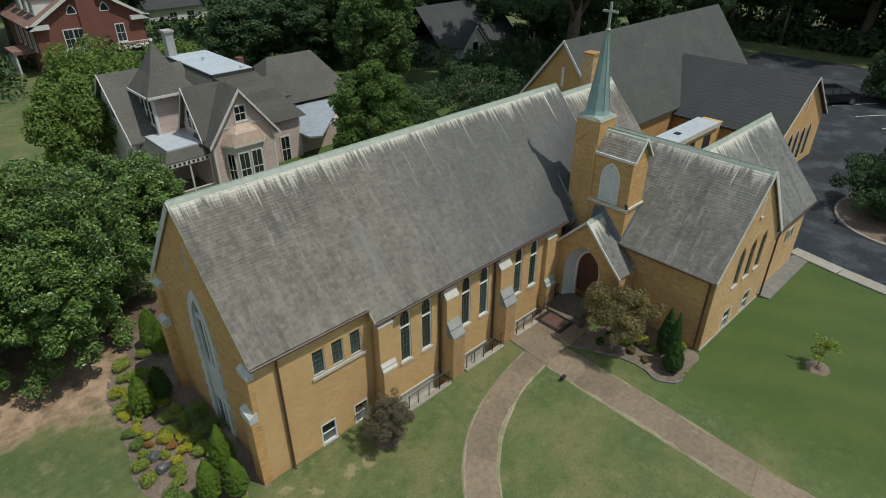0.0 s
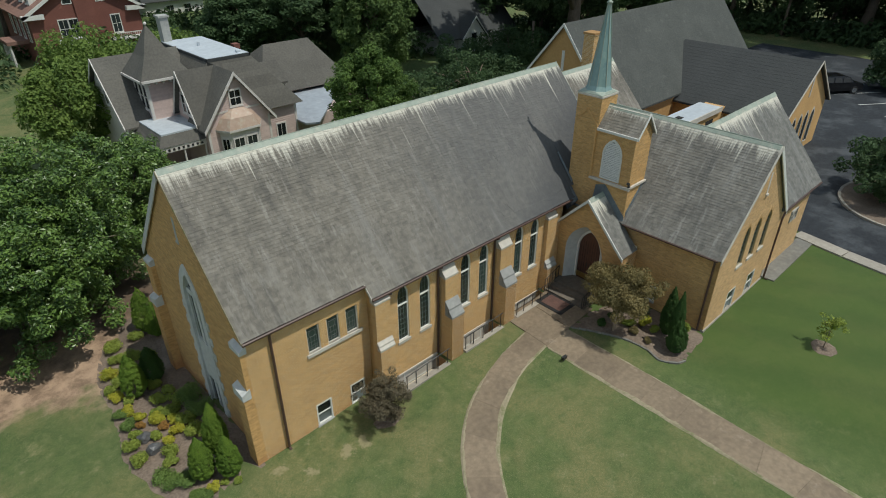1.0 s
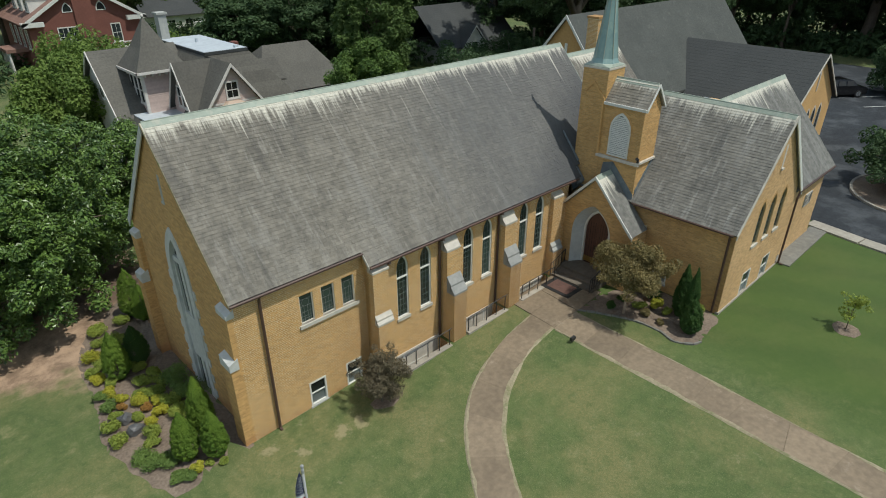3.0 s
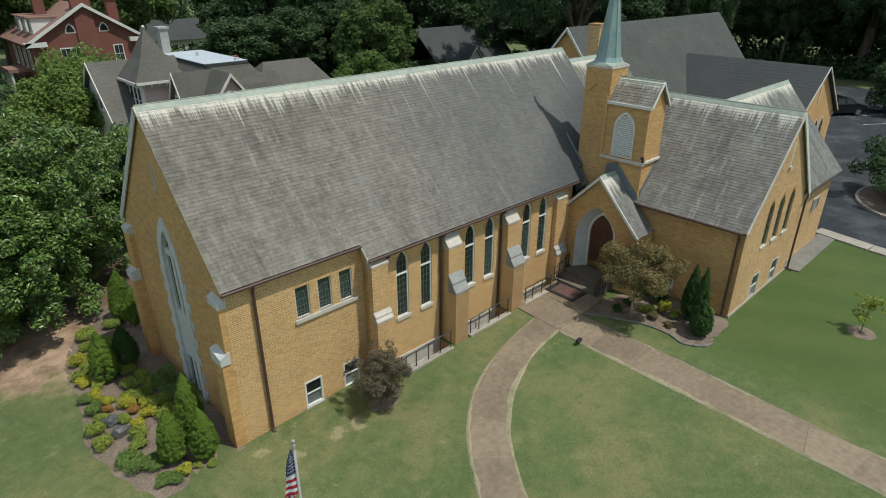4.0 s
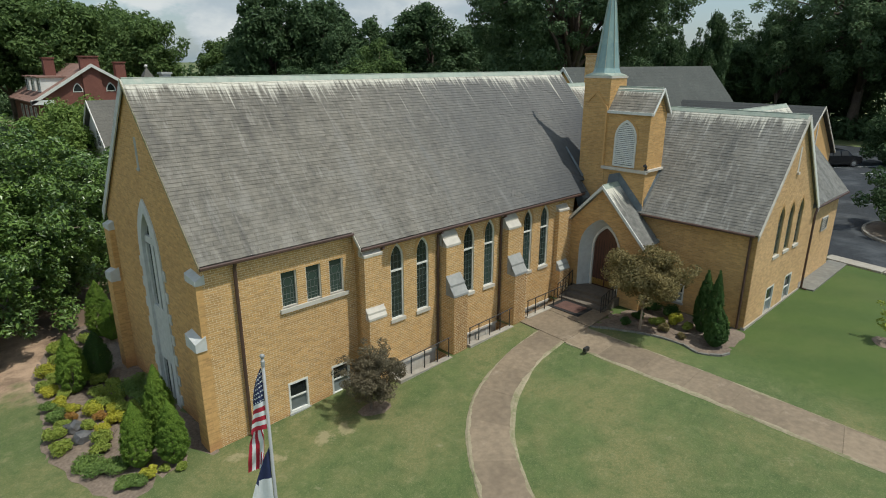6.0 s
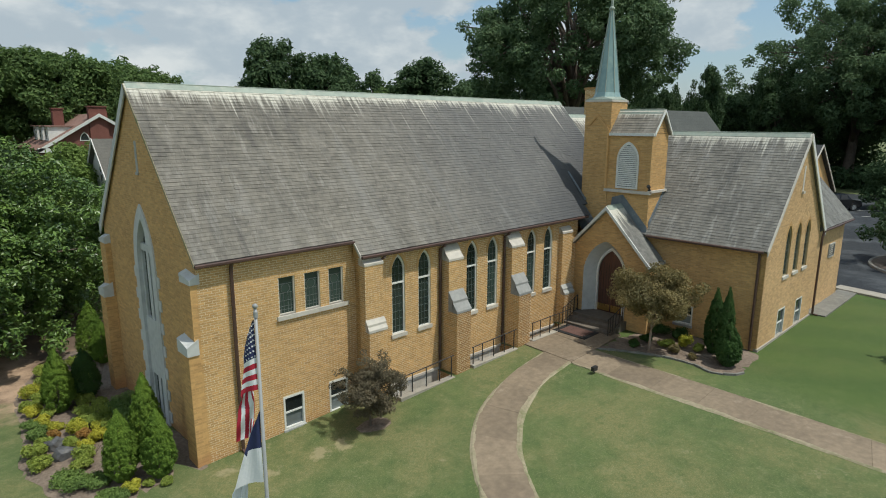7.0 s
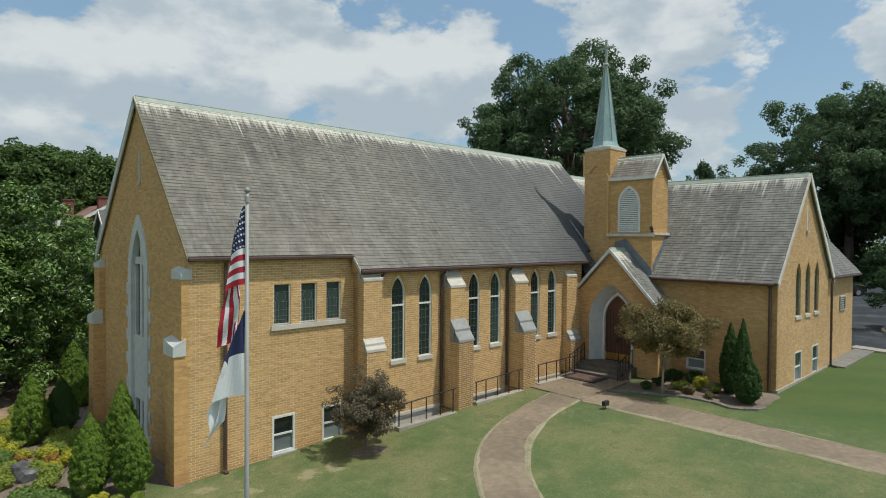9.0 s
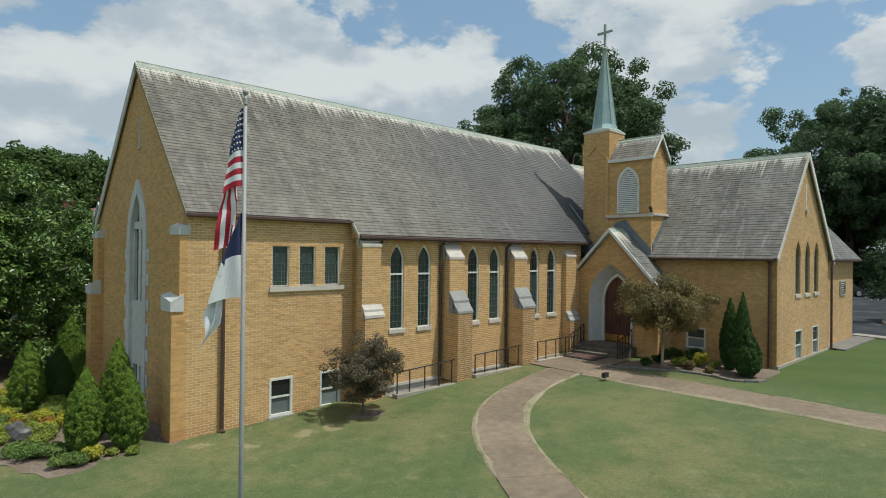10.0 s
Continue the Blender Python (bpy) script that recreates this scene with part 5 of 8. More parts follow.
part("flashing", Geo().prism([(18.19, 0.2, 5.9), (18.19, -0.55, 5.0), (18.19, -0.3, 4.6), (18.19, 0.2, 5.5)], (-0.5, 0, -0.1)), "flashing", tower)
part("flashing", Geo().prism([(18.06, -0.1, 5.85), (18.2, -0.1, 5.87), (18.2, 0.95, 7.1), (18.12, 0.95, 7.08)], Vector((0, -NAVE_RISE, 1)).normalized() * 0.02), "flashing", tower)
belfry_roof = gable_roof((18.92, -3.22), "y", 2.12, (0.75, 0.75), 9.84, 1.30, "small slate belfry roof", "slate_belfry", slated=(-1, 1), seed=71)
for s in (-1, 1):
    barge([(18.92, -3.22, 9.86), (18.92 + s * 0.76, -3.22, 9.86 - 1.30 * 0.76)], (0, -0.04, 0), 0.13, 1.0, belfry_roof)
part("fascia", Geo().box(18.10, 18.16, -3.22, -1.12, 8.76, 8.88), "white", belfry_roof)

SCX, SCY = 18.85, -0.46
g = Geo()


def octagon(r, z, n=8, turn=22.5):
    return [(SCX + r * math.cos(radians(turn + 360 * i / n)), SCY + r * math.sin(radians(turn + 360 * i / n)), z) for i in range(n)]


def skin(rings):
    geo = Geo()
    n = len(rings[0])
    for r in rings:
        geo.v += r
    for k in range(len(rings) - 1):
        geo.f += [(k * n + i, k * n + (i + 1) % n, (k + 1) * n + (i + 1) % n, (k + 1) * n + i) for i in range(n)]
    geo.f += [tuple(range(n))[::-1], tuple(range((len(rings) - 1) * n, len(rings) * n))]
    return geo


wide = [(SCX + sx * 0.62, SCY + sy * 0.62, 10.29) for sx, sy in ((1, 0.98), (0.98, 1), (-0.98, 1), (-1, 0.98), (-1, -0.98), (-0.98, -1), (0.98, -1), (1, -0.98))]
spire = part("spire", skin([wide, octagon(0.62, 10.40), octagon(0.53, 10.62), octagon(0.07, 14.10)]), "spire", church, "slender blue-green copper spire with cross")
part("skirt", skin([[(x + (x - SCX) * 0.06, y + (y - SCY) * 0.06, 10.27) for x, y, _ in wide], [(x + (x - SCX) * 0.06, y + (y - SCY) * 0.06, 10.31) for x, y, _ in wide], octagon(0.64, 10.41), octagon(0.62, 10.42)]), "copper", spire)
for i in range(8):
    a, b = octagon(0.535, 10.62)[i], octagon(0.075, 14.10)[i]
    part("seam", Geo().bar(a, b, 0.028), "copper", spire)
part("collar", skin([octagon(0.07, 14.05), octagon(0.13, 14.12), octagon(0.13, 14.16), octagon(0.05, 14.24)]), "copper", spire)
part("cross", Geo().box(SCX - 0.045, SCX + 0.045, SCY - 0.045, SCY + 0.045, 14.2, 15.28).box(SCX - 0.04, SCX + 0.04, SCY - 0.38, SCY + 0.38, 14.86, 14.95), "copper", spire, "plain green copper cross")

# ---- porch ----
PX, PC = 17.2, -1.86
p_face = Plane((PX, 0, 0), (0, -1, 0), (-1, 0, 0))
P_RISE, P_TOP = 1.05, 5.82
ring = [(0.25, 0.0), (3.95, 0.0), (3.95, P_TOP - 0.16 - P_RISE * (3.95 + PC)), (-PC, P_TOP - 0.16), (0.25, P_TOP - 0.16 - P_RISE * (-PC - 0.25))]
opening = arch(0.80, 2.92, 0.2, 2.75, 4.30)
brick_wall(p_face, ring, [opening], label="shaded buff brick porch gable", mortar="mortar_dark")
porch_roof = gable_roof((17.02, PC), "x", 1.3, (2.2, 1.9), P_TOP, P_RISE, "small slate porch roof", "slate_porch", slated=(-1, 1), seed=81)
for s, h in ((-1, 2.22), (1, 1.75)):
    barge([(17.02, PC, P_TOP + 0.02), (17.02, PC + s * h, P_TOP + 0.02 - P_RISE * h)], (-0.05, 0, 0), 0.16, 1.0, porch_roof, "white")
p_side = part("wall", Geo().box(17.502, 18.5, -3.95, -3.65, 0, 3.6), "mortar", church)
side = Plane((0, -3.95, 0), (1, 0, 0), (0, -1, 0))
brick_stuff(side, brick_cells(side, rect(17.2, 18.5, 0.0, 3.45), [], 0.0, 3.45), p_side)
# splayed stone reveal that narrows to the door
outer, innr = arch(0.80, 2.92, 0.55, 2.75, 4.30, 9), arch(1.16, 2.56, 0.55, 2.75, 3.90, 9)
g = Geo()
n = len(outer)
g.add([p_face.at(u, z, 0.02) for u, z in outer] + [p_face.at(u, z, -0.55) for u, z in innr] + [p_face.at(u, z, -0.62) for u, z in outer],
      [(i, (i + 1) % n, n + (i + 1) % n, n + i) for i in range(1, n)] + [(n + i, n + (i + 1) % n, 2 * n + (i + 1) % n, 2 * n + i) for i in range(1, n)])
doorway = part("doorway", g, "stone_pale", church, "splayed pale stone doorway")
part("moulding", ring_frame(p_face, arch(1.14, 2.58, 0.86, 2.75, 3.93, 9), arch(1.23, 2.49, 0.86, 2.75, 3.80, 9), -0.60, -0.50), "white", doorway)
leafs = arch(1.20, 2.52, 0.87, 2.75, 3.85, 9)
mid = 1.86
for lo, hi in ((1.20, mid - 0.006), (mid + 0.006, 2.52)):
    ring2 = [(min(max(u, lo), hi), z) for u, z in leafs]
    d = part("door", slab(p_face, ring2, -0.66, -0.61), "door", church, "dark brown plank church door with brass kick plate")
    for k in range(1, 5):
        u = lo + (hi - lo) * k / 5
        part("plank_groove", Geo().bar(p_face.at(u, 1.2, -0.608), p_face.at(u, 3.2, -0.608), 0.012), "dark_in", d)
    part("kick_plate", slab(p_face, rect(lo + 0.03, hi - 0.03, 1.01, 1.30), -0.61, -0.604), "brass", d, "polished brass kick plate")
    part("handle", Geo().bar(p_face.at(mid + (0.07 if lo > mid else -0.07), 1.75, -0.58), p_face.at(mid + (0.07 if lo > mid else -0.07), 2.0, -0.58), 0.03), "iron", d)
steps = thing("entrance_steps", "worn dark concrete steps up to the church door", "steps", at=(16.8, -1.85, 0.55))
for x0, x1, z in ((15.95, 16.298, 0.72), (16.30, 16.648, 0.85), (16.65, 17.75, 0.98)):
    g = Geo().box(x0 - 16.8, x1 - 16.8, -3.05 + 1.85, -0.65 + 1.85, -0.3, z - 0.55)
    part("step", g, "step", steps)

# ---- plants ----


def leaf_cloud(name, clumps, count, size, material, parent, seed, squash=0.8, shape=0.5, fill=0.55, lift=0.35):
    """Many small single leaves over the shells of clumps (x, y, z, r)."""
    rng = np.random.default_rng(seed)
    c = np.asarray(clumps, float)
    pick = rng.choice(len(c), count, p=c[:, 3] ** 2 / np.sum(c[:, 3] ** 2))
    d = rng.normal(size=(count, 3))
    d /= np.linalg.norm(d, axis=1)[:, None]
    r = c[pick, 3] * (fill + (1.08 - fill) * rng.random(count) ** 0.6)
    p = c[pick, :3] + d * r[:, None] * np.array((1, 1, squash))
    nrm = d + rng.normal(size=(count, 3)) * 0.55 + np.array((0, 0, lift))
    nrm /= np.linalg.norm(nrm, axis=1)[:, None]
    t = np.cross(nrm, rng.normal(size=(count, 3)))
    t /= np.linalg.norm(t, axis=1)[:, None] + 1e-9
    b = np.cross(nrm, t)
    L = size * rng.uniform(0.6, 1.35, count)[:, None]
    w = L * shape
    bend = nrm * L * 0.12
    quad = np.stack([p - t * L / 2 - bend, p + b * w / 2, p + t * L / 2 - bend, p - b * w / 2], 1).reshape(-1, 3)
    return fast_mesh(name, quad, 4, material, parent)


def blob_clumps(rng, center, radii, count, r_lo, r_hi, flat_low=True):
    """Clump centres filling an uneven ellipsoid, denser towards its skin."""
    out = []
    while len(out) < count:
        d = Vector(rng.normal(size=3)).normalized()
        k = rng.random() ** 0.45 * rng.uniform(0.72, 1.08)
        q = Vector((d.x * radii[0], d.y * radii[1], d.z * radii[2])) * k
        if flat_low and q.z < -radii[2] * 0.82:
            continue
        out.append((center[0] + q.x, center[1] + q.y, center[2] + q.z, rng.uniform(r_lo, r_hi)))
    return out


def lobed_clumps(rng, center, radii, count, r_lo, r_hi, lobes):
    """Clump centres over the skins of several boughs' lobes, as in an old broad crown."""
    heads = []
    for k in range(lobes):
        z = 1 - 1.75 * (k + 0.5) / lobes
        a = 2.39996 * k + rng.uniform(-0.4, 0.4)
        w = math.sqrt(max(0.0, 1 - z * z))
        far = rng.uniform(0.50, 0.66)
        heads.append((Vector((w * math.cos(a), w * math.sin(a), z)) * far, rng.uniform(0.34, 0.46)))
    out = []
    while len(out) < count:
        c, r = heads[int(rng.integers(lobes))]
        d = Vector(rng.normal(size=3)).normalized()
        q = c + d * r * rng.uniform(0.55, 1.05)
        if q.length < 0.45:
            continue
        out.append((center[0] + q.x * radii[0], center[1] + q.y * radii[1], center[2] + q.z * radii[2], rng.uniform(r_lo, r_hi)))
    return out


def limbs(g, rng, foot, top_z, r0, clumps, count, bend=0.12):
    """A tapered trunk in g; returns the limbs that reach into the crown's clumps."""
    boughs = []
    foot = Vector(foot)
    crown = Vector((float(np.mean([q[0] for q in clumps])), float(np.mean([q[1] for q in clumps])), top_z))
    pts, rad = [], []
    for i in range(7):
        t = i / 6
        sway = Vector((math.sin(5 * t + foot.x), math.cos(4 * t + foot.y), 0)) * bend * t * (top_z - foot.z) * 0.15
        pts.append(foot.lerp(crown, t) + sway - Vector((0, 0, 0.15 if i == 0 else 0)))
        rad.append(r0 * (1.25 if i == 0 else 1 - 0.75 * t))
    g.tube(pts, rad, 8)
    for _ in range(count):
        q = clumps[int(rng.integers(len(clumps)))]
        tip = Vector(q[:3])
        t = rng.uniform(0.3, 0.85)
        a = foot.lerp(crown, t)
        m = a.lerp(tip, 0.5) + Vector((0, 0, 0.12 * (tip - a).length))
        boughs.append(Geo().tube([a, m, tip], [r0 * 0.45 * (1 - t * 0.5), r0 * 0.25 * (1 - t * 0.4), r0 * 0.06], 5))
    return boughs


def tree(name, label, foot, crown_c, radii, height_r, leaf, count, size, bark="bark", group="", seed=1, clump_n=70, clump_r=(0.7, 1.5), limb_n=14, category="tree", shape=0.5, fill=0.55, skirt=0, lobes=0, lift=0.35):
    """A tree: trunk with limbs and a crown of many leaves; foot and crown centre in world metres."""
    rng = np.random.default_rng(seed)
    foot = (foot[0], foot[1], ground_z(foot[0], foot[1]))
    t = thing(name, label, category, group, at=foot)
    clumps = [(x - foot[0], y - foot[1], z - foot[2], r) for x, y, z, r in (lobed_clumps(rng, crown_c, radii, clump_n, *clump_r, lobes) if lobes else blob_clumps(rng, crown_c, radii, clump_n, *clump_r))]
    for _ in range(skirt):
        a, k = rng.uniform(0, 6.283), rng.uniform(0.45, 0.95)
        clumps.append((radii[0] * k * math.cos(a), radii[1] * k * math.sin(a), rng.uniform(0.5, 1.9), rng.uniform(*clump_r)))
    g = Geo()
    boughs = limbs(g, rng, (0, 0, 0), crown_c[2] - foot[2] + radii[2] * 0.3, height_r, clumps, limb_n)
    if name == "wood_tree":
        for b in boughs:
            g.add(b.v, b.f)
        boughs = []
    trunk = part("trunk", g, bark, t, smooth=True)
    for b in boughs:
        part("limb", b, bark, trunk, smooth=True)
    leaf_cloud("crown", clumps, count, size, leaf, t, seed + 5, shape=shape, fill=fill, lift=lift)
    return t


def cone_tree(foot, height, width, leaf, count, size, label, seed, category="shrub", name="arborvitae", group="", taper=2.15, belly=0.20):
    """An upright conical evergreen: many flat sprays that stand out from a dark core."""
    rng = np.random.default_rng(seed)
    z0 = ground_z(foot[0], foot[1])
    t = thing(name, label, category, group, at=(foot[0], foot[1], z0))
    part("trunk", Geo().tube([(0, 0, -0.1), (0, 0, height * 0.75)], [0.05, 0.02], 6), "bark", t)

    def profile(h):
        return np.minimum(1.0, ((h + 0.05) / (belly + 0.05)) ** 0.55) * np.clip(1 - np.clip((h - belly) / (1.0 - belly), 0, 1) ** taper, 0.02, 1)
    sprays = int(190 * height)
    hs = rng.random(sprays * 4)
    hs = hs[rng.random(sprays * 4) < profile(hs) + 0.08][:sprays]
    az = rng.random(len(hs)) * 2 * math.pi
    reach = rng.uniform(0.76, 1.16, len(hs))
    pick = rng.integers(len(hs), size=count)
    off = rng.normal(size=(count, 2))
    h = np.clip(hs[pick] + off[:, 0] * 0.062 / height, 0.0, 0.99)
    rad = np.maximum(profile(h) * width / 2, 0.03)
    a = az[pick] + off[:, 1] * 0.052 / np.maximum(rad, 0.07)
    near = np.exp(-0.5 * np.sum(off * off, axis=1))
    r = rad * (0.72 + 0.32 * near * reach[pick]) * rng.uniform(0.93, 1.03, count)
    p = np.stack([r * np.cos(a), r * np.sin(a), 0.03 + h * height + 0.05 * near], 1)
    out = np.stack([np.cos(a), np.sin(a), 0.85 + 0 * a], 1)
    nrm = out + rng.normal(size=(count, 3)) * 0.6
    nrm /= np.linalg.norm(nrm, axis=1)[:, None]
    up = np.stack([0.35 * np.cos(a), 0.35 * np.sin(a), 1 + 0 * a], 1) + rng.normal(size=(count, 3)) * 0.3
    t_dir = up - nrm * np.sum(up * nrm, axis=1)[:, None]
    t_dir /= np.linalg.norm(t_dir, axis=1)[:, None]
    b = np.cross(nrm, t_dir)
    L = size * rng.uniform(0.6, 1.4, count)[:, None]
    w = L * 0.45
    quad = np.stack([p - t_dir * L / 2, p + b * w / 2, p + t_dir * L / 2 + nrm * L * 0.15, p - b * w / 2], 1).reshape(-1, 3)
    fast_mesh("crown", quad, 4, leaf, t)
    return t


def shrub(foot, r, h, leaf, count, size, label, seed, name="shrub", group="", lumps=7):
    """A low shrub: short stems and leaves over a few lumps."""
    rng = np.random.default_rng(seed)
    z0 = ground_z(foot[0], foot[1])
    t = thing(name, label, "shrub", group, at=(foot[0], foot[1], z0 + 0.03))
    g = Geo()
    for k in range(5):
        a = rng.uniform(0, 6.28)
        g.tube([(0, 0, -0.05), (0.6 * r * math.cos(a), 0.6 * r * math.sin(a), h * 0.6)], [0.014, 0.006], 4)
    part("stem", g, "bark", t)
    clumps = [(rng.uniform(-0.5, 0.5) * r, rng.uniform(-0.5, 0.5) * r, h * rng.uniform(0.35, 0.62), r * rng.uniform(0.42, 0.6)) for _ in range(lumps)]
    leaf_cloud("foliage", clumps, count, size, leaf, t, seed + 3, squash=h / (1.6 * r), fill=0.3)
    return t


# the glossy dark trees beside the west gable
tree("magnolia", "broad magnolia with glossy dark green leaves", (-3.9, 16.8), (-3.7, 16.5, 4.0), (6.4, 6.6, 5.2), 0.32, "lf_magnolia", 135000, 0.20, seed=3, clump_n=820, clump_r=(0.34, 0.62), limb_n=30, fill=0.35, skirt=22, lobes=24, lift=1.1)
tree("magnolia", "tall magnolia on bare red clay", (-13.5, 18.5), (-13.5, 18.5, 4.6), (6.2, 6.2, 4.6), 0.32, "lf_magnolia", 56000, 0.25, seed=4, clump_n=420, clump_r=(0.4, 0.75), limb_n=24, fill=0.35, skirt=45, lobes=18, lift=1.1)
tree("magnolia", "smaller magnolia behind the church", (3.2, 20.8), (3.0, 20.6, 3.2), (3.8, 3.6, 3.5), 0.2, "lf_magnolia", 44000, 0.20, seed=6, clump_n=300, clump_r=(0.32, 0.6), fill=0.35, lobes=14, lift=1.1)
tree("garden_tree", "fresh green tree between the houses", (4.9, 36.5), (5.0, 36.2, 3.9), (3.7, 3.9, 3.7), 0.22, "lf_fresh", 20000, 0.30, seed=8, clump_n=150, clump_r=(0.45, 0.9), lobes=10, lift=0.6)
tree("garden_tree", "fresh green tree beside the red house", (9.5, 51), (10.2, 51, 3.4), (5.4, 5.0, 3.6), 0.22, "lf_fresh", 14000, 0.40, seed=9, clump_n=80, clump_r=(0.8, 1.5))
tree("garden_tree", "yellow-green tree by the pink house", (17.0, 47), (16.8, 47, 3.2), (4.6, 4.0, 3.8), 0.2, "lf_fresh", 12000, 0.38, seed=10, clump_n=70, clump_r=(0.8, 1.5))
tree("round_tree", "dense round bright green tree", (20.9, 20.0), (20.9, 20.2, 4.7), (3.5, 3.4, 4.2), 0.2, "lf_round", 46000, 0.21, seed=12, clump_n=260, clump_r=(0.35, 0.7), fill=0.4, lobes=14, lift=0.8)
tree("layered_tree", "tall layered green tree", (36.4, 39), (36.4, 39, 6.4), (4.6, 4.6, 6.4), 0.3, "lf_bright_wood", 30000, 0.36, seed=13, clump_n=210, clump_r=(0.5, 1.0), fill=0.35, lobes=14, lift=0.8)
tree("crape_tree", "open grey-green tree with bare twisted limbs", (33.2, 20.6), (33.2, 20.8, 4.0), (4.6, 4.2, 2.8), 0.2, "lf_wood", 9500, 0.26, bark="bark_pale", seed=14, clump_n=80, clump_r=(0.5, 1.0), limb_n=40)
tree("crape_tree", "open grey-green tree with pale limbs", (27.5, 24.5), (27.5, 24.5, 3.0), (4.0, 3.2, 2.5), 0.16, "lf_wood", 7500, 0.26, bark="bark_pale", seed=15, clump_n=60, clump_r=(0.5, 1.0), limb_n=40)
tree("crape_tree", "spreading grey-green tree before the cottage", (42.5, 31.0), (42.5, 31.0, 2.7), (4.6, 3.8, 2.3), 0.16, "lf_wood", 12000, 0.28, bark="bark_pale", seed=16, clump_n=80, clump_r=(0.5, 1.0), limb_n=30)
tree("crape_tree", "dense dark green tree beside the cottage", (47.5, 29.0), (47.5, 29.0, 2.9), (3.6, 3.6, 2.9), 0.16, "lf_wood", 12000, 0.28, seed=17, clump_n=80, clump_r=(0.5, 1.0), limb_n=24)
# the great oak behind the hall and the woods to its right
tree("oak", "great spreading oak standing above the roofs", (52.8, 25.0), (52.8, 25.0, 17.6), (13.2, 13.2, 11.2), 0.85, "lf_oak", 98000, 0.42, seed=21, clump_n=520, clump_r=(0.7, 1.5), limb_n=60, fill=0.3, lobes=15, lift=0.5)
tree("oak", "broad dark oak at the wood's edge", (97.2, 7.4), (97.4, 7.2, 16.4), (15.6, 15.6, 14.2), 0.8, "lf_oak", 72000, 0.50, seed=29, clump_n=520, clump_r=(0.8, 1.7), limb_n=46, fill=0.3, lobes=24, lift=0.5)
# trees by the car park
tree("island_tree", "low spreading tree on a kerbed island", (41.2, -10.6), (40.7, -10.4, 3.1), (4.3, 4.1, 2.3), 0.15, "lf_wood", 18000, 0.26, seed=24, clump_n=70, clump_r=(0.5, 1.0))
tree("island_tree", "layered dark evergreen by the car park", (71.0, -3.2), (71, -3.2, 3.4), (3.8, 3.8, 2.8), 0.2, "lf_wood", 10000, 0.34, seed=25, clump_n=60, clump_r=(0.6, 1.2))

# woods all round, in a few kinds that repeat
WOODS = []
for i, (rx, rz, hh, leaf) in enumerate(((6.0, 6.6, 9.0, "lf_wood"), (5.0, 5.6, 8.0, "lf_wood"), (6.8, 7.6, 10.5, "lf_wood"), (6.2, 6.4, 9.0, "lf_bright_wood"))):
    WOODS.append((tree("wood_tree", "dark leafy tree in the woods behind" if i < 3 else "sunlit leafy tree beyond the houses", (120 + 14 * i, 150), (120 + 14 * i, 150, hh + 0.6), (rx, rx, rz), 0.38, leaf, 19000, 0.5, seed=40 + i, clump_n=170, clump_r=(0.6, 1.4), limb_n=16, group="woods", fill=0.35, lobes=11, lift=0.5), hh + rz))
wr = random.Random(5)
SPOTS = [(11.4, 93.4, 21.8), (1.5, 90, 20), (-9, 88, 19), (15.8, 87.5, 21.0), (23.3, 90.8, 20.6), (24.9, 80.0, 18.5), (36.3, 62.2, 20.3, 0.85), (43.7, 62.5, 20.0, 0.85), (44.3, 53.7, 17.2), (56.8, 52.5, 18.5),
         (67.5, 53.2, 17.3), (82.2, 28.7, 15.8, 0.6), (76.0, 19.8, 16.7, 0.5), (98.0, 20.3, 14.4), (91, 30, 14.3), (101, 25, 14.6), (95, 25, 14.5), (104, 12, 15.8), (33, 114, 20), (24, 112, 20), (92.0, 16.2, 19.0, 0.6), (98, 2, 25), (97, -8, 20), (96, -20, 19), (101, -34, 19),
         (33, 63, 12), (35, 52, 11), (41, 47, 11.5), (47, 60, 14), (52, 58, 13), (61, 44, 12), (64, 38, 12), (70, 36, 13), (63, 30, 12), (74, 30, 12), (99, 12, 13), (82, -9, 10), (88, -14, 13),
         (-4, 72, 13), (-14, 66, 12), (28, 54, 9.5), (38, 75, 15), (40, 72, 16), (50, 70, 16), (60, 62, 16), (76, 44, 15), (90, 34, 15), (20, 100, 18), (-20, 78, 16), (-28, 60, 15), (-24, 44, 12), (-30, 30, 11)]
for i, (x, y, top, *slim) in enumerate(SPOTS):
    kind, tall = WOODS[3 if y - x > 36 else i % 3]
    s = (top - ground_z(x, y)) / tall
    c = copy_thing(kind, Matrix.Translation((x, y, ground_z(x, y) - 0.1)) @ Matrix.Rotation(wr.uniform(0, 6.28), 4, "Z"))
    wide = max(s, 0.85) * wr.uniform(0.95, 1.15) * (slim[0] if slim else 1.0)
    c.scale = (wide, wide, s)
under = thing("undergrowth", "dark undergrowth below the woods", "undergrowth", kind="stuff")
rng = np.random.default_rng(77)
low = []
for x0, y0, x1, y1, n in ((-25, 62, 30, 84, 70), (26, 48, 66, 68, 90), (58, 26, 80, 44, 60), (91.5, -14, 99, 28, 95), (38, 42, 48, 50, 20), (27, 78, 44, 85, 24)):
    for _ in range(n):
        x, y = rng.uniform(x0, x1), rng.uniform(y0, y1)
        low.append((x, y, ground_z(x, y) + rng.uniform(0.4, 2.2), rng.uniform(1.2, 2.2)))
leaf_cloud("foliage", low, 26000, 0.75, "lf_wood", under, 78)
high = []
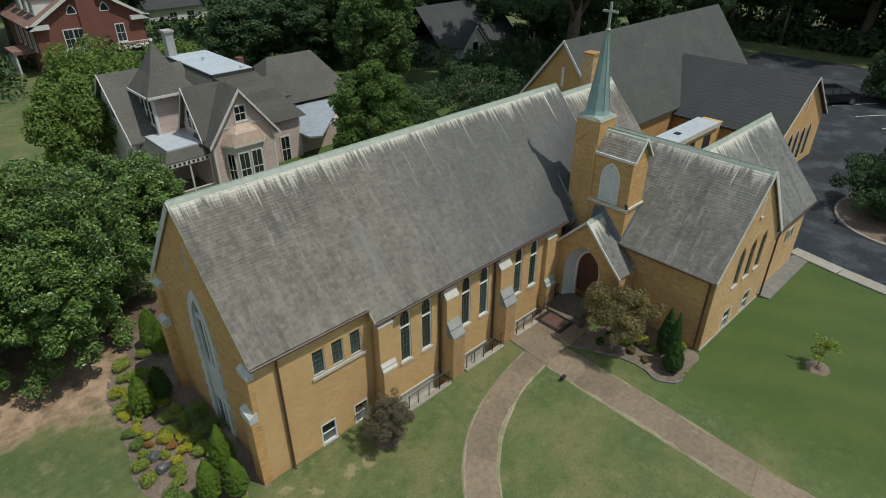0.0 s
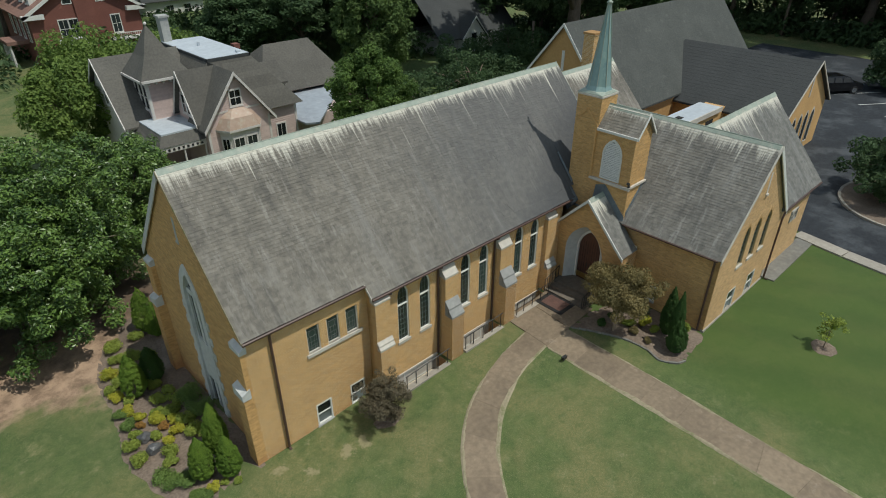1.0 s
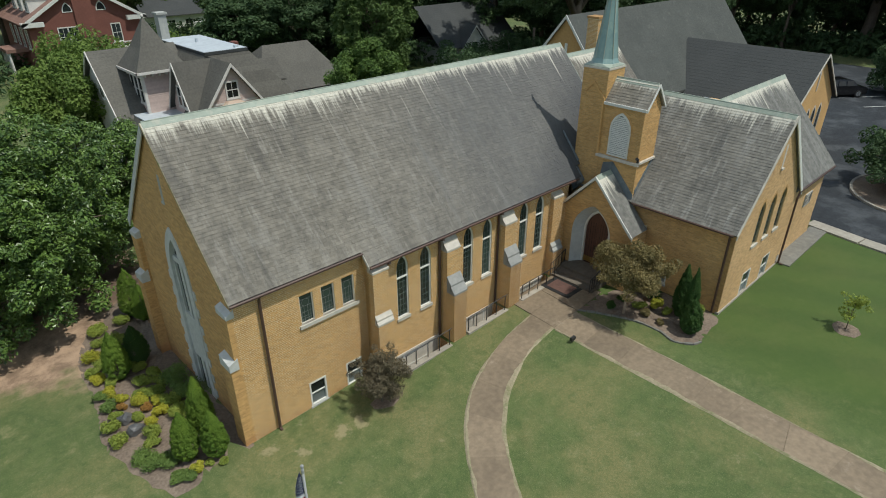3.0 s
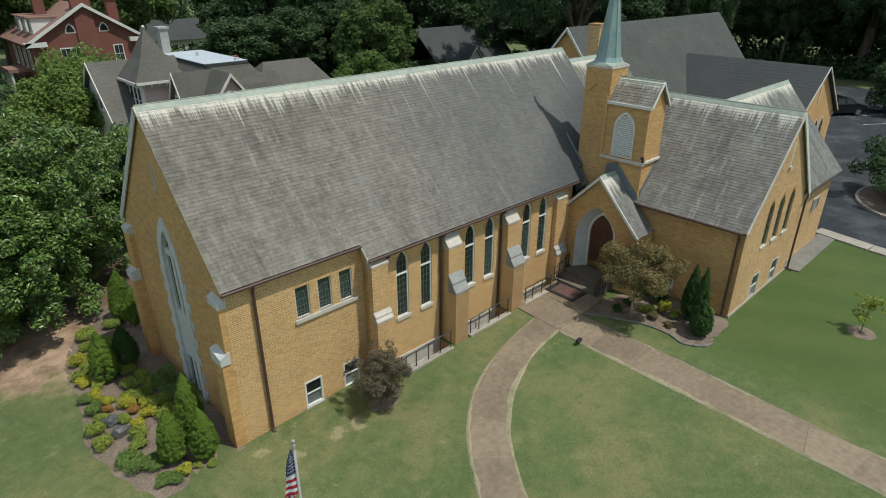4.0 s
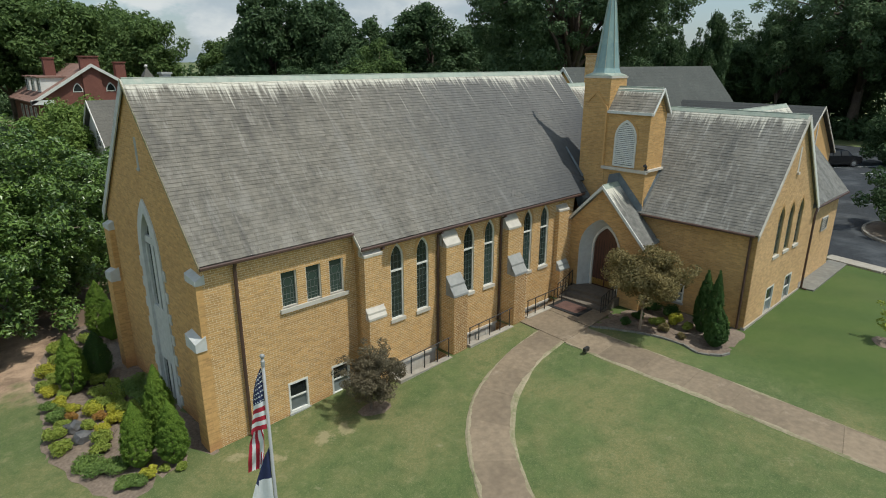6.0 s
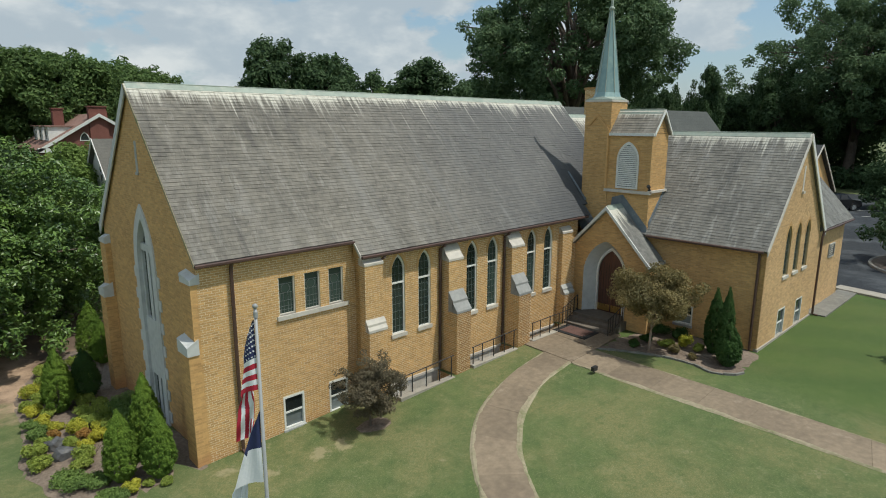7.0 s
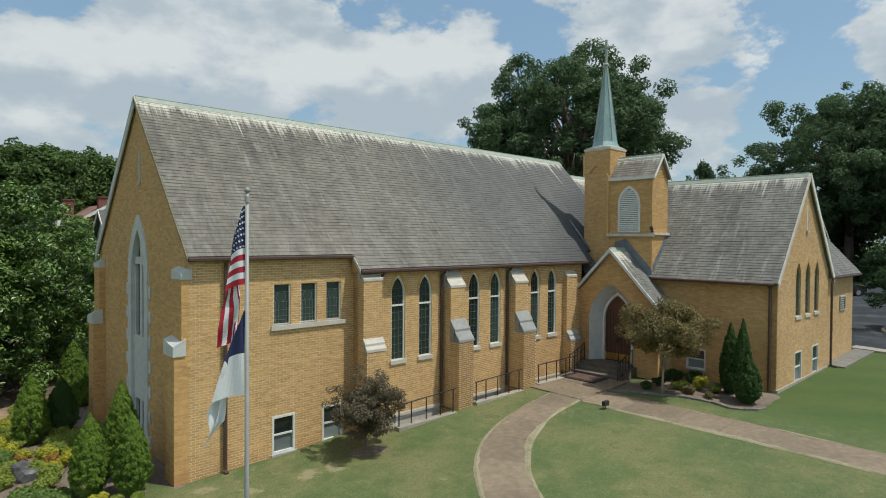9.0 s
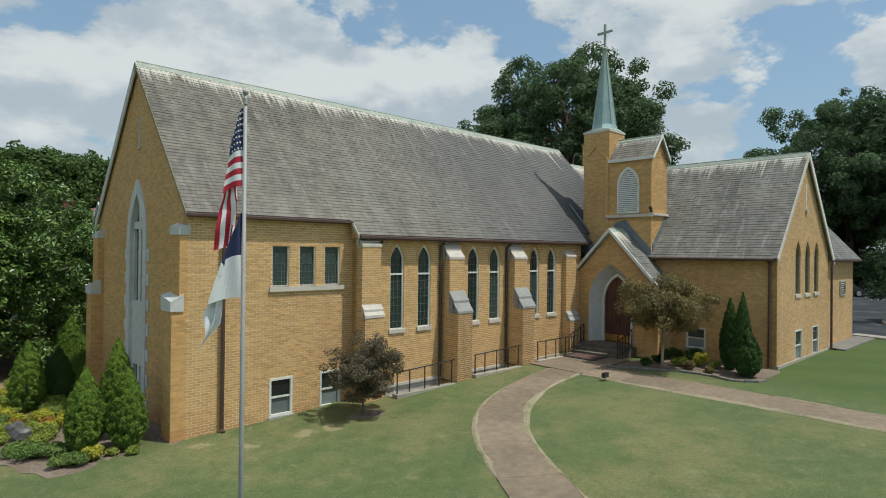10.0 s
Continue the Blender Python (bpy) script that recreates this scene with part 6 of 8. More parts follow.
for x0, y0, x1, y1, n in ((104, -45, 112, 45, 230), (-40, 122, 60, 130, 200), (60, 66, 108, 74, 130)):
    for _ in range(n):
        x, y = rng.uniform(x0, x1), rng.uniform(y0, y1)
        high.append((x, y, ground_z(x, y) + rng.uniform(0.6, 8.5), rng.uniform(1.8, 3.2)))
leaf_cloud("foliage", high, 46000, 0.9, "lf_wood", under, 79)

# ornamental trees on the lawn
tree("crape_myrtle", "small crape myrtle with bronze-green crown", (15.65, -4.92), (15.8, -4.95, 2.95), (1.85, 1.85, 0.95), 0.055, "lf_crape", 24000, 0.105, bark="bark_pale", seed=51, clump_n=95, clump_r=(0.22, 0.5), limb_n=22)
tree("lace_maple", "dark bronze-leaved young tree on the lawn", (4.62, -1.62), (4.66, -1.66, 1.50), (1.12, 1.12, 1.06), 0.04, "lf_maple", 21000, 0.066, seed=52, clump_n=170, clump_r=(0.10, 0.24), limb_n=40)
tree("sapling", "thin young tree in a mulch ring", (21.36, -12.13), (21.4, -12.1, 1.75), (0.55, 0.55, 0.75), 0.022, "lf_shrub", 700, 0.12, seed=53, clump_n=16, clump_r=(0.12, 0.25), limb_n=10)


def bed(points, label, lift=0.018, material="mulch", name="flower_bed"):
    """A mulched bed that lies on the ground."""
    line = smooth_line(points + [points[0]], 0.3)
    cx, cy = sum(p.x for p in line) / len(line), sum(p.y for p in line) / len(line)
    g = Geo()
    n = len(line)
    for k in range(6):
        t = 1 - k / 6
        if k == 0:
            line = [p + Vector((noise.noise(p * 2.3), noise.noise(p * 2.9 + Vector((7, 0, 0))), 0)) * 0.16 for p in line]
        g.v += [(cx + (p.x - cx) * t, cy + (p.y - cy) * t, ground_z(cx + (p.x - cx) * t, cy + (p.y - cy) * t) + (lift if k else 0.004) + 0.012 * math.sin(p.x * 9 + p.y * 7 + k)) for p in line]
    g.v.append((cx, cy, ground_z(cx, cy) + lift))
    for k in range(5):
        g.f += [(k * n + i, k * n + (i + 1) % n, (k + 1) * n + (i + 1) % n, (k + 1) * n + i) for i in range(n)]
    g.f += [(5 * n + i, 5 * n + (i + 1) % n, 6 * n) for i in range(n)]
    ob = part(name, g, material, None)
    return tagged(ob, label, "flower bed", kind="structure")


bed([(0.0, -0.15), (-0.5, 0.15), (-1.5, -0.15), (-2.5, -0.2), (-3.1, 1.4), (-3.5, 3.7), (-3.1, 6.2), (-2.9, 8.0), (-2.8, 9.6), (-1.6, 11.9), (0.3, 12.6), (0.3, 6), (0.3, 0.5)], "mulched flower bed along the west gable")
bed([(14.4, -3.4), (14.95, -4.4), (15.45, -5.6), (15.55, -6.75), (15.3, -7.45), (15.7, -8.15), (16.1, -8.3), (17.4, -8.1), (18.5, -7.8), (18.5, -5), (18.4, -3.8), (17.2, -3.7), (16.5, -3.4)], "mulched bed before the transept wall")
bed([(21.36 + 0.6 * math.cos(a), -12.13 + 0.6 * math.sin(a)) for a in (0, 0.8, 1.6, 2.4, 3.2, 4.0, 4.8, 5.6)], "small round mulch ring", name="mulch_ring")
bed([(4.7 + (0.62 + 0.12 * math.sin(3 * a)) * math.cos(a), -1.7 + 0.42 * math.sin(a)) for a in (0, 0.8, 1.6, 2.4, 3.2, 4.0, 4.8, 5.6)], "bare earth below the bronze-leaved tree", 0.012, name="mulch_ring")

# stone edging of the eastern bed
edging = thing("bed_edging", "low pale stone edging round the bed", "edging", kind="structure")
line = smooth_line([(14.4, -3.4), (14.95, -4.4), (15.45, -5.6), (15.55, -6.75), (15.3, -7.45), (15.7, -8.15), (16.1, -8.3)], 0.32)
for k, (a, b) in enumerate(zip(line, line[1:])):
    a, b = a.lerp(b, 0.03), b.lerp(a, 0.03)
    h = 0.045 + 0.012 * ((k * 5) % 3)
    part("edging_stone", Geo().bar((a.x, a.y, ground_z(a.x, a.y) + h / 2), (b.x, b.y, ground_z(b.x, b.y) + h / 2), 0.075 + 0.015 * (k % 2), h + 0.02), "pad", edging)

# evergreens
G1 = "arborvitae in the west bed"
cone_tree((-1.63, 0.95), 2.02, 0.88, "lf_cypress", 29949, 0.046, "conical bright green arborvitae in mulch", 61, group=G1)
cone_tree((-0.86, 0.38), 1.95, 0.88, "lf_cypress", 29949, 0.046, "conical bright green arborvitae by the wall corner", 62, group=G1)
cone_tree((-0.73, 1.66), 2.5, 0.92, "lf_cypress", 36605, 0.046, "tall conical arborvitae against the gable", 63, group=G1)
cone_tree((-1.82, 7.25), 2.22, 1.02, "lf_cypress", 33864, 0.046, "conical bright green arborvitae in mulch", 64, group=G1)
# the gable's shade on this one is put into a darker leaf colour
cone_tree((-0.92, 7.65), 1.85, 1.0, "lf_dark_cypress", 26622, 0.046, "shaded dark arborvitae near the gable", 66, group=G1)
cone_tree((0.2, 11.4), 2.45, 1.15, "lf_cypress", 29949, 0.046, "tall arborvitae behind the church corner", 67, group=G1)
cone_tree((0.42, 10.7), 1.75, 1.0, "lf_cypress", 23294, 0.046, "arborvitae behind the church corner", 68, group=G1)
cone_tree((17.22, -6.72), 2.55, 0.74, "lf_dark_cypress", 12000, 0.075, "slender dark green evergreen against the wall", 71, name="evergreen", taper=2.1)
cone_tree((16.75, -7.32), 2.8, 0.64, "lf_dark_cypress", 10500, 0.075, "narrow pointed dark evergreen", 73, name="evergreen", taper=2.1)
cone_tree((16.35, -7.62), 1.62, 0.92, "lf_dark_cypress", 11000, 0.075, "bushy dark evergreen at the bed's tip", 72, name="evergreen")

# small shrubs of the west bed
SHRUBS = ((-2.33, 9.14, "lf_yellow", 0.42), (-2.56, 7.6, "lf_yellow", 0.3), (-2.45, 6.36, "lf_yellow", 0.28), (-2.24, 5.73, "lf_yellow", 0.25), (-1.84, 5.0, "lf_yellow", 0.34), (-1.89, 3.49, "lf_yellow", 0.27),
          (-1.92, 2.91, "lf_shrub", 0.36), (-0.95, 4.11, "lf_shrub", 0.36), (-1.62, 5.3, "lf_shrub", 0.3), (-1.16, 5.0, "lf_shrub", 0.32), (-0.9, 6.34, "lf_shrub", 0.32), (-2.4, 5.2, "lf_orange", 0.2), (-1.76, 4.46, "lf_orange", 0.22),
          (-3.06, 4.33, "lf_shrub", 0.3), (-3.05, 3.39, "lf_shrub", 0.3), (-1.53, 11.05, "lf_shrub", 0.4), (-1.07, 9.73, "lf_shrub", 0.38), (-2.79, 5.53, "lf_juniper", 0.3), (-2.8, 6.4, "lf_juniper", 0.26),
          (-1.45, 3.85, "lf_yellow", 0.3), (-0.95, 3.3, "lf_shrub", 0.4), (-0.43, 11.0, "lf_shrub", 0.34), (-0.6, 9.3, "lf_shrub", 0.34), (-0.5, 2.7, "lf_shrub", 0.42), (-0.35, 4.3, "lf_juniper", 0.5), (-0.25, 5.2, "lf_juniper", 0.5),
          (-1.62, 0.18, "lf_yellow", 0.24), (-1.2, 0.15, "lf_shrub", 0.14), (-0.85, -0.08, "lf_shrub", 0.13), (-1.35, 2.2, "lf_shrub", 0.32), (-2.1, 4.2, "lf_shrub", 0.22), (-2.05, 8.4, "lf_shrub", 0.34), (-1.5, 8.1, "lf_yellow", 0.28), (-1.1, 7.2, "lf_shrub", 0.3), (-2.2, 7.0, "lf_shrub", 0.26),
          (-1.35, 6.1, "lf_shrub", 0.3), (-2.75, 4.85, "lf_shrub", 0.24), (-1.3, 4.5, "lf_yellow", 0.26), (-2.3, 2.5, "lf_shrub", 0.28), (-1.7, 10.0, "lf_shrub", 0.34), (-2.6, 8.3, "lf_shrub", 0.26), (-0.8, 5.6, "lf_shrub", 0.34))
WORDS = {"lf_yellow": "low golden-yellow shrub in mulch", "lf_shrub": "low yellow-green shrub in mulch", "lf_orange": "small orange-leaved shrub in mulch", "lf_juniper": "spreading blue-green juniper near the gable"}
for k, (x, y, leaf, r) in enumerate(SHRUBS):
    shrub((x, y), r * (1.05 if leaf in ("lf_yellow", "lf_orange") else 1.2), r * 1.35, leaf, int(1100 + 2600 * r), 0.075, WORDS[leaf], 100 + k, group="low shrubs in the west bed")
for k, (x, y, r, h) in enumerate(((-2.72, 2.1, 0.48, 0.34), (-2.3, 1.35, 0.5, 0.34), (-2.62, 1.55, 0.4, 0.3), (-2.25, 0.30, 0.34, 0.26), (-1.88, 0.18, 0.32, 0.26))):
    shrub((x, y), r, h, "lf_juniper", 2200, 0.07, "low spreading green juniper", 140 + k, name="juniper", group="junipers in the west bed")
# shrubs of the eastern bed
for k, (x, y, r, h, leaf) in enumerate(((17.0, -5.65, 0.34, 0.55, "lf_yellow"), (17.6, -5.3, 0.4, 0.6, "lf_dark_cypress"), (16.5, -5.2, 0.3, 0.4, "lf_shrub"), (16.1, -5.75, 0.28, 0.35, "lf_crape"), (16.9, -6.3, 0.26, 0.35, "lf_shrub"),
                                      (15.6, -4.3, 0.26, 0.3, "lf_dark_cypress"), (16.4, -4.4, 0.3, 0.35, "lf_dark_cypress"), (17.9, -7.3, 0.25, 0.6, "lf_shrub"), (16.0, -6.5, 0.2, 0.25, "lf_crape"), (17.6, -4.4, 0.4, 0.5, "lf_dark_cypress"))):
    shrub((x, y), r, h, leaf, 1600, 0.075, "small garden shrub before the transept wall", 160 + k, group="shrubs in the eastern bed")


def boulder(c, size, seed, label):
    """A rough dark boulder."""
    bm = bmesh.new()
    bmesh.ops.create_icosphere(bm, subdivisions=2, radius=1.0)
    for v in bm.verts:
        n1 = noise.noise(v.co * 1.4 + Vector((seed, 0, 0)))
        n2 = noise.noise(v.co * 4 + Vector((0, seed, 0)))
        v.co *= 1 + 0.45 * n1 + 0.12 * n2
        v.co = Vector((v.co.x * size[0], v.co.y * size[1], v.co.z * size[2]))
    me = bpy.data.meshes.new("boulder")
    bm.to_mesh(me)
    bm.free()
    me.materials.append(M["rock"])
    ob = new("boulder", me)
    ob.location = (c[0], c[1], ground_z(c[0], c[1]) + size[2] * 0.55)
    return tagged(ob, label, "boulder")


boulder((-2.5, 4.42), (0.30, 0.23, 0.22), 3, "dark grey boulder in the mulch")
boulder((-2.47, 3.6), (0.32, 0.24, 0.22), 9, "dark grey boulder with a pale face")

# ---- rails, lamps and flags ----


def handrail(points, posts, label, height=0.92, low_rail=False, name="handrail"):
    """A black iron rail: (x, y, z) foot points of the run, posts at fractions of it."""
    a = Vector(points[0])
    t = thing(name, label, "railing", at=tuple(a))
    rel = [Vector(p) - a for p in points]
    up = Vector((0, 0, height))
    part("rail", Geo().tube([p + up for p in rel], 0.021, 6), "iron", t)
    if low_rail:
        part("rail", Geo().tube([p + Vector((0, 0, 0.12)) for p in rel], 0.014, 6), "iron", t)
    for f in posts:
        k = f * (len(rel) - 1)
        i = min(len(rel) - 2, int(k))
        p = rel[i].lerp(rel[i + 1], k - i)
        part("post", Geo().bar(p - Vector((0, 0, 0.05)), p + up, 0.03), "iron", t)
    return t


for a, b in WELLS:
    za, zb = ground_z(a, -1.1) + 0.05, ground_z(b, -1.1) + 0.05
    handrail([(a, -1.08, za), (b + 0.05, -1.08, zb)], (0.02, 0.22, 0.47, 0.72, 0.95), "slim black iron rail beside a window well", 0.72)
for y in (-0.72, -2.98):
    handrail([(15.85, y, 0.60), (16.3, y, 0.72), (16.95, y, 0.98)], (0, 0.2, 0.4, 0.6, 0.8, 1.0), "black iron handrail beside the entrance steps", 0.74, True)
mat_z = ground_z(15.5, -1.7) + 0.04
mat = thing("door_mat", "dark entrance mat with a faded red middle", "mat", at=(15.42, -1.75, mat_z))
part("border", Geo().box(-0.62, 0.62, -0.80, -0.58, 0, 0.018).box(-0.62, 0.62, 0.58, 0.80, 0, 0.018).box(-0.62, -0.42, -0.58, 0.58, 0, 0.018).box(0.42, 0.62, -0.58, 0.58, 0, 0.018), "tyre", mat, "black rubber border")
part("carpet", Geo().box(-0.42, 0.42, -0.58, 0.58, 0, 0.024), "mat", mat, "faded red carpet")


def flood_lamp(x, y):
    z = ground_z(x, y)
    t = thing("flood_lamp", "small black garden spotlight on a stake", "lamp", at=(x, y, z))
    part("stake", Geo().tube([(0, 0, -0.1), (0, 0, 0.14)], 0.014, 6), "iron", t)
    part("head", Geo().box(-0.13, 0.13, -0.06, 0.06, 0.12, 0.27), "iron", t)
    part("lens", Geo().box(-0.11, 0.11, 0.06, 0.068, 0.14, 0.25), "glass", t)


flood_lamp(12.3, -4.6)

PX0, PY0 = -1.83, -7.88
pole_z = ground_z(PX0, PY0)
pole = thing("flagpole", "silver aluminium flagpole with ball finial", "flagpole", at=(PX0, PY0, pole_z))
part("shaft", Geo().tube([(0, 0, -0.1), (0, 0, 2.5), (0, 0, 6.78 - pole_z)], [0.034, 0.031, 0.022], 12), "alum", pole, smooth=True)
part("base_collar", Geo().tube([(0, 0, -0.02), (0, 0, 0.05), (0, 0, 0.1)], [0.13, 0.12, 0.06], 12), "alum", pole)
part("ball", Geo().ball((0, 0, 6.80 - pole_z), 0.038, 12), "alum", pole, smooth=True)
part("truck", Geo().tube([(0, 0, 6.64 - pole_z), (0, 0, 6.72 - pole_z)], 0.032, 8), "alum", pole)
part("cleat", Geo().box(-0.09, -0.05, -0.02, 0.02, 1.15, 1.3), "alum", pole)


def limp_flag(name, label, top_z, hoist, strip, drop, tail, paint, cols, rows_n, seed, pleat=0.0):
    """A flag hanging limp from the pole: a strip beside the hoist shows flat, the fly folds behind it and falls.
    strip: (top, foot) widths of that strip; drop: (top, foot) fall of the fly's end; tail: (top, foot) how far it leans out."""
    away = Vector((-0.80, 0.60, 0)).normalized()
    side = Vector((0.60, 0.80, 0))
    t = thing(name, label, "flag", at=(PX0, PY0, top_z))
    turn = 0.24
    grid = []
    for j in range(rows_n + 1):
        b = j / rows_n
        wide = strip[0] + (strip[1] - strip[0]) * b ** 0.8
        row = []
        for i in range(cols + 1):
            a = i / cols
            if a <= turn:
                u = a / turn
                x, z, d = 0.03 + wide * u, -hoist * b - 0.10 * u * u, 0.018 * math.sin(6 * u + 3 * b + seed)
            else:
                u = (a - turn) / (1 - turn)
                fall = drop[0] + (drop[1] - drop[0]) * b
                lean = tail[0] + (tail[1] - tail[0]) * b
                x = 0.03 + wide * (1 - 0.35 * math.sin(math.pi * min(1, 1.3 * u)) * (1 - b)) + lean * u + 0.035 * math.sin(9 * u + 4 * b + seed)
                if pleat:
                    # the upper half doubles back behind the lower one
                    k = min(1.0, 2.2 * u)
                    shown = pleat * (b - 0.68) / 0.32 if b > 0.68 else pleat * 0.6 * u * (0.68 - b) / 0.68
                    x += (0.06 + shown + 0.10 * u - x) * k
                z = -hoist * b - 0.10 - fall * u
                d = 0.05 * math.sin(math.pi * min(1, 3 * u) / 2) + 0.035 * math.sin(8 * u - 7 * b + seed) + (0.16 if pleat else 0.05) * (1 - b)
            row.append(away * x + side * d + Vector((0, 0, z)))
        grid.append(row)
    parts_geo = {}
    for j in range(rows_n):
        for i in range(cols):
            key = paint((i + 0.5) / cols, (j + 0.5) / rows_n)
            g = parts_geo.setdefault(key, Geo())
            ring = [grid[j][i], grid[j][i + 1], grid[j + 1][i + 1], grid[j + 1][i]]
            g.add(ring + [p + side * 0.004 for p in ring], [(0, 1, 2, 3), (7, 6, 5, 4)])
    for (kind, material), g in parts_geo.items():
        part(kind, g, material, t, smooth=True)
    return t, grid


def stripes(a, b):
    if a < 0.4 and b < 7 / 13:
        return ("canton", "blue_cloth")
    return ("red_stripe", "red_cloth") if int(b * 13) % 2 == 0 else ("white_stripe", "white_cloth")


us_flag, grid = limp_flag("national_flag", "limp striped flag with starred blue canton", 6.60, 1.02, (0.05, 0.26), (1.50, 0.74), (0.03, 0.09), stripes, 40, 39, 0.4, 0.24)
for j in range(2, 21, 3):
    for i in range(1 + (j // 3) % 2, 16, 2):
        p = grid[j][i]
        n = (grid[j][i + 1] - p).cross(grid[j + 1][i] - p).normalized()
        u = (grid[j][i + 1] - p).normalized()
        w = n.cross(u)
        for s in (1, -1):
            ring = [p + n * 0.006 * s + (u * math.cos(q) + w * math.sin(q)) * (0.020 if k % 2 == 0 else 0.008) for k, q in enumerate([math.pi * m / 5 for m in range(10)])]
            part("star", Geo().add(ring, [tuple(range(10))]), "white_cloth", us_flag)


def banner(a, b):
    return ("canton", "blue_cloth") if a < 0.42 and b < 0.5 else ("field", "white_cloth")


limp_flag("white_flag", "limp white flag with dark blue canton", 5.24, 1.10, (0.03, 0.42), (1.36, 0.72), (0.28, 0.11), banner, 34, 20, 2.1)

# ---- road, car park and kerbs ----
g = Geo()
edge_w = [(32.2, -5.0), (31.9, -7.4), (31.35, -10.2), (31.0, -13), (30.8, -24), (30.8, -60)]
g.v = []
xs = [None, 34, 38, 44, 52, 62, 85]
ys = [16, 9, 2, -5, -7.4, -10.2, -13, -18, -24, -40, -60]
for y in ys:
    w = float(np.interp(-y, [-q[1] for q in edge_w], [q[0] for q in edge_w])) if y <= -5 else 32.3
    for x in [w] + xs[1:]:
        g.v.append((x, y, ground_z(x, y) + 0.02))
n = len(xs)
g.f = [(j * n + i, j * n + i + 1, (j + 1) * n + i + 1, (j + 1) * n + i) for j in range(len(ys) - 1) for i in range(n - 1)]
road = part("road", g, "asphalt", None)
tagged(road, "dark grey asphalt car park", "road", kind="structure")
kerb = thing("kerb", "pale concrete kerb along the lawn", "kerb", kind="structure")
for (x0, y0), (x1, y1) in zip(edge_w[1:], edge_w[2:]):
    k = max(1, int(math.hypot(x1 - x0, y1 - y0) / 2.2))
    for i in range(k):
        a = Vector((x0 + (x1 - x0) * (i + 0.01) / k, y0 + (y1 - y0) * (i + 0.01) / k, 0))
        b = Vector((x0 + (x1 - x0) * (i + 0.99) / k, y0 + (y1 - y0) * (i + 0.99) / k, 0))
        a.z, b.z = ground_z(a.x, a.y) + 0.03, ground_z(b.x, b.y) + 0.03
        part("kerb_stone", Geo().bar(a - Vector((0.45, 0, 0)), b - Vector((0.45, 0, 0)), 0.9, 0.14), "kerb", kerb)
pad = part("concrete_pad", Geo().box(25.2, 30.9, -8.5, -7.6, 0.4, 0.72), "pad", None)
tagged(pad, "stained concrete pad beside the wing wall", "pavement", kind="structure")
island = part("traffic_island", Geo().add([(40.6 + 4.4 * math.cos(6.283 * i / 28), -11.2 + 4.0 * math.sin(6.283 * i / 28), 0.78) for i in range(28)] + [(40.6, -11.2, 0.9)], [(i, (i + 1) % 28, 28) for i in range(28)]), "mulch", None)
tagged(island, "mulched island with concrete kerb", "traffic island", kind="structure")
for i in range(28):
    a, b = 6.283 * (i + 0.02) / 28, 6.283 * (i + 0.98) / 28
    part("kerb_stone", Geo().bar((40.6 + 4.45 * math.cos(a), -11.2 + 4.05 * math.sin(a), 0.72), (40.6 + 4.45 * math.cos(b), -11.2 + 4.05 * math.sin(b), 0.72), 0.16, 0.2), "kerb", island)
for k in range(5):
    ln = part("parking_line", Geo().box(-2.6, 2.6, -0.05, 0.05, 0, 0.006), "white", None)
    ln.matrix_basis = Matrix.Translation((64.9 - 2.2 * k + 2.4, -0.6 - 2.8 * k, ground_z(66, -2) + 0.024)) @ Matrix.Rotation(-0.62, 4, "Z")
    tagged(ln, "white painted parking line", "road marking", "parking lines", "structure")


def car(at, turn):
    """A black SUV seen from its side."""
    t = thing("suv", "black sport utility vehicle parked on asphalt", "car", at=at)
    t.rotation_euler = (0, 0, turn)
    prof = [(-2.35, 0.45), (-2.4, 0.95), (-2.3, 1.15), (-2.05, 1.68), (-1.6, 1.8), (0.3, 1.8), (0.75, 1.68), (1.25, 1.18), (2.15, 1.05), (2.4, 0.85), (2.4, 0.45), (2.0, 0.32), (-2.0, 0.32)]
    body = Geo()
    n = len(prof)
    rows = []
    for y, inset in ((-0.93, 0.0), (-0.95, 0.03), (0.95, 0.03), (0.93, 0.0)):
        for x, z in prof:
            top = max(0.0, z - 1.1) * 0.28
            body.v.append((x, y - math.copysign(top, y), z))
    for k in range(3):
        body.f += [(k * n + i, k * n + (i + 1) % n, (k + 1) * n + (i + 1) % n, (k + 1) * n + i) for i in range(n)]
    body.f += [tuple(range(n)), tuple(range(3 * n, 4 * n))[::-1]]
    part("body", body, "car", t)
    for s in (-1, 1):
        for x0, x1 in ((-1.9, -0.95), (-0.88, -0.05), (0.02, 0.85)):
            part("side_window", Geo().add([(x0, s * 0.955, 1.2), (x1, s * 0.955, 1.2), (x1 - 0.12, s * 0.80, 1.66), (x0 + 0.08, s * 0.80, 1.66)], [(0, 1, 2, 3)]), "plaque", t)
        for x in (-1.45, 1.5):
            w = part("wheel", Geo().tube([(x, s * 0.72, 0.38), (x, s * 0.97, 0.38)], 0.38, 20), "tyre", t)
            part("rim", Geo().tube([(x, s * 0.96, 0.38), (x, s * 0.985, 0.38)], 0.25, 16), "chrome", w)
    part("windscreen", Geo().add([(0.78, -0.7, 1.66), (0.78, 0.7, 1.66), (1.24, 0.82, 1.2), (1.24, -0.82, 1.2)], [(0, 1, 2, 3)]), "glass", t)
    part("tail_lamp", Geo().box(-2.42, -2.36, -0.9, -0.7, 0.9, 1.2), "red_cloth", t)
    part("head_lamp", Geo().box(2.3, 2.41, -0.88, -0.55, 0.8, 0.95), "glass", t)


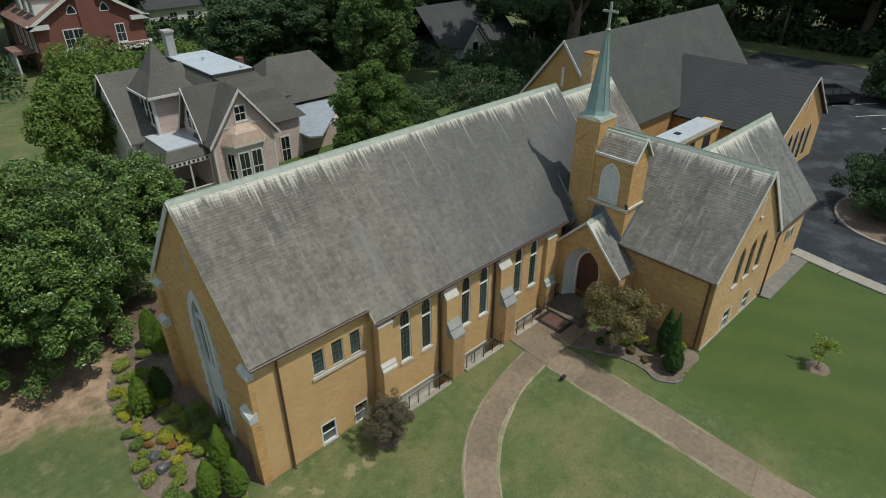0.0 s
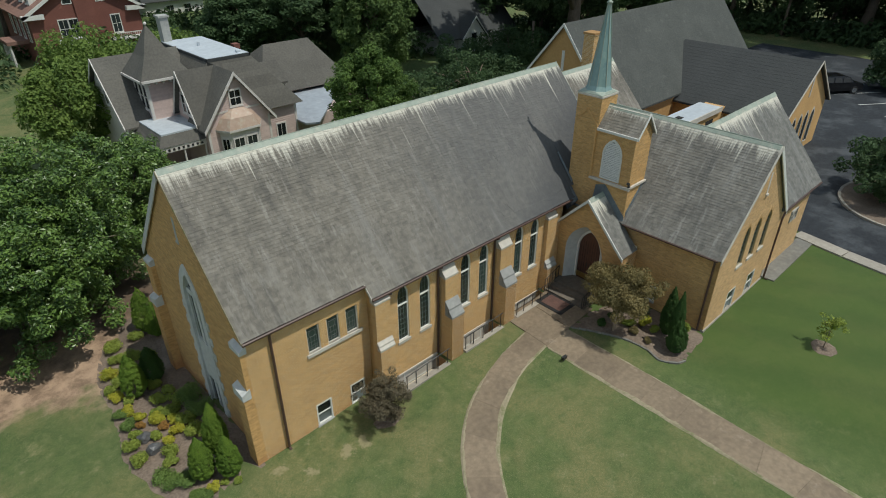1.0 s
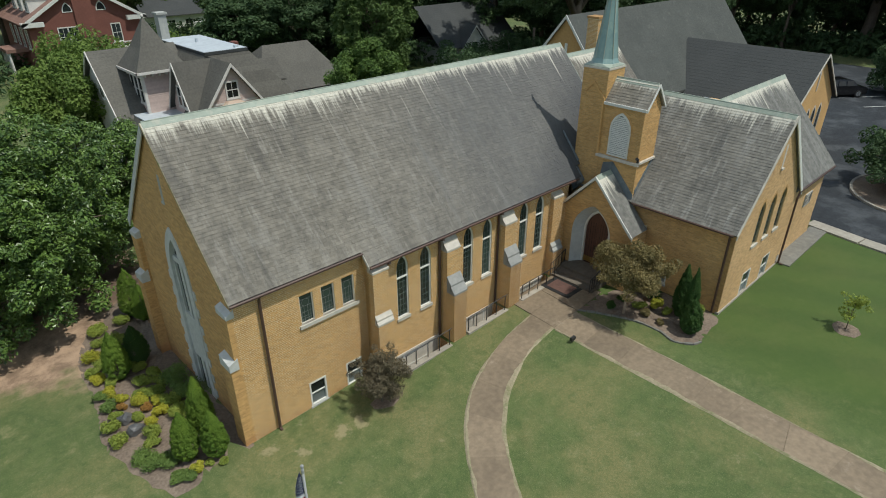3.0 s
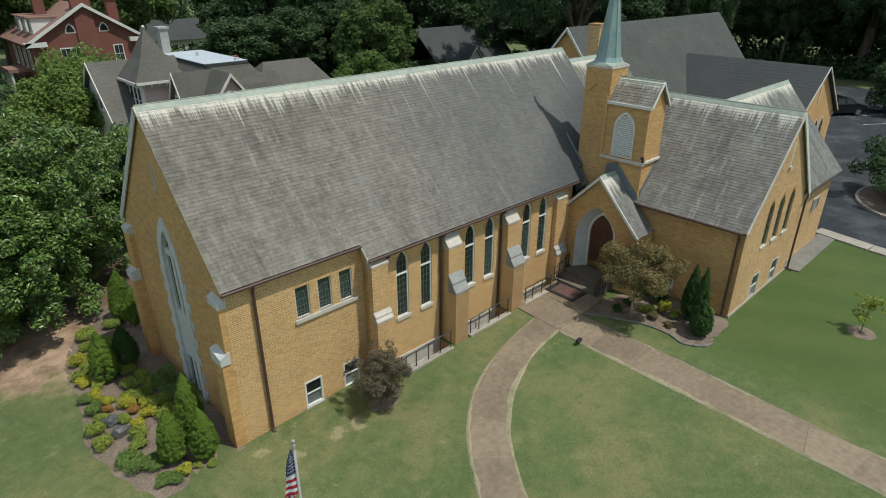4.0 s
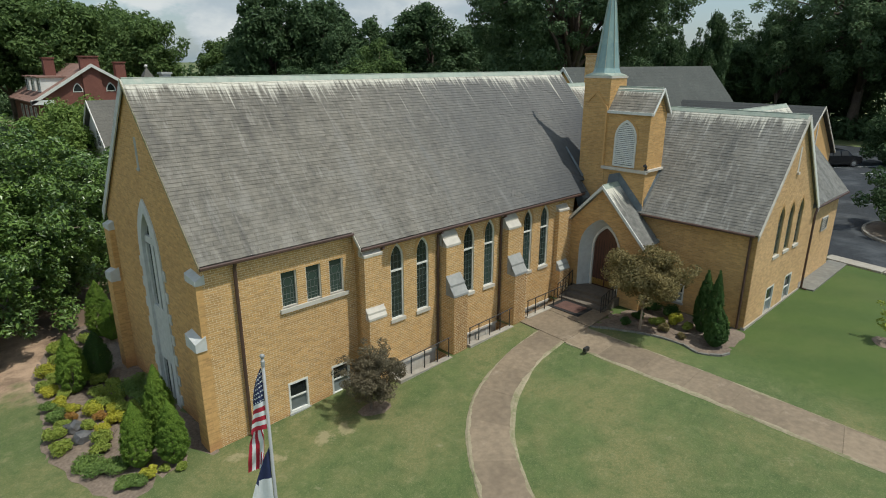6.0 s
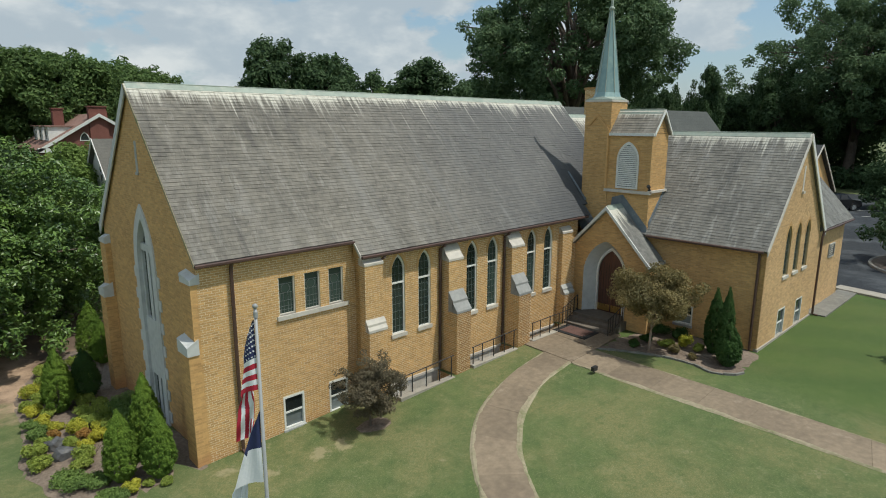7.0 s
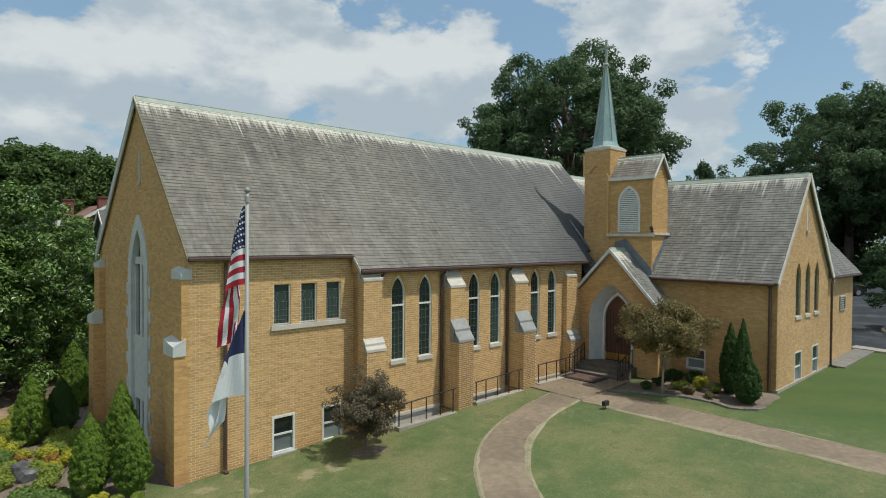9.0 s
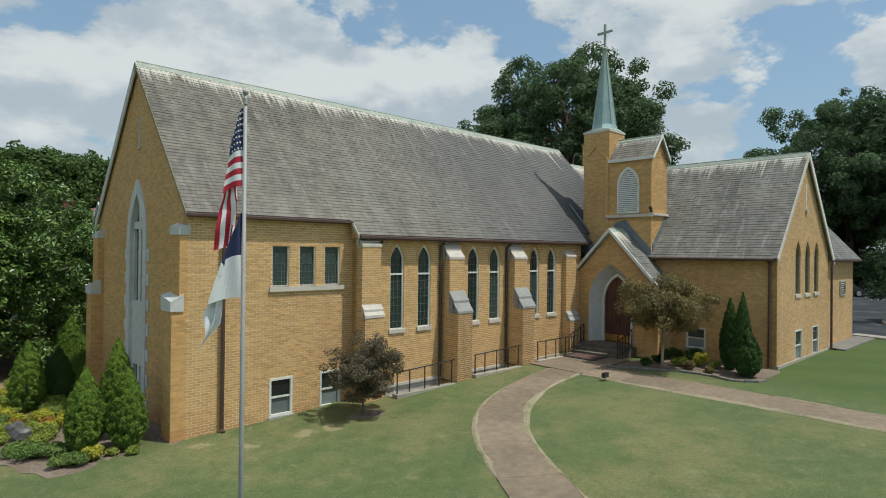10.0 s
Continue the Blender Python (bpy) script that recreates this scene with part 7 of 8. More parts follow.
car((66.1, 1.3, ground_z(66, 1) + 0.02), -0.66)
up_pole = thing("utility_pole", "weathered wooden utility pole", "utility pole", at=(50.5, 28.6, 0.4))
part("shaft", Geo().tube([(0, 0, -0.3), (0, 0, 5.6)], [0.17, 0.14], 8), "pole_wood", up_pole)

# ---- the hall behind the church ----
hall = thing("parish_hall", "large buff brick hall with dark grey shingle roofs", "building", at=(31, 10.36, 0.5))


def at_home(owner):
    """Geometry below is in world metres; this shifts a part under its thing."""
    return Matrix.Translation(owner.location).inverted()


def wpart(name, geo, material, parent, owner, label="", smooth=False):
    """A part given in world metres under a thing that stands at its own place."""
    ob = part(name, geo, material, parent, label, smooth)
    if parent == owner:
        ob.matrix_parent_inverse = at_home(owner)
    return ob


def pitched(owner, axis, r0, r1, c, half, ridge_z, rise, material, label="", th=0.14, sides=(-1, 1)):
    """Two roof slopes along an axis from r0 to r1, ridge at c, with courses of shingle."""
    obs = []
    for s in sides:
        rows = max(4, int(half * math.sqrt(1 + rise * rise) / 0.3))
        line = []
        for k in range(rows):
            d0, d1 = half * k / rows, half * (k + 1) / rows
            line += [(d0, ridge_z - rise * d0), (d1, ridge_z - rise * d1 + 0.007)]
        line += [(half, ridge_z - rise * half - th), (0, ridge_z - th)]
        ring = [(r0, c + s * d, z) if axis == "x" else (c + s * d, r0, z) for d, z in line]
        k = len(ring)
        g = Geo()
        push = Vector((r1 - r0, 0, 0) if axis == "x" else (0, r1 - r0, 0))
        g.v = ring + [tuple(Vector(p) + push) for p in ring]
        g.f = [(i, (i + 1) % k, k + (i + 1) % k, k + i) for i in range(k)]
        low = k - 1
        for i in range(0, k - 3):
            g.f += [(low, i, i + 1), (k + low, k + i + 1, k + i)]
        g.f += [(low, k - 3, k - 2), (k + low, k + k - 2, k + k - 3)]
        obs.append(wpart("roof", g, material, owner, owner, label))
    return obs


def gable_trim(owner, axis, at, c, half, ridge_z, rise, out, width=0.25, material="white"):
    for s in (-1, 1):
        if axis == "x":
            a, b = Vector((at, c, ridge_z + 0.03)), Vector((at, c + s * half, ridge_z + 0.03 - rise * half))
            push = (out, 0, 0)
        else:
            a, b = Vector((c, at, ridge_z + 0.03)), Vector((c + s * half, at, ridge_z + 0.03 - rise * half))
            push = (0, out, 0)
        d = Vector((0, 0, -width))
        wpart("barge_board", Geo().prism([a, b, b + d, a + d], push), material, owner, owner)


wpart("wall", Geo().box(31, 54.5, 5.9, 14.8, -0.3, 5.0).prism([(31, 5.9, 5.0), (31, 14.8, 5.0), (31, 10.36, 10.3)], (0.4, 0, 0)), "brick", hall, hall, "buff brick gable wall")
pitched(hall, "x", 30.8, 54.7, 10.36, 4.75, 10.46, 1.22, "shingle_grey", "dark grey shingle roof")
gable_trim(hall, "x", 30.8, 10.36, 4.75, 10.46, 1.22, -0.05)
wpart("vent_slit", Geo().box(30.97, 31.05, 10.2, 10.42, 7.2, 8.6), "white", hall, hall, "white slit in the gable")
wpart("wall", Geo().box(40.5, 49.2, -2.3, 6, -0.3, 4.4).prism([(40.5, -2.3, 4.4), (49.2, -2.3, 4.4), (44.75, -2.3, 7.65)], (0, 0.4, 0)), "brick", hall, hall, "buff brick wing wall")
pitched(hall, "y", -2.55, 8.05, 44.75, 4.7, 7.83, 0.78, "shingle_dark", "dark shingle wing roof")
gable_trim(hall, "y", -2.55, 44.75, 4.7, 7.83, 0.78, -0.06, 0.14, "stone")
south_w = Plane((0, -2.3, 0), (1, 0, 0), (0, -1, 0))
for a in (42.6, 43.9, 45.2, 46.5):
    w = wpart("window", ring_frame(south_w, arch(a, a + 0.8, 1.2, 3.2, 4.0), arch(a + 0.07, a + 0.73, 1.27, 3.2, 3.88), -0.1, 0.03), "stone", hall, hall, "tall lancet window of the hall wing")
    part("pane", slab(south_w, arch(a + 0.06, a + 0.74, 1.26, 3.2, 3.9), -0.06, 0.005), "glass", w)
wpart("vent_slit", slab(south_w, rect(44.6, 44.8, 5.2, 6.6), 0.0, 0.04), "stone", hall, hall)
wpart("link_wall", Geo().box(32.5, 40.6, 1.9, 3.4, -0.3, 4.45), "brick", hall, hall, "low link with a flat white roof")
wpart("flat_roof", Geo().box(32.4, 39.5, 1.8, 3.5, 4.45, 4.62), "membrane", hall, hall, "flat white roof of the link")
wpart("fascia", Geo().box(32.35, 39.55, 1.72, 1.8, 4.30, 4.66), "stone", hall, hall)
wpart("opening", Geo().box(37.5, 38.7, 1.885, 1.95, 1.2, 3.9), "dark_in", hall, hall, "dark doorway of the link")
wpart("opening", Geo().box(35.4, 36.2, 1.885, 1.95, 2.2, 3.9), "dark_in", hall, hall)
wpart("hatch", Geo().box(34.6, 35.05, 2.5, 2.9, 4.62, 4.68), "dark_in", hall, hall, "small dark roof hatch")

# ---- houses beyond ----


def sash_at(owner, plane, u0, u1, z0, z1, trim="cream", grid=1):
    """A house window with casing, panes and bars."""
    w = wpart("window", ring_frame(plane, rect(u0 - 0.1, u1 + 0.1, z0 - 0.1, z1 + 0.12), rect(u0, u1, z0, z1), 0.0, 0.08), trim, owner, owner, "sash window in pale casing")
    part("pane", slab(plane, rect(u0, u1, z0, z1), 0.034, 0.045), "glass", w)
    part("sash_bar", Geo().bar(plane.at(u0, (z0 + z1) / 2, 0.05), plane.at(u1, (z0 + z1) / 2, 0.05), 0.05), trim, w)
    for k in range(grid):
        u = u0 + (u1 - u0) * (k + 1) / (grid + 1)
        part("muntin", Geo().bar(plane.at(u, z0, 0.05), plane.at(u, z1, 0.05), 0.03), trim, w)
    part("sill", slab(plane, rect(u0 - 0.14, u1 + 0.14, z0 - 0.16, z0 - 0.08), 0.0, 0.12), trim, w)


def clapboards(owner, plane, ring, material="pink", pitch=0.15):
    """Lapped boards over a wall outline."""
    g = Geo()
    z, top = min(q[1] for q in ring), max(q[1] for q in ring)
    while z < top - 0.02:
        for a, b in spans_at(ring, z + pitch / 2):
            g.add([plane.at(a, z, 0.03), plane.at(b, z, 0.03), plane.at(b, z + pitch, 0.004), plane.at(a, z + pitch, 0.004), plane.at(a, z, 0.0), plane.at(b, z, 0.0)], [(0, 1, 2, 3), (4, 5, 1, 0)])
        z += pitch
    return tagged(wpart("siding", g, material, owner, owner, "pink clapboard siding"), kind="stuff")


pink = thing("pink_house", "pink clapboard Victorian house with turret and porch", "house", at=(12.5, 28, -0.4))
# main block, hipped to a flat white deck
wpart("wall", Geo().box(10.3, 18.4, 26.6, 38.0, -0.6, 4.2), "pink", pink, pink, "pink clapboard wall")
deck = [(12.7, 28.3, 7.85), (15.9, 28.3, 7.85), (15.9, 36.4, 7.85), (12.7, 36.4, 7.85)]
eave = [(10.1, 26.2, 4.0), (18.9, 26.2, 4.0), (18.9, 38.4, 4.0), (10.1, 38.4, 4.0)]
g = Geo()
for k in range(10):
    t0, t1 = k / 10, (k + 1) / 10
    for i in range(4):
        j = (i + 1) % 4
        a, b, c, d = (Vector(eave[i]).lerp(Vector(deck[i]), t0), Vector(eave[j]).lerp(Vector(deck[j]), t0), Vector(eave[j]).lerp(Vector(deck[j]), t1), Vector(eave[i]).lerp(Vector(deck[i]), t1))
        up = Vector((0, 0, 0.008))
        g.add([a + up, b + up, c, d, a - up, b - up], [(0, 1, 2, 3), (4, 5, 1, 0)])
tagged(wpart("shingles", g, "shingle", pink, pink, "grey-brown hipped shingle roof"), kind="stuff")
wpart("roof_deck", Geo().box(12.65, 15.95, 28.25, 36.5, 7.8, 7.92), "membrane", pink, pink, "flat white roof deck")
wpart("deck_rim", Geo().box(12.58, 16.02, 28.17, 28.25, 7.70, 7.90).box(15.95, 16.03, 28.17, 36.5, 7.70, 7.90).box(12.57, 12.65, 28.17, 36.5, 7.70, 7.90), "shingle_dark", pink, pink)
wpart("vent", Geo().tube([(14.2, 33.0, 7.9), (14.2, 33.0, 8.2)], 0.12, 8), "membrane", pink, pink)
wpart("vent", Geo().box(15.2, 15.5, 28.6, 28.9, 7.92, 8.08), "membrane", pink, pink)
chim = wpart("chimney", Geo().box(12.75, 13.4, 36.1, 36.9, 7.3, 9.75), "stone_grey", pink, pink, "grey chimney")
part("cap", Geo().box(12.65, 13.5, 36.0, 37.0, 9.75, 9.9), "stone_grey", chim)
wpart("chimney", Geo().box(17.1, 17.6, 33, 33.6, 5, 7.6), "red_brick", pink, pink, "small brick chimney")
# front gable with bay window
front = Plane((0, 24.5, 0), (1, 0, 0), (0, -1, 0))
fring = [(10.2, -0.5), (15.0, -0.5), (15.0, 4.35), (12.6, 7.55), (10.2, 4.35)]
wpart("wall", Geo().prism([front.at(u, z) for u, z in fring], (0, 2.6, 0)), "pink", pink, pink)
clapboards(pink, front, fring)
pitched(pink, "y", 24.15, 30.5, 12.6, 2.75, 7.75, 1.33, "shingle", sides=(1,))
pitched(pink, "y", 24.15, 27.1, 12.6, 2.75, 7.75, 1.33, "shingle", sides=(-1,))
# small west-facing gable over the porch
pitched(pink, "x", 9.8, 13.2, 27.1, 1.95, 7.72, 1.72, "shingle")
gable_trim(pink, "x", 9.8, 27.1, 1.95, 7.72, 1.72, -0.06, 0.24, "cream")
side_gable = Plane((10.15, 0, 0), (0, 1, 0), (-1, 0, 0))
sring = [(25.45, 4.1), (28.75, 4.1), (28.75, 4.75), (27.1, 7.5), (25.45, 4.75)]
wpart("wall", slab(side_gable, sring, -1.5, 0.0), "pink", pink, pink)
clapboards(pink, side_gable, sring)
sash_at(pink, side_gable, 26.55, 27.05, 4.75, 6.0, grid=0)
sash_at(pink, side_gable, 27.25, 27.75, 4.75, 6.0, grid=0)
gable_trim(pink, "y", 24.15, 12.6, 2.75, 7.75, 1.33, -0.06, 0.26, "cream")
wpart("belt_board", slab(front, rect(10.9, 14.3, 5.05, 5.17), 0.0, 0.06), "cream", pink, pink)
sash_at(pink, front, 12.2, 12.95, 5.45, 6.45)
for u in (10.25, 14.9):
    wpart("corner_board", slab(front, rect(u - 0.08, u + 0.08, -0.5, 4.3), 0.0, 0.05), "cream", pink, pink)
bay = [(11.0, 24.5), (11.5, 23.75), (13.5, 23.75), (14.0, 24.5)]
wpart("bay_wall", Geo().prism([(x, y, -0.5) for x, y in bay], (0, 0, 4.5)), "cream", pink, pink, "cream bay window under a rusty tin roof")
g = Geo()
cx, cy = 12.5, 24.5
lowr, topr = [(x + (x - cx) * 0.18, y - 0.25 if y < 24.4 else y, 4.0) for x, y in bay], [(cx + (x - cx) * 0.35, cy - (cy - y) * 0.2, 5.25) for x, y in bay]
midr = [(cx + (a[0] - cx) * 0.72, cy - (cy - a[1]) * 0.75, 4.75) for a in lowr]
g.v = lowr + midr + topr
g.f = [(k * 4 + i, k * 4 + i + 1, k * 4 + 5 + i, k * 4 + 4 + i) for k in range(2) for i in range(3)] + [(8, 9, 10, 11)]
wpart("bay_roof", g, "rust", pink, pink, "rusty pale tin bay roof")
wpart("bay_cornice", Geo().prism([(x, y, 3.85) for x, y, _ in lowr], (0, 0, 0.16)), "cream", pink, pink)
for (x0, y0), (x1, y1) in zip(bay, bay[1:]):
    d = Vector((x1 - x0, y1 - y0, 0))
    pl = Plane((x0, y0, 0), d.normalized(), Vector((d.y, -d.x, 0)).normalized())
    m = d.length
    if m > 1.5:
        sash_at(pink, pl, 0.16, 0.86, 0.9, 3.3)
        sash_at(pink, pl, 1.14, 1.84, 0.9, 3.3)
    else:
        sash_at(pink, pl, 0.2, m - 0.2, 0.9, 3.3)
# right-hand wall and low annex
right = Plane((0, 26.6, 0), (1, 0, 0), (0, -1, 0))
clapboards(pink, right, rect(15.0, 18.4, -0.5, 3.9))
sash_at(pink, right, 16.55, 17.25, 0.5, 2.55)
wpart("corner_board", slab(right, rect(18.25, 18.42, -0.5, 3.9), 0.0, 0.05), "cream", pink, pink)
wpart("wall", Geo().box(18.4, 25.6, 27.0, 33.0, -0.6, 2.4), "pink", pink, pink)
wpart("flat_roof", Geo().add([(18.3, 25.2, 2.45), (19.2, 24.6, 2.45), (26.6, 32.2, 2.45), (26.6, 34, 2.45), (18.3, 34, 2.45), (18.3, 25.2, 2.6), (19.2, 24.6, 2.6), (26.6, 32.2, 2.6), (26.6, 34, 2.6), (18.3, 34, 2.6)], [(5, 6, 7, 8, 9), (0, 1, 6, 5), (1, 2, 7, 6), (2, 3, 8, 7), (4, 0, 5, 9)]), "membrane_grey", pink, pink, "flat grey-white annex roof")
g = Geo().add([(18.9, 33.0, 2.9), (28.2, 32.6, 2.9), (28.2, 42, 2.9), (18.9, 42, 2.9), (21.5, 36.6, 6.4), (26.2, 36.6, 6.4)], [(0, 1, 5, 4), (1, 2, 5), (2, 3, 4, 5), (3, 0, 4)])
wpart("roof", g, "shingle", pink, pink, "brown hipped roof of the rear wing")
wpart("wall", Geo().box(19.3, 27.8, 33.6, 41.6, -0.6, 2.95), "pink", pink, pink)
# small east gable beside the deck
pitched(pink, "x", 15.2, 18.75, 29.4, 1.45, 6.75, 1.0, "shingle")
wpart("wall", Geo().prism([(18.4, 28.1, 4.6), (18.4, 30.7, 4.6), (18.4, 30.7, 5.3), (18.4, 29.4, 6.55), (18.4, 28.1, 5.3)], (0.15, 0, 0)), "cream", pink, pink, "cream gable end")
# west gable of the main roof
pitched(pink, "x", 6.3, 12.5, 33.2, 4.0, 8.1, 1.05, "shingle")
gable_trim(pink, "x", 6.3, 33.2, 4.0, 8.1, 1.05, -0.06, 0.2, "cream")
wpart("wall", Geo().prism([(6.6, 29.5, -0.5), (6.6, 36.9, -0.5), (6.6, 36.9, 4.2), (6.6, 33.2, 7.8), (6.6, 29.5, 4.2)], (2.2, 0, 0)), "cream", pink, pink)
westp = Plane((6.6, 0, 0), (0, 1, 0), (-1, 0, 0))
sash_at(pink, westp, 32.2, 32.9, 5.0, 6.4)
sash_at(pink, westp, 30.6, 31.3, 0.6, 2.9)
# turret
wpart("wall", Geo().box(8.35, 11.05, 29.0, 31.8, -0.5, 7.1), "pink", pink, pink, "pink turret wall")
tur_s = Plane((0, 29.0, 0), (1, 0, 0), (0, -1, 0))
tur_w = Plane((8.35, 0, 0), (0, 1, 0), (-1, 0, 0))
clapboards(pink, tur_s, rect(8.35, 11.05, 4.2, 7.0))
for a in (29.2, 29.95, 30.7):
    sash_at(pink, tur_w, a, a + 0.55, 4.9, 6.6, grid=0)
for x, y in ((8.35, 29.0), (11.0, 29.0), (8.35, 31.8)):
    wpart("corner_board", Geo().box(x - 0.1, x + 0.1, y - 0.1, y + 0.1, 4.0, 7.0), "cream", pink, pink)
g = Geo().add([(7.9, 28.45, 7.05), (11.5, 28.45, 7.05), (11.5, 32.35, 7.05), (7.9, 32.35, 7.05), (8.78, 29.38, 8.45), (10.62, 29.38, 8.45), (10.62, 31.42, 8.45), (8.78, 31.42, 8.45), (9.7, 30.4, 10.4)],
              [(0, 1, 5, 4), (1, 2, 6, 5), (2, 3, 7, 6), (3, 0, 4, 7), (4, 5, 8), (5, 6, 8), (6, 7, 8), (7, 4, 8), (3, 2, 1, 0)])
wpart("turret_roof", g, "shingle", pink, pink, "flared pyramid turret roof")
wpart("finial", Geo().ball((9.7, 30.4, 10.44), 0.12, 8), "cream", pink, pink)
wpart("cornice", Geo().box(7.82, 11.55, 28.37, 28.45, 6.93, 7.1), "cream", pink, pink)
wpart("cornice", Geo().box(7.82, 7.9, 28.37, 32.4, 6.93, 7.1), "cream", pink, pink)
for k in range(4):
    wpart("bracket", Geo().box(8.4 + 0.5 * k, 8.5 + 0.5 * k, 28.55, 29.0, 6.73, 6.93), "cream", pink, pink)
# porch
g = Geo().add([(6.95, 24.95, 3.45), (10.2, 24.95, 3.45), (10.2, 25.55, 4.15), (7.42, 25.55, 4.15), (7.42, 32.4, 4.15), (6.8, 32.4, 3.45)], [(0, 1, 2, 3), (0, 3, 4, 5)])
wpart("porch_roof", g, "shingle", pink, pink, "shingled porch roof")
wpart("flat_roof", Geo().box(7.4, 10.2, 25.5, 32.3, 4.08, 4.2), "membrane", pink, pink, "flat white porch roof")
wpart("porch_floor", Geo().box(6.8, 10.2, 24.7, 31.5, -0.5, 0.3), "pole_wood", pink, pink)
wpart("porch_beam", Geo().box(7.0, 10.2, 25.0, 25.12, 3.05, 3.42).box(6.92, 7.04, 25.0, 32.3, 3.05, 3.42), "cream", pink, pink)
for k in range(9):
    wpart("fretwork", Geo().box(7.15 + 0.33 * k, 7.3 + 0.33 * k, 24.97, 25.0, 3.14, 3.3), "dark_in", pink, pink)
for x, y in ((7.05, 25.1), (8.6, 25.1), (10.1, 25.1), (7.0, 27.4), (7.0, 29.7), (7.0, 32.0)):
    p = wpart("porch_post", Geo().tube([(x, y, 0.3), (x, y, 1.2), (x, y, 2.0), (x, y, 3.1)], [0.08, 0.06, 0.08, 0.06], 8), "cream", pink, pink)
wpart("porch_rail", Geo().bar((7.05, 25.1, 1.15), (10.1, 25.1, 1.15), 0.08).bar((7.05, 25.1, 0.5), (10.1, 25.1, 0.5), 0.06).bar((7.05, 25.1, 1.15), (7.0, 32.0, 1.15), 0.08), "cream", pink, pink)
for k in range(26):
    wpart("baluster", Geo().bar((7.15 + 0.116 * k, 25.1, 0.5), (7.15 + 0.116 * k, 25.1, 1.12), 0.035), "cream", pink, pink)

red = thing("red_house", "red brick house with tiled roof and white trim", "house", at=(16, 74, -0.4))
RX0, RX1, RY0, RY1 = 10.0, 22.4, 70.0, 84.0
wpart("wall", Geo().box(RX0, RX1, RY0, RY1, -0.6, 6.2).prism([(RX0, RY0, 6.2), (RX1, RY0, 6.2), (16.2, RY0, 10.0)], (0, 0.4, 0)), "red_brick", red, red, "red brick wall")
pitched(red, "y", RY0 - 0.5, RY1, 16.2, 6.9, 10.3, 0.62, "red_tile", "terracotta tile roof")
gable_trim(red, "y", RY0 - 0.5, 16.2, 6.9, 10.3, 0.62, -0.1, 0.4)
rf = Plane((0, RY0, 0), (1, 0, 0), (0, -1, 0))
rw = Plane((RX0, 0, 0), (0, 1, 0), (-1, 0, 0))
for x in (RX0 - 0.7, RX1 - 1.6):
    wpart("cornice_return", Geo().box(x, x + 2.3, RY0 - 0.6, RY0 + 0.1, 5.7, 6.2), "white", red, red, "white boxed cornice")
for a in (13.0, 14.1, 18.9):
    sash_at(red, rf, a, a + 0.95, 3.3, 5.3, "white")
for a in (12.9, 18.6):
    sash_at(red, rf, a, a + 1.1, 0.4, 2.2, "white")
for u in (13.9, 17.6):
    w = wpart("window", ring_frame(rf, arch(u, u + 1.1, 7.0, 7.1, 8.1), arch(u + 0.1, u + 1.0, 7.08, 7.12, 7.95), 0.0, 0.05), "white", red, red, "small arched attic window")
    part("pane", slab(rf, arch(u + 0.08, u + 1.02, 7.06, 7.12, 7.98), 0.005, 0.02), "glass", w)
wpart("wall", Geo().box(15.1, 17.2, RY0 - 0.25, RY0, 0, 10.6), "red_brick", red, red, "brick chimney breast")
for x, y, z in ((15.2, RY0, 11.1), (12.5, RY0 + 6, 10.9), (19.6, RY0 + 2, 10.4)):
    wpart("chimney", Geo().box(x, x + (2.0 if z > 11.0 else 1.2), y, y + 0.9, 8, z).box(x - 0.1, x + (2.1 if z > 11.0 else 1.3), y - 0.1, y + 1.0, z, z + 0.15), "red_brick", red, red, "red brick chimney")
for a in (71.2, 73.8, 76.4, 79.0):
    sash_at(red, rw, a, a + 0.9, 3.2, 5.2, "white")
for k in range(3):
    y = 71.5 + 3.2 * k
    wpart("dormer", Geo().box(10.9, 14.5, y, y + 1.9, 6.6, 8.7), "white", red, red, "white dormer")
    wpart("dormer_roof", Geo().box(10.6, 14.6, y - 0.2, y + 2.1, 8.7, 8.85), "red_tile", red, red)
    dp = Plane((10.9, 0, 0), (0, 1, 0), (-1, 0, 0))
    sash_at(red, dp, y + 0.5, y + 1.4, 7.2, 8.4, "white")
balc = wpart("balcony", Geo().box(12.2, 15.4, RY0 - 1.4, RY0, 2.5, 2.7), "white", red, red, "white balustraded balcony")
part("balustrade", Geo().bar((12.2, RY0 - 1.35, 3.3), (15.4, RY0 - 1.35, 3.3), 0.1).bar((12.2, RY0 - 1.35, 2.75), (15.4, RY0 - 1.35, 2.75), 0.08), "white", balc)
for k in range(14):
    part("baluster", Geo().bar((12.25 + 0.24 * k, RY0 - 1.35, 2.7), (12.25 + 0.24 * k, RY0 - 1.35, 3.3), 0.06), "white", balc)
balc = wpart("balcony", Geo().box(18.2, 22.5, RY0 - 1.4, RY0, 2.5, 2.7), "white", red, red, "white balustraded balcony")
part("balustrade", Geo().bar((18.2, RY0 - 1.35, 3.3), (22.5, RY0 - 1.35, 3.3), 0.1), "white", balc)
for k in range(18):
    part("baluster", Geo().bar((18.25 + 0.24 * k, RY0 - 1.35, 2.7), (18.25 + 0.24 * k, RY0 - 1.35, 3.3), 0.06), "white", balc)
wpart("porch_roof", Geo().box(7.6, 10, 73, 77, 2.7, 3.1), "red_tile", red, red)
for y in (73.3, 74.4, 75.6, 76.7):
    wpart("column", Geo().tube([(7.9, y, -0.4), (7.9, y, 2.7)], [0.16, 0.13], 10), "white", red, red)

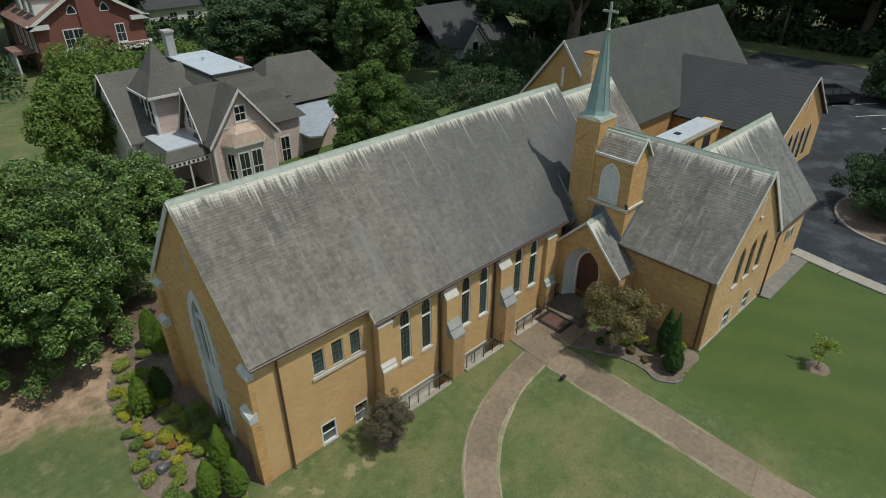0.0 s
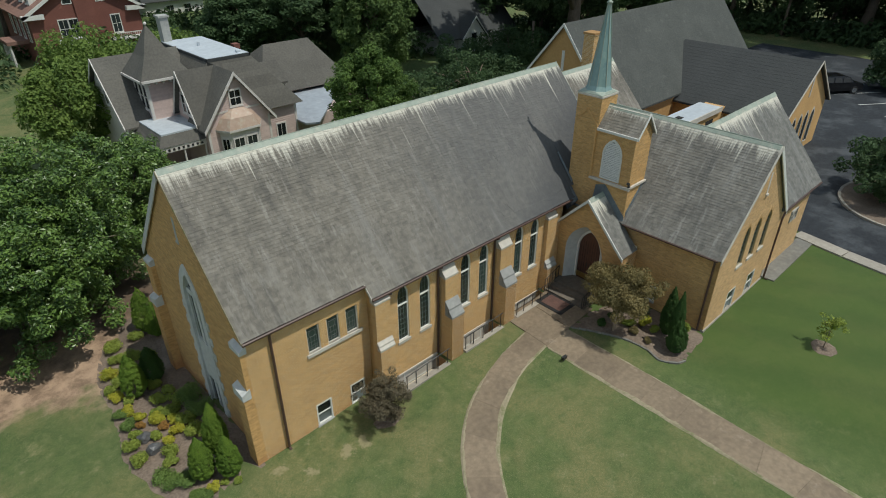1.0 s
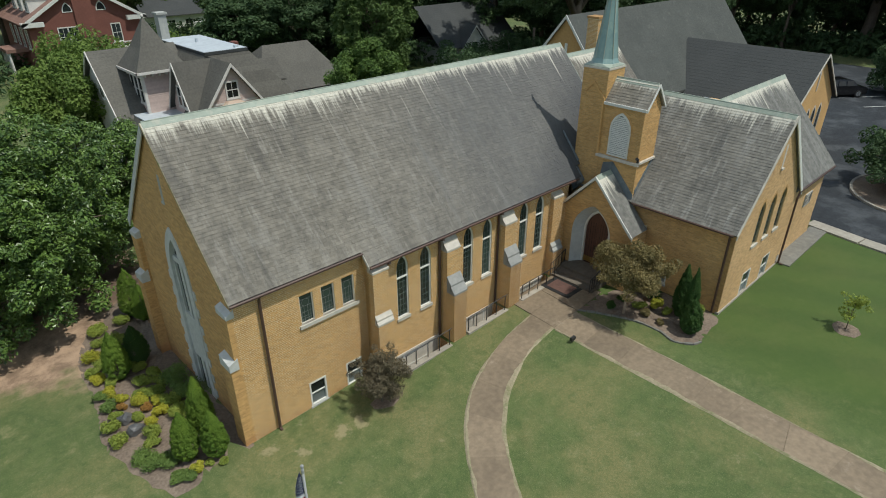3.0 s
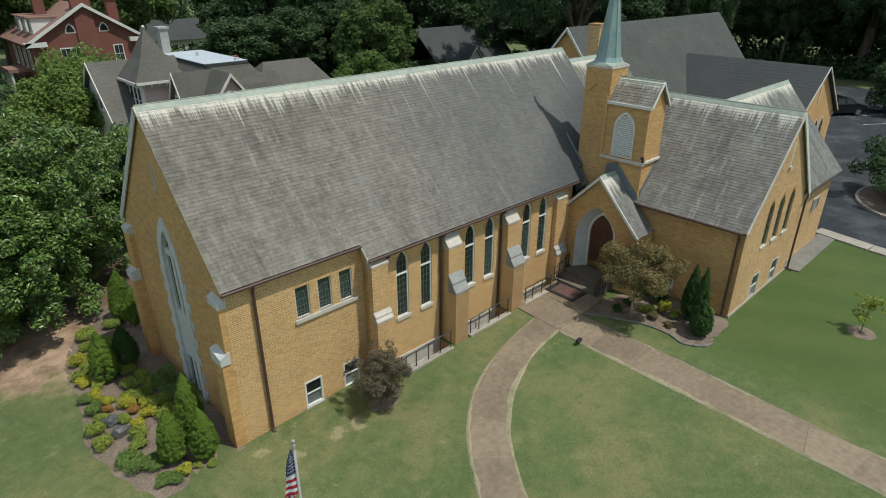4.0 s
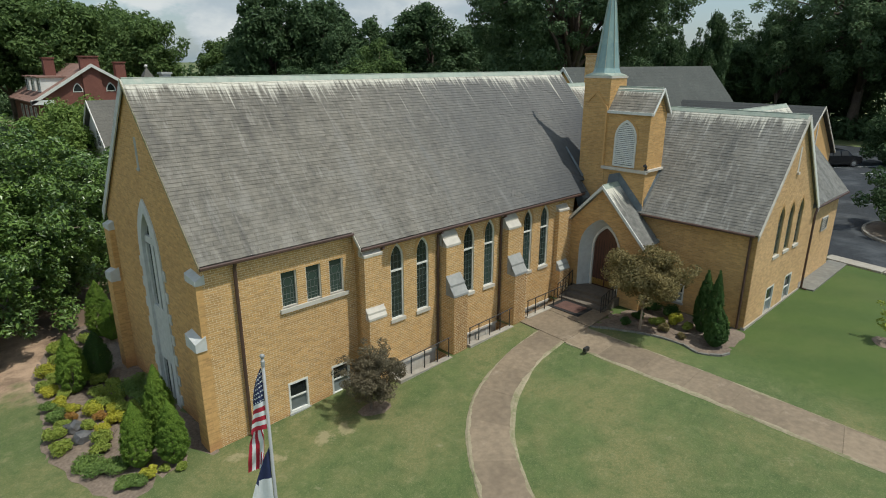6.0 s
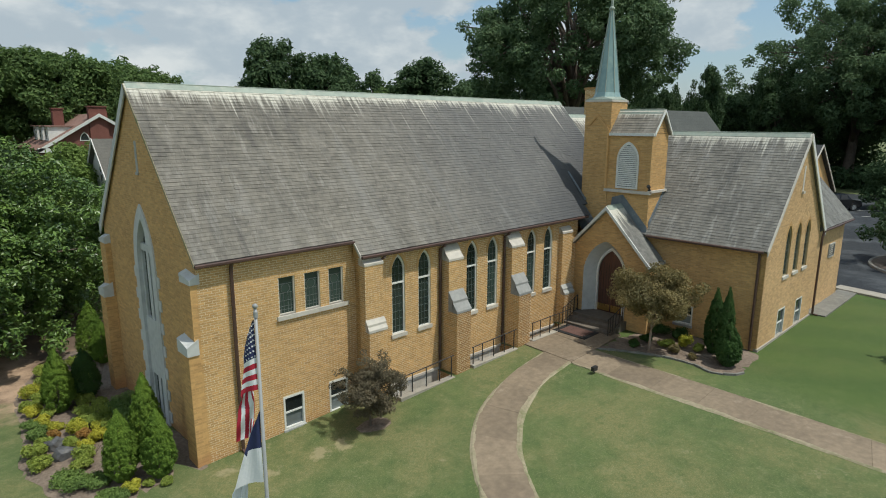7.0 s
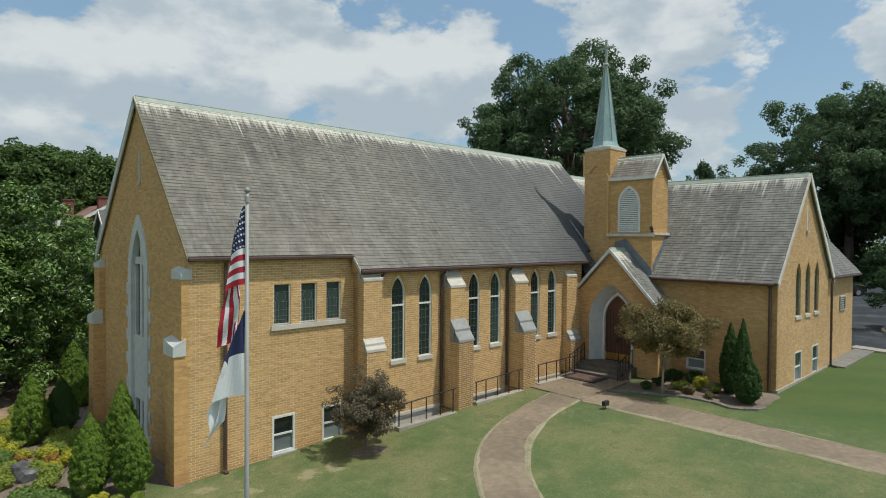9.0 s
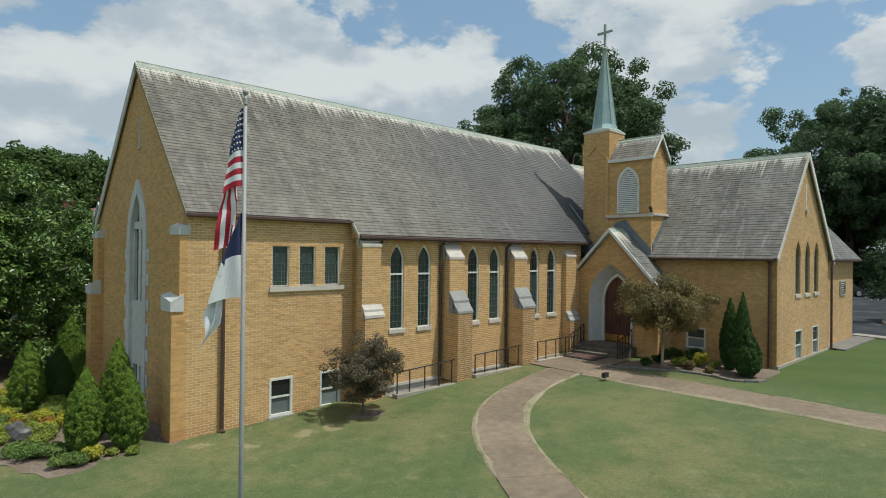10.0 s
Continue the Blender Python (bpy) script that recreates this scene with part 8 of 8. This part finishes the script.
grey_house = thing("grey_house", "dark-roofed cottage with a white gabled dormer", "house", at=(53.5, 44, 0.4))
wpart("wall", Geo().box(47.5, 60.5, 40.5, 49, 0, 2.6), "stone_grey", grey_house, grey_house)
pitched(grey_house, "x", 46.8, 61.2, 44.8, 5.0, 7.2, 0.92, "shingle_dark", "dark shingle cottage roof")
dring = [(50.55, 0.6), (54.45, 0.6), (54.45, 2.7), (52.5, 4.85), (50.55, 2.7)]
dpl = Plane((0, 39.6, 0), (1, 0, 0), (0, -1, 0))
wpart("dormer", slab(dpl, dring, -2.6, 0.0), "white", grey_house, grey_house, "white gabled dormer")
pitched(grey_house, "y", 39.35, 43.5, 52.5, 2.3, 5.05, 1.1, "shingle_dark")
gable_trim(grey_house, "y", 39.35, 52.5, 2.3, 5.05, 1.1, -0.05, 0.22)
for a, wide, top in ((51.05, 0.5, 2.3), (51.95, 0.95, 3.0), (53.3, 0.5, 2.3)):
    sash_at(grey_house, dpl, a, a + wide, 0.9, top, "white", 0)

white_house = thing("white_house", "far pale house with white sash windows", "house", at=(36, 98, -0.5))
wpart("wall", Geo().box(31.5, 41.5, 95, 103, -1.5, 2.7), "white", white_house, white_house)
pitched(white_house, "x", 31, 42, 99.0, 4.5, 5.9, 0.68, "shingle_dark")
wh = Plane((0, 95, 0), (1, 0, 0), (0, -1, 0))
for a in (35.0, 38.0):
    sash_at(white_house, wh, a, a + 1.2, 0.5, 2.0, "white", 1)

# ---- single bricks and slates, nearest the lawn ----
brick_mesh = mesh_of("brick", Geo().box(0, BRICK, 0.0, 0.008, 0, COURSE - JOINT), "brick")
for plane, cells, wall in LATE_BRICKS:
    for z, a, b in cells[:300]:
        ob = new("brick", brick_mesh)
        ob.parent = wall
        p = plane.at(a, z, PROUD)
        ob.matrix_basis = Matrix.Translation(p) @ Matrix.Diagonal(((b - a) / BRICK, 1, 1, 1))
    brick_stuff(plane, cells[300:], wall)
for o, u, s, n, single, roof, material in LATE_SLATES:
    slate_mesh = mesh_of("slate", Geo().add([(0, 0, 0.014), (1, 0, 0.014), (1, 0.16, 0.004), (0, 0.16, 0.004), (0, 0, 0), (1, 0, 0), (1, 0.16, 0), (0, 0.16, 0)], [(0, 1, 2, 3), (0, 4, 5, 1), (0, 3, 7, 4), (1, 5, 6, 2), (4, 7, 6, 5), (2, 6, 7, 3)]), material)
    turn = Matrix((tuple(u), tuple(s), tuple(n))).transposed().to_4x4()
    for x0, x1, s0, s1, lip in single[:300]:
        ob = new("slate", slate_mesh)
        ob.parent = roof
        p = Vector(o + x0 * u + s0 * s)
        ob.matrix_basis = Matrix.Translation(p) @ turn @ Matrix.Diagonal((x1 - x0, 1, 1, 1))
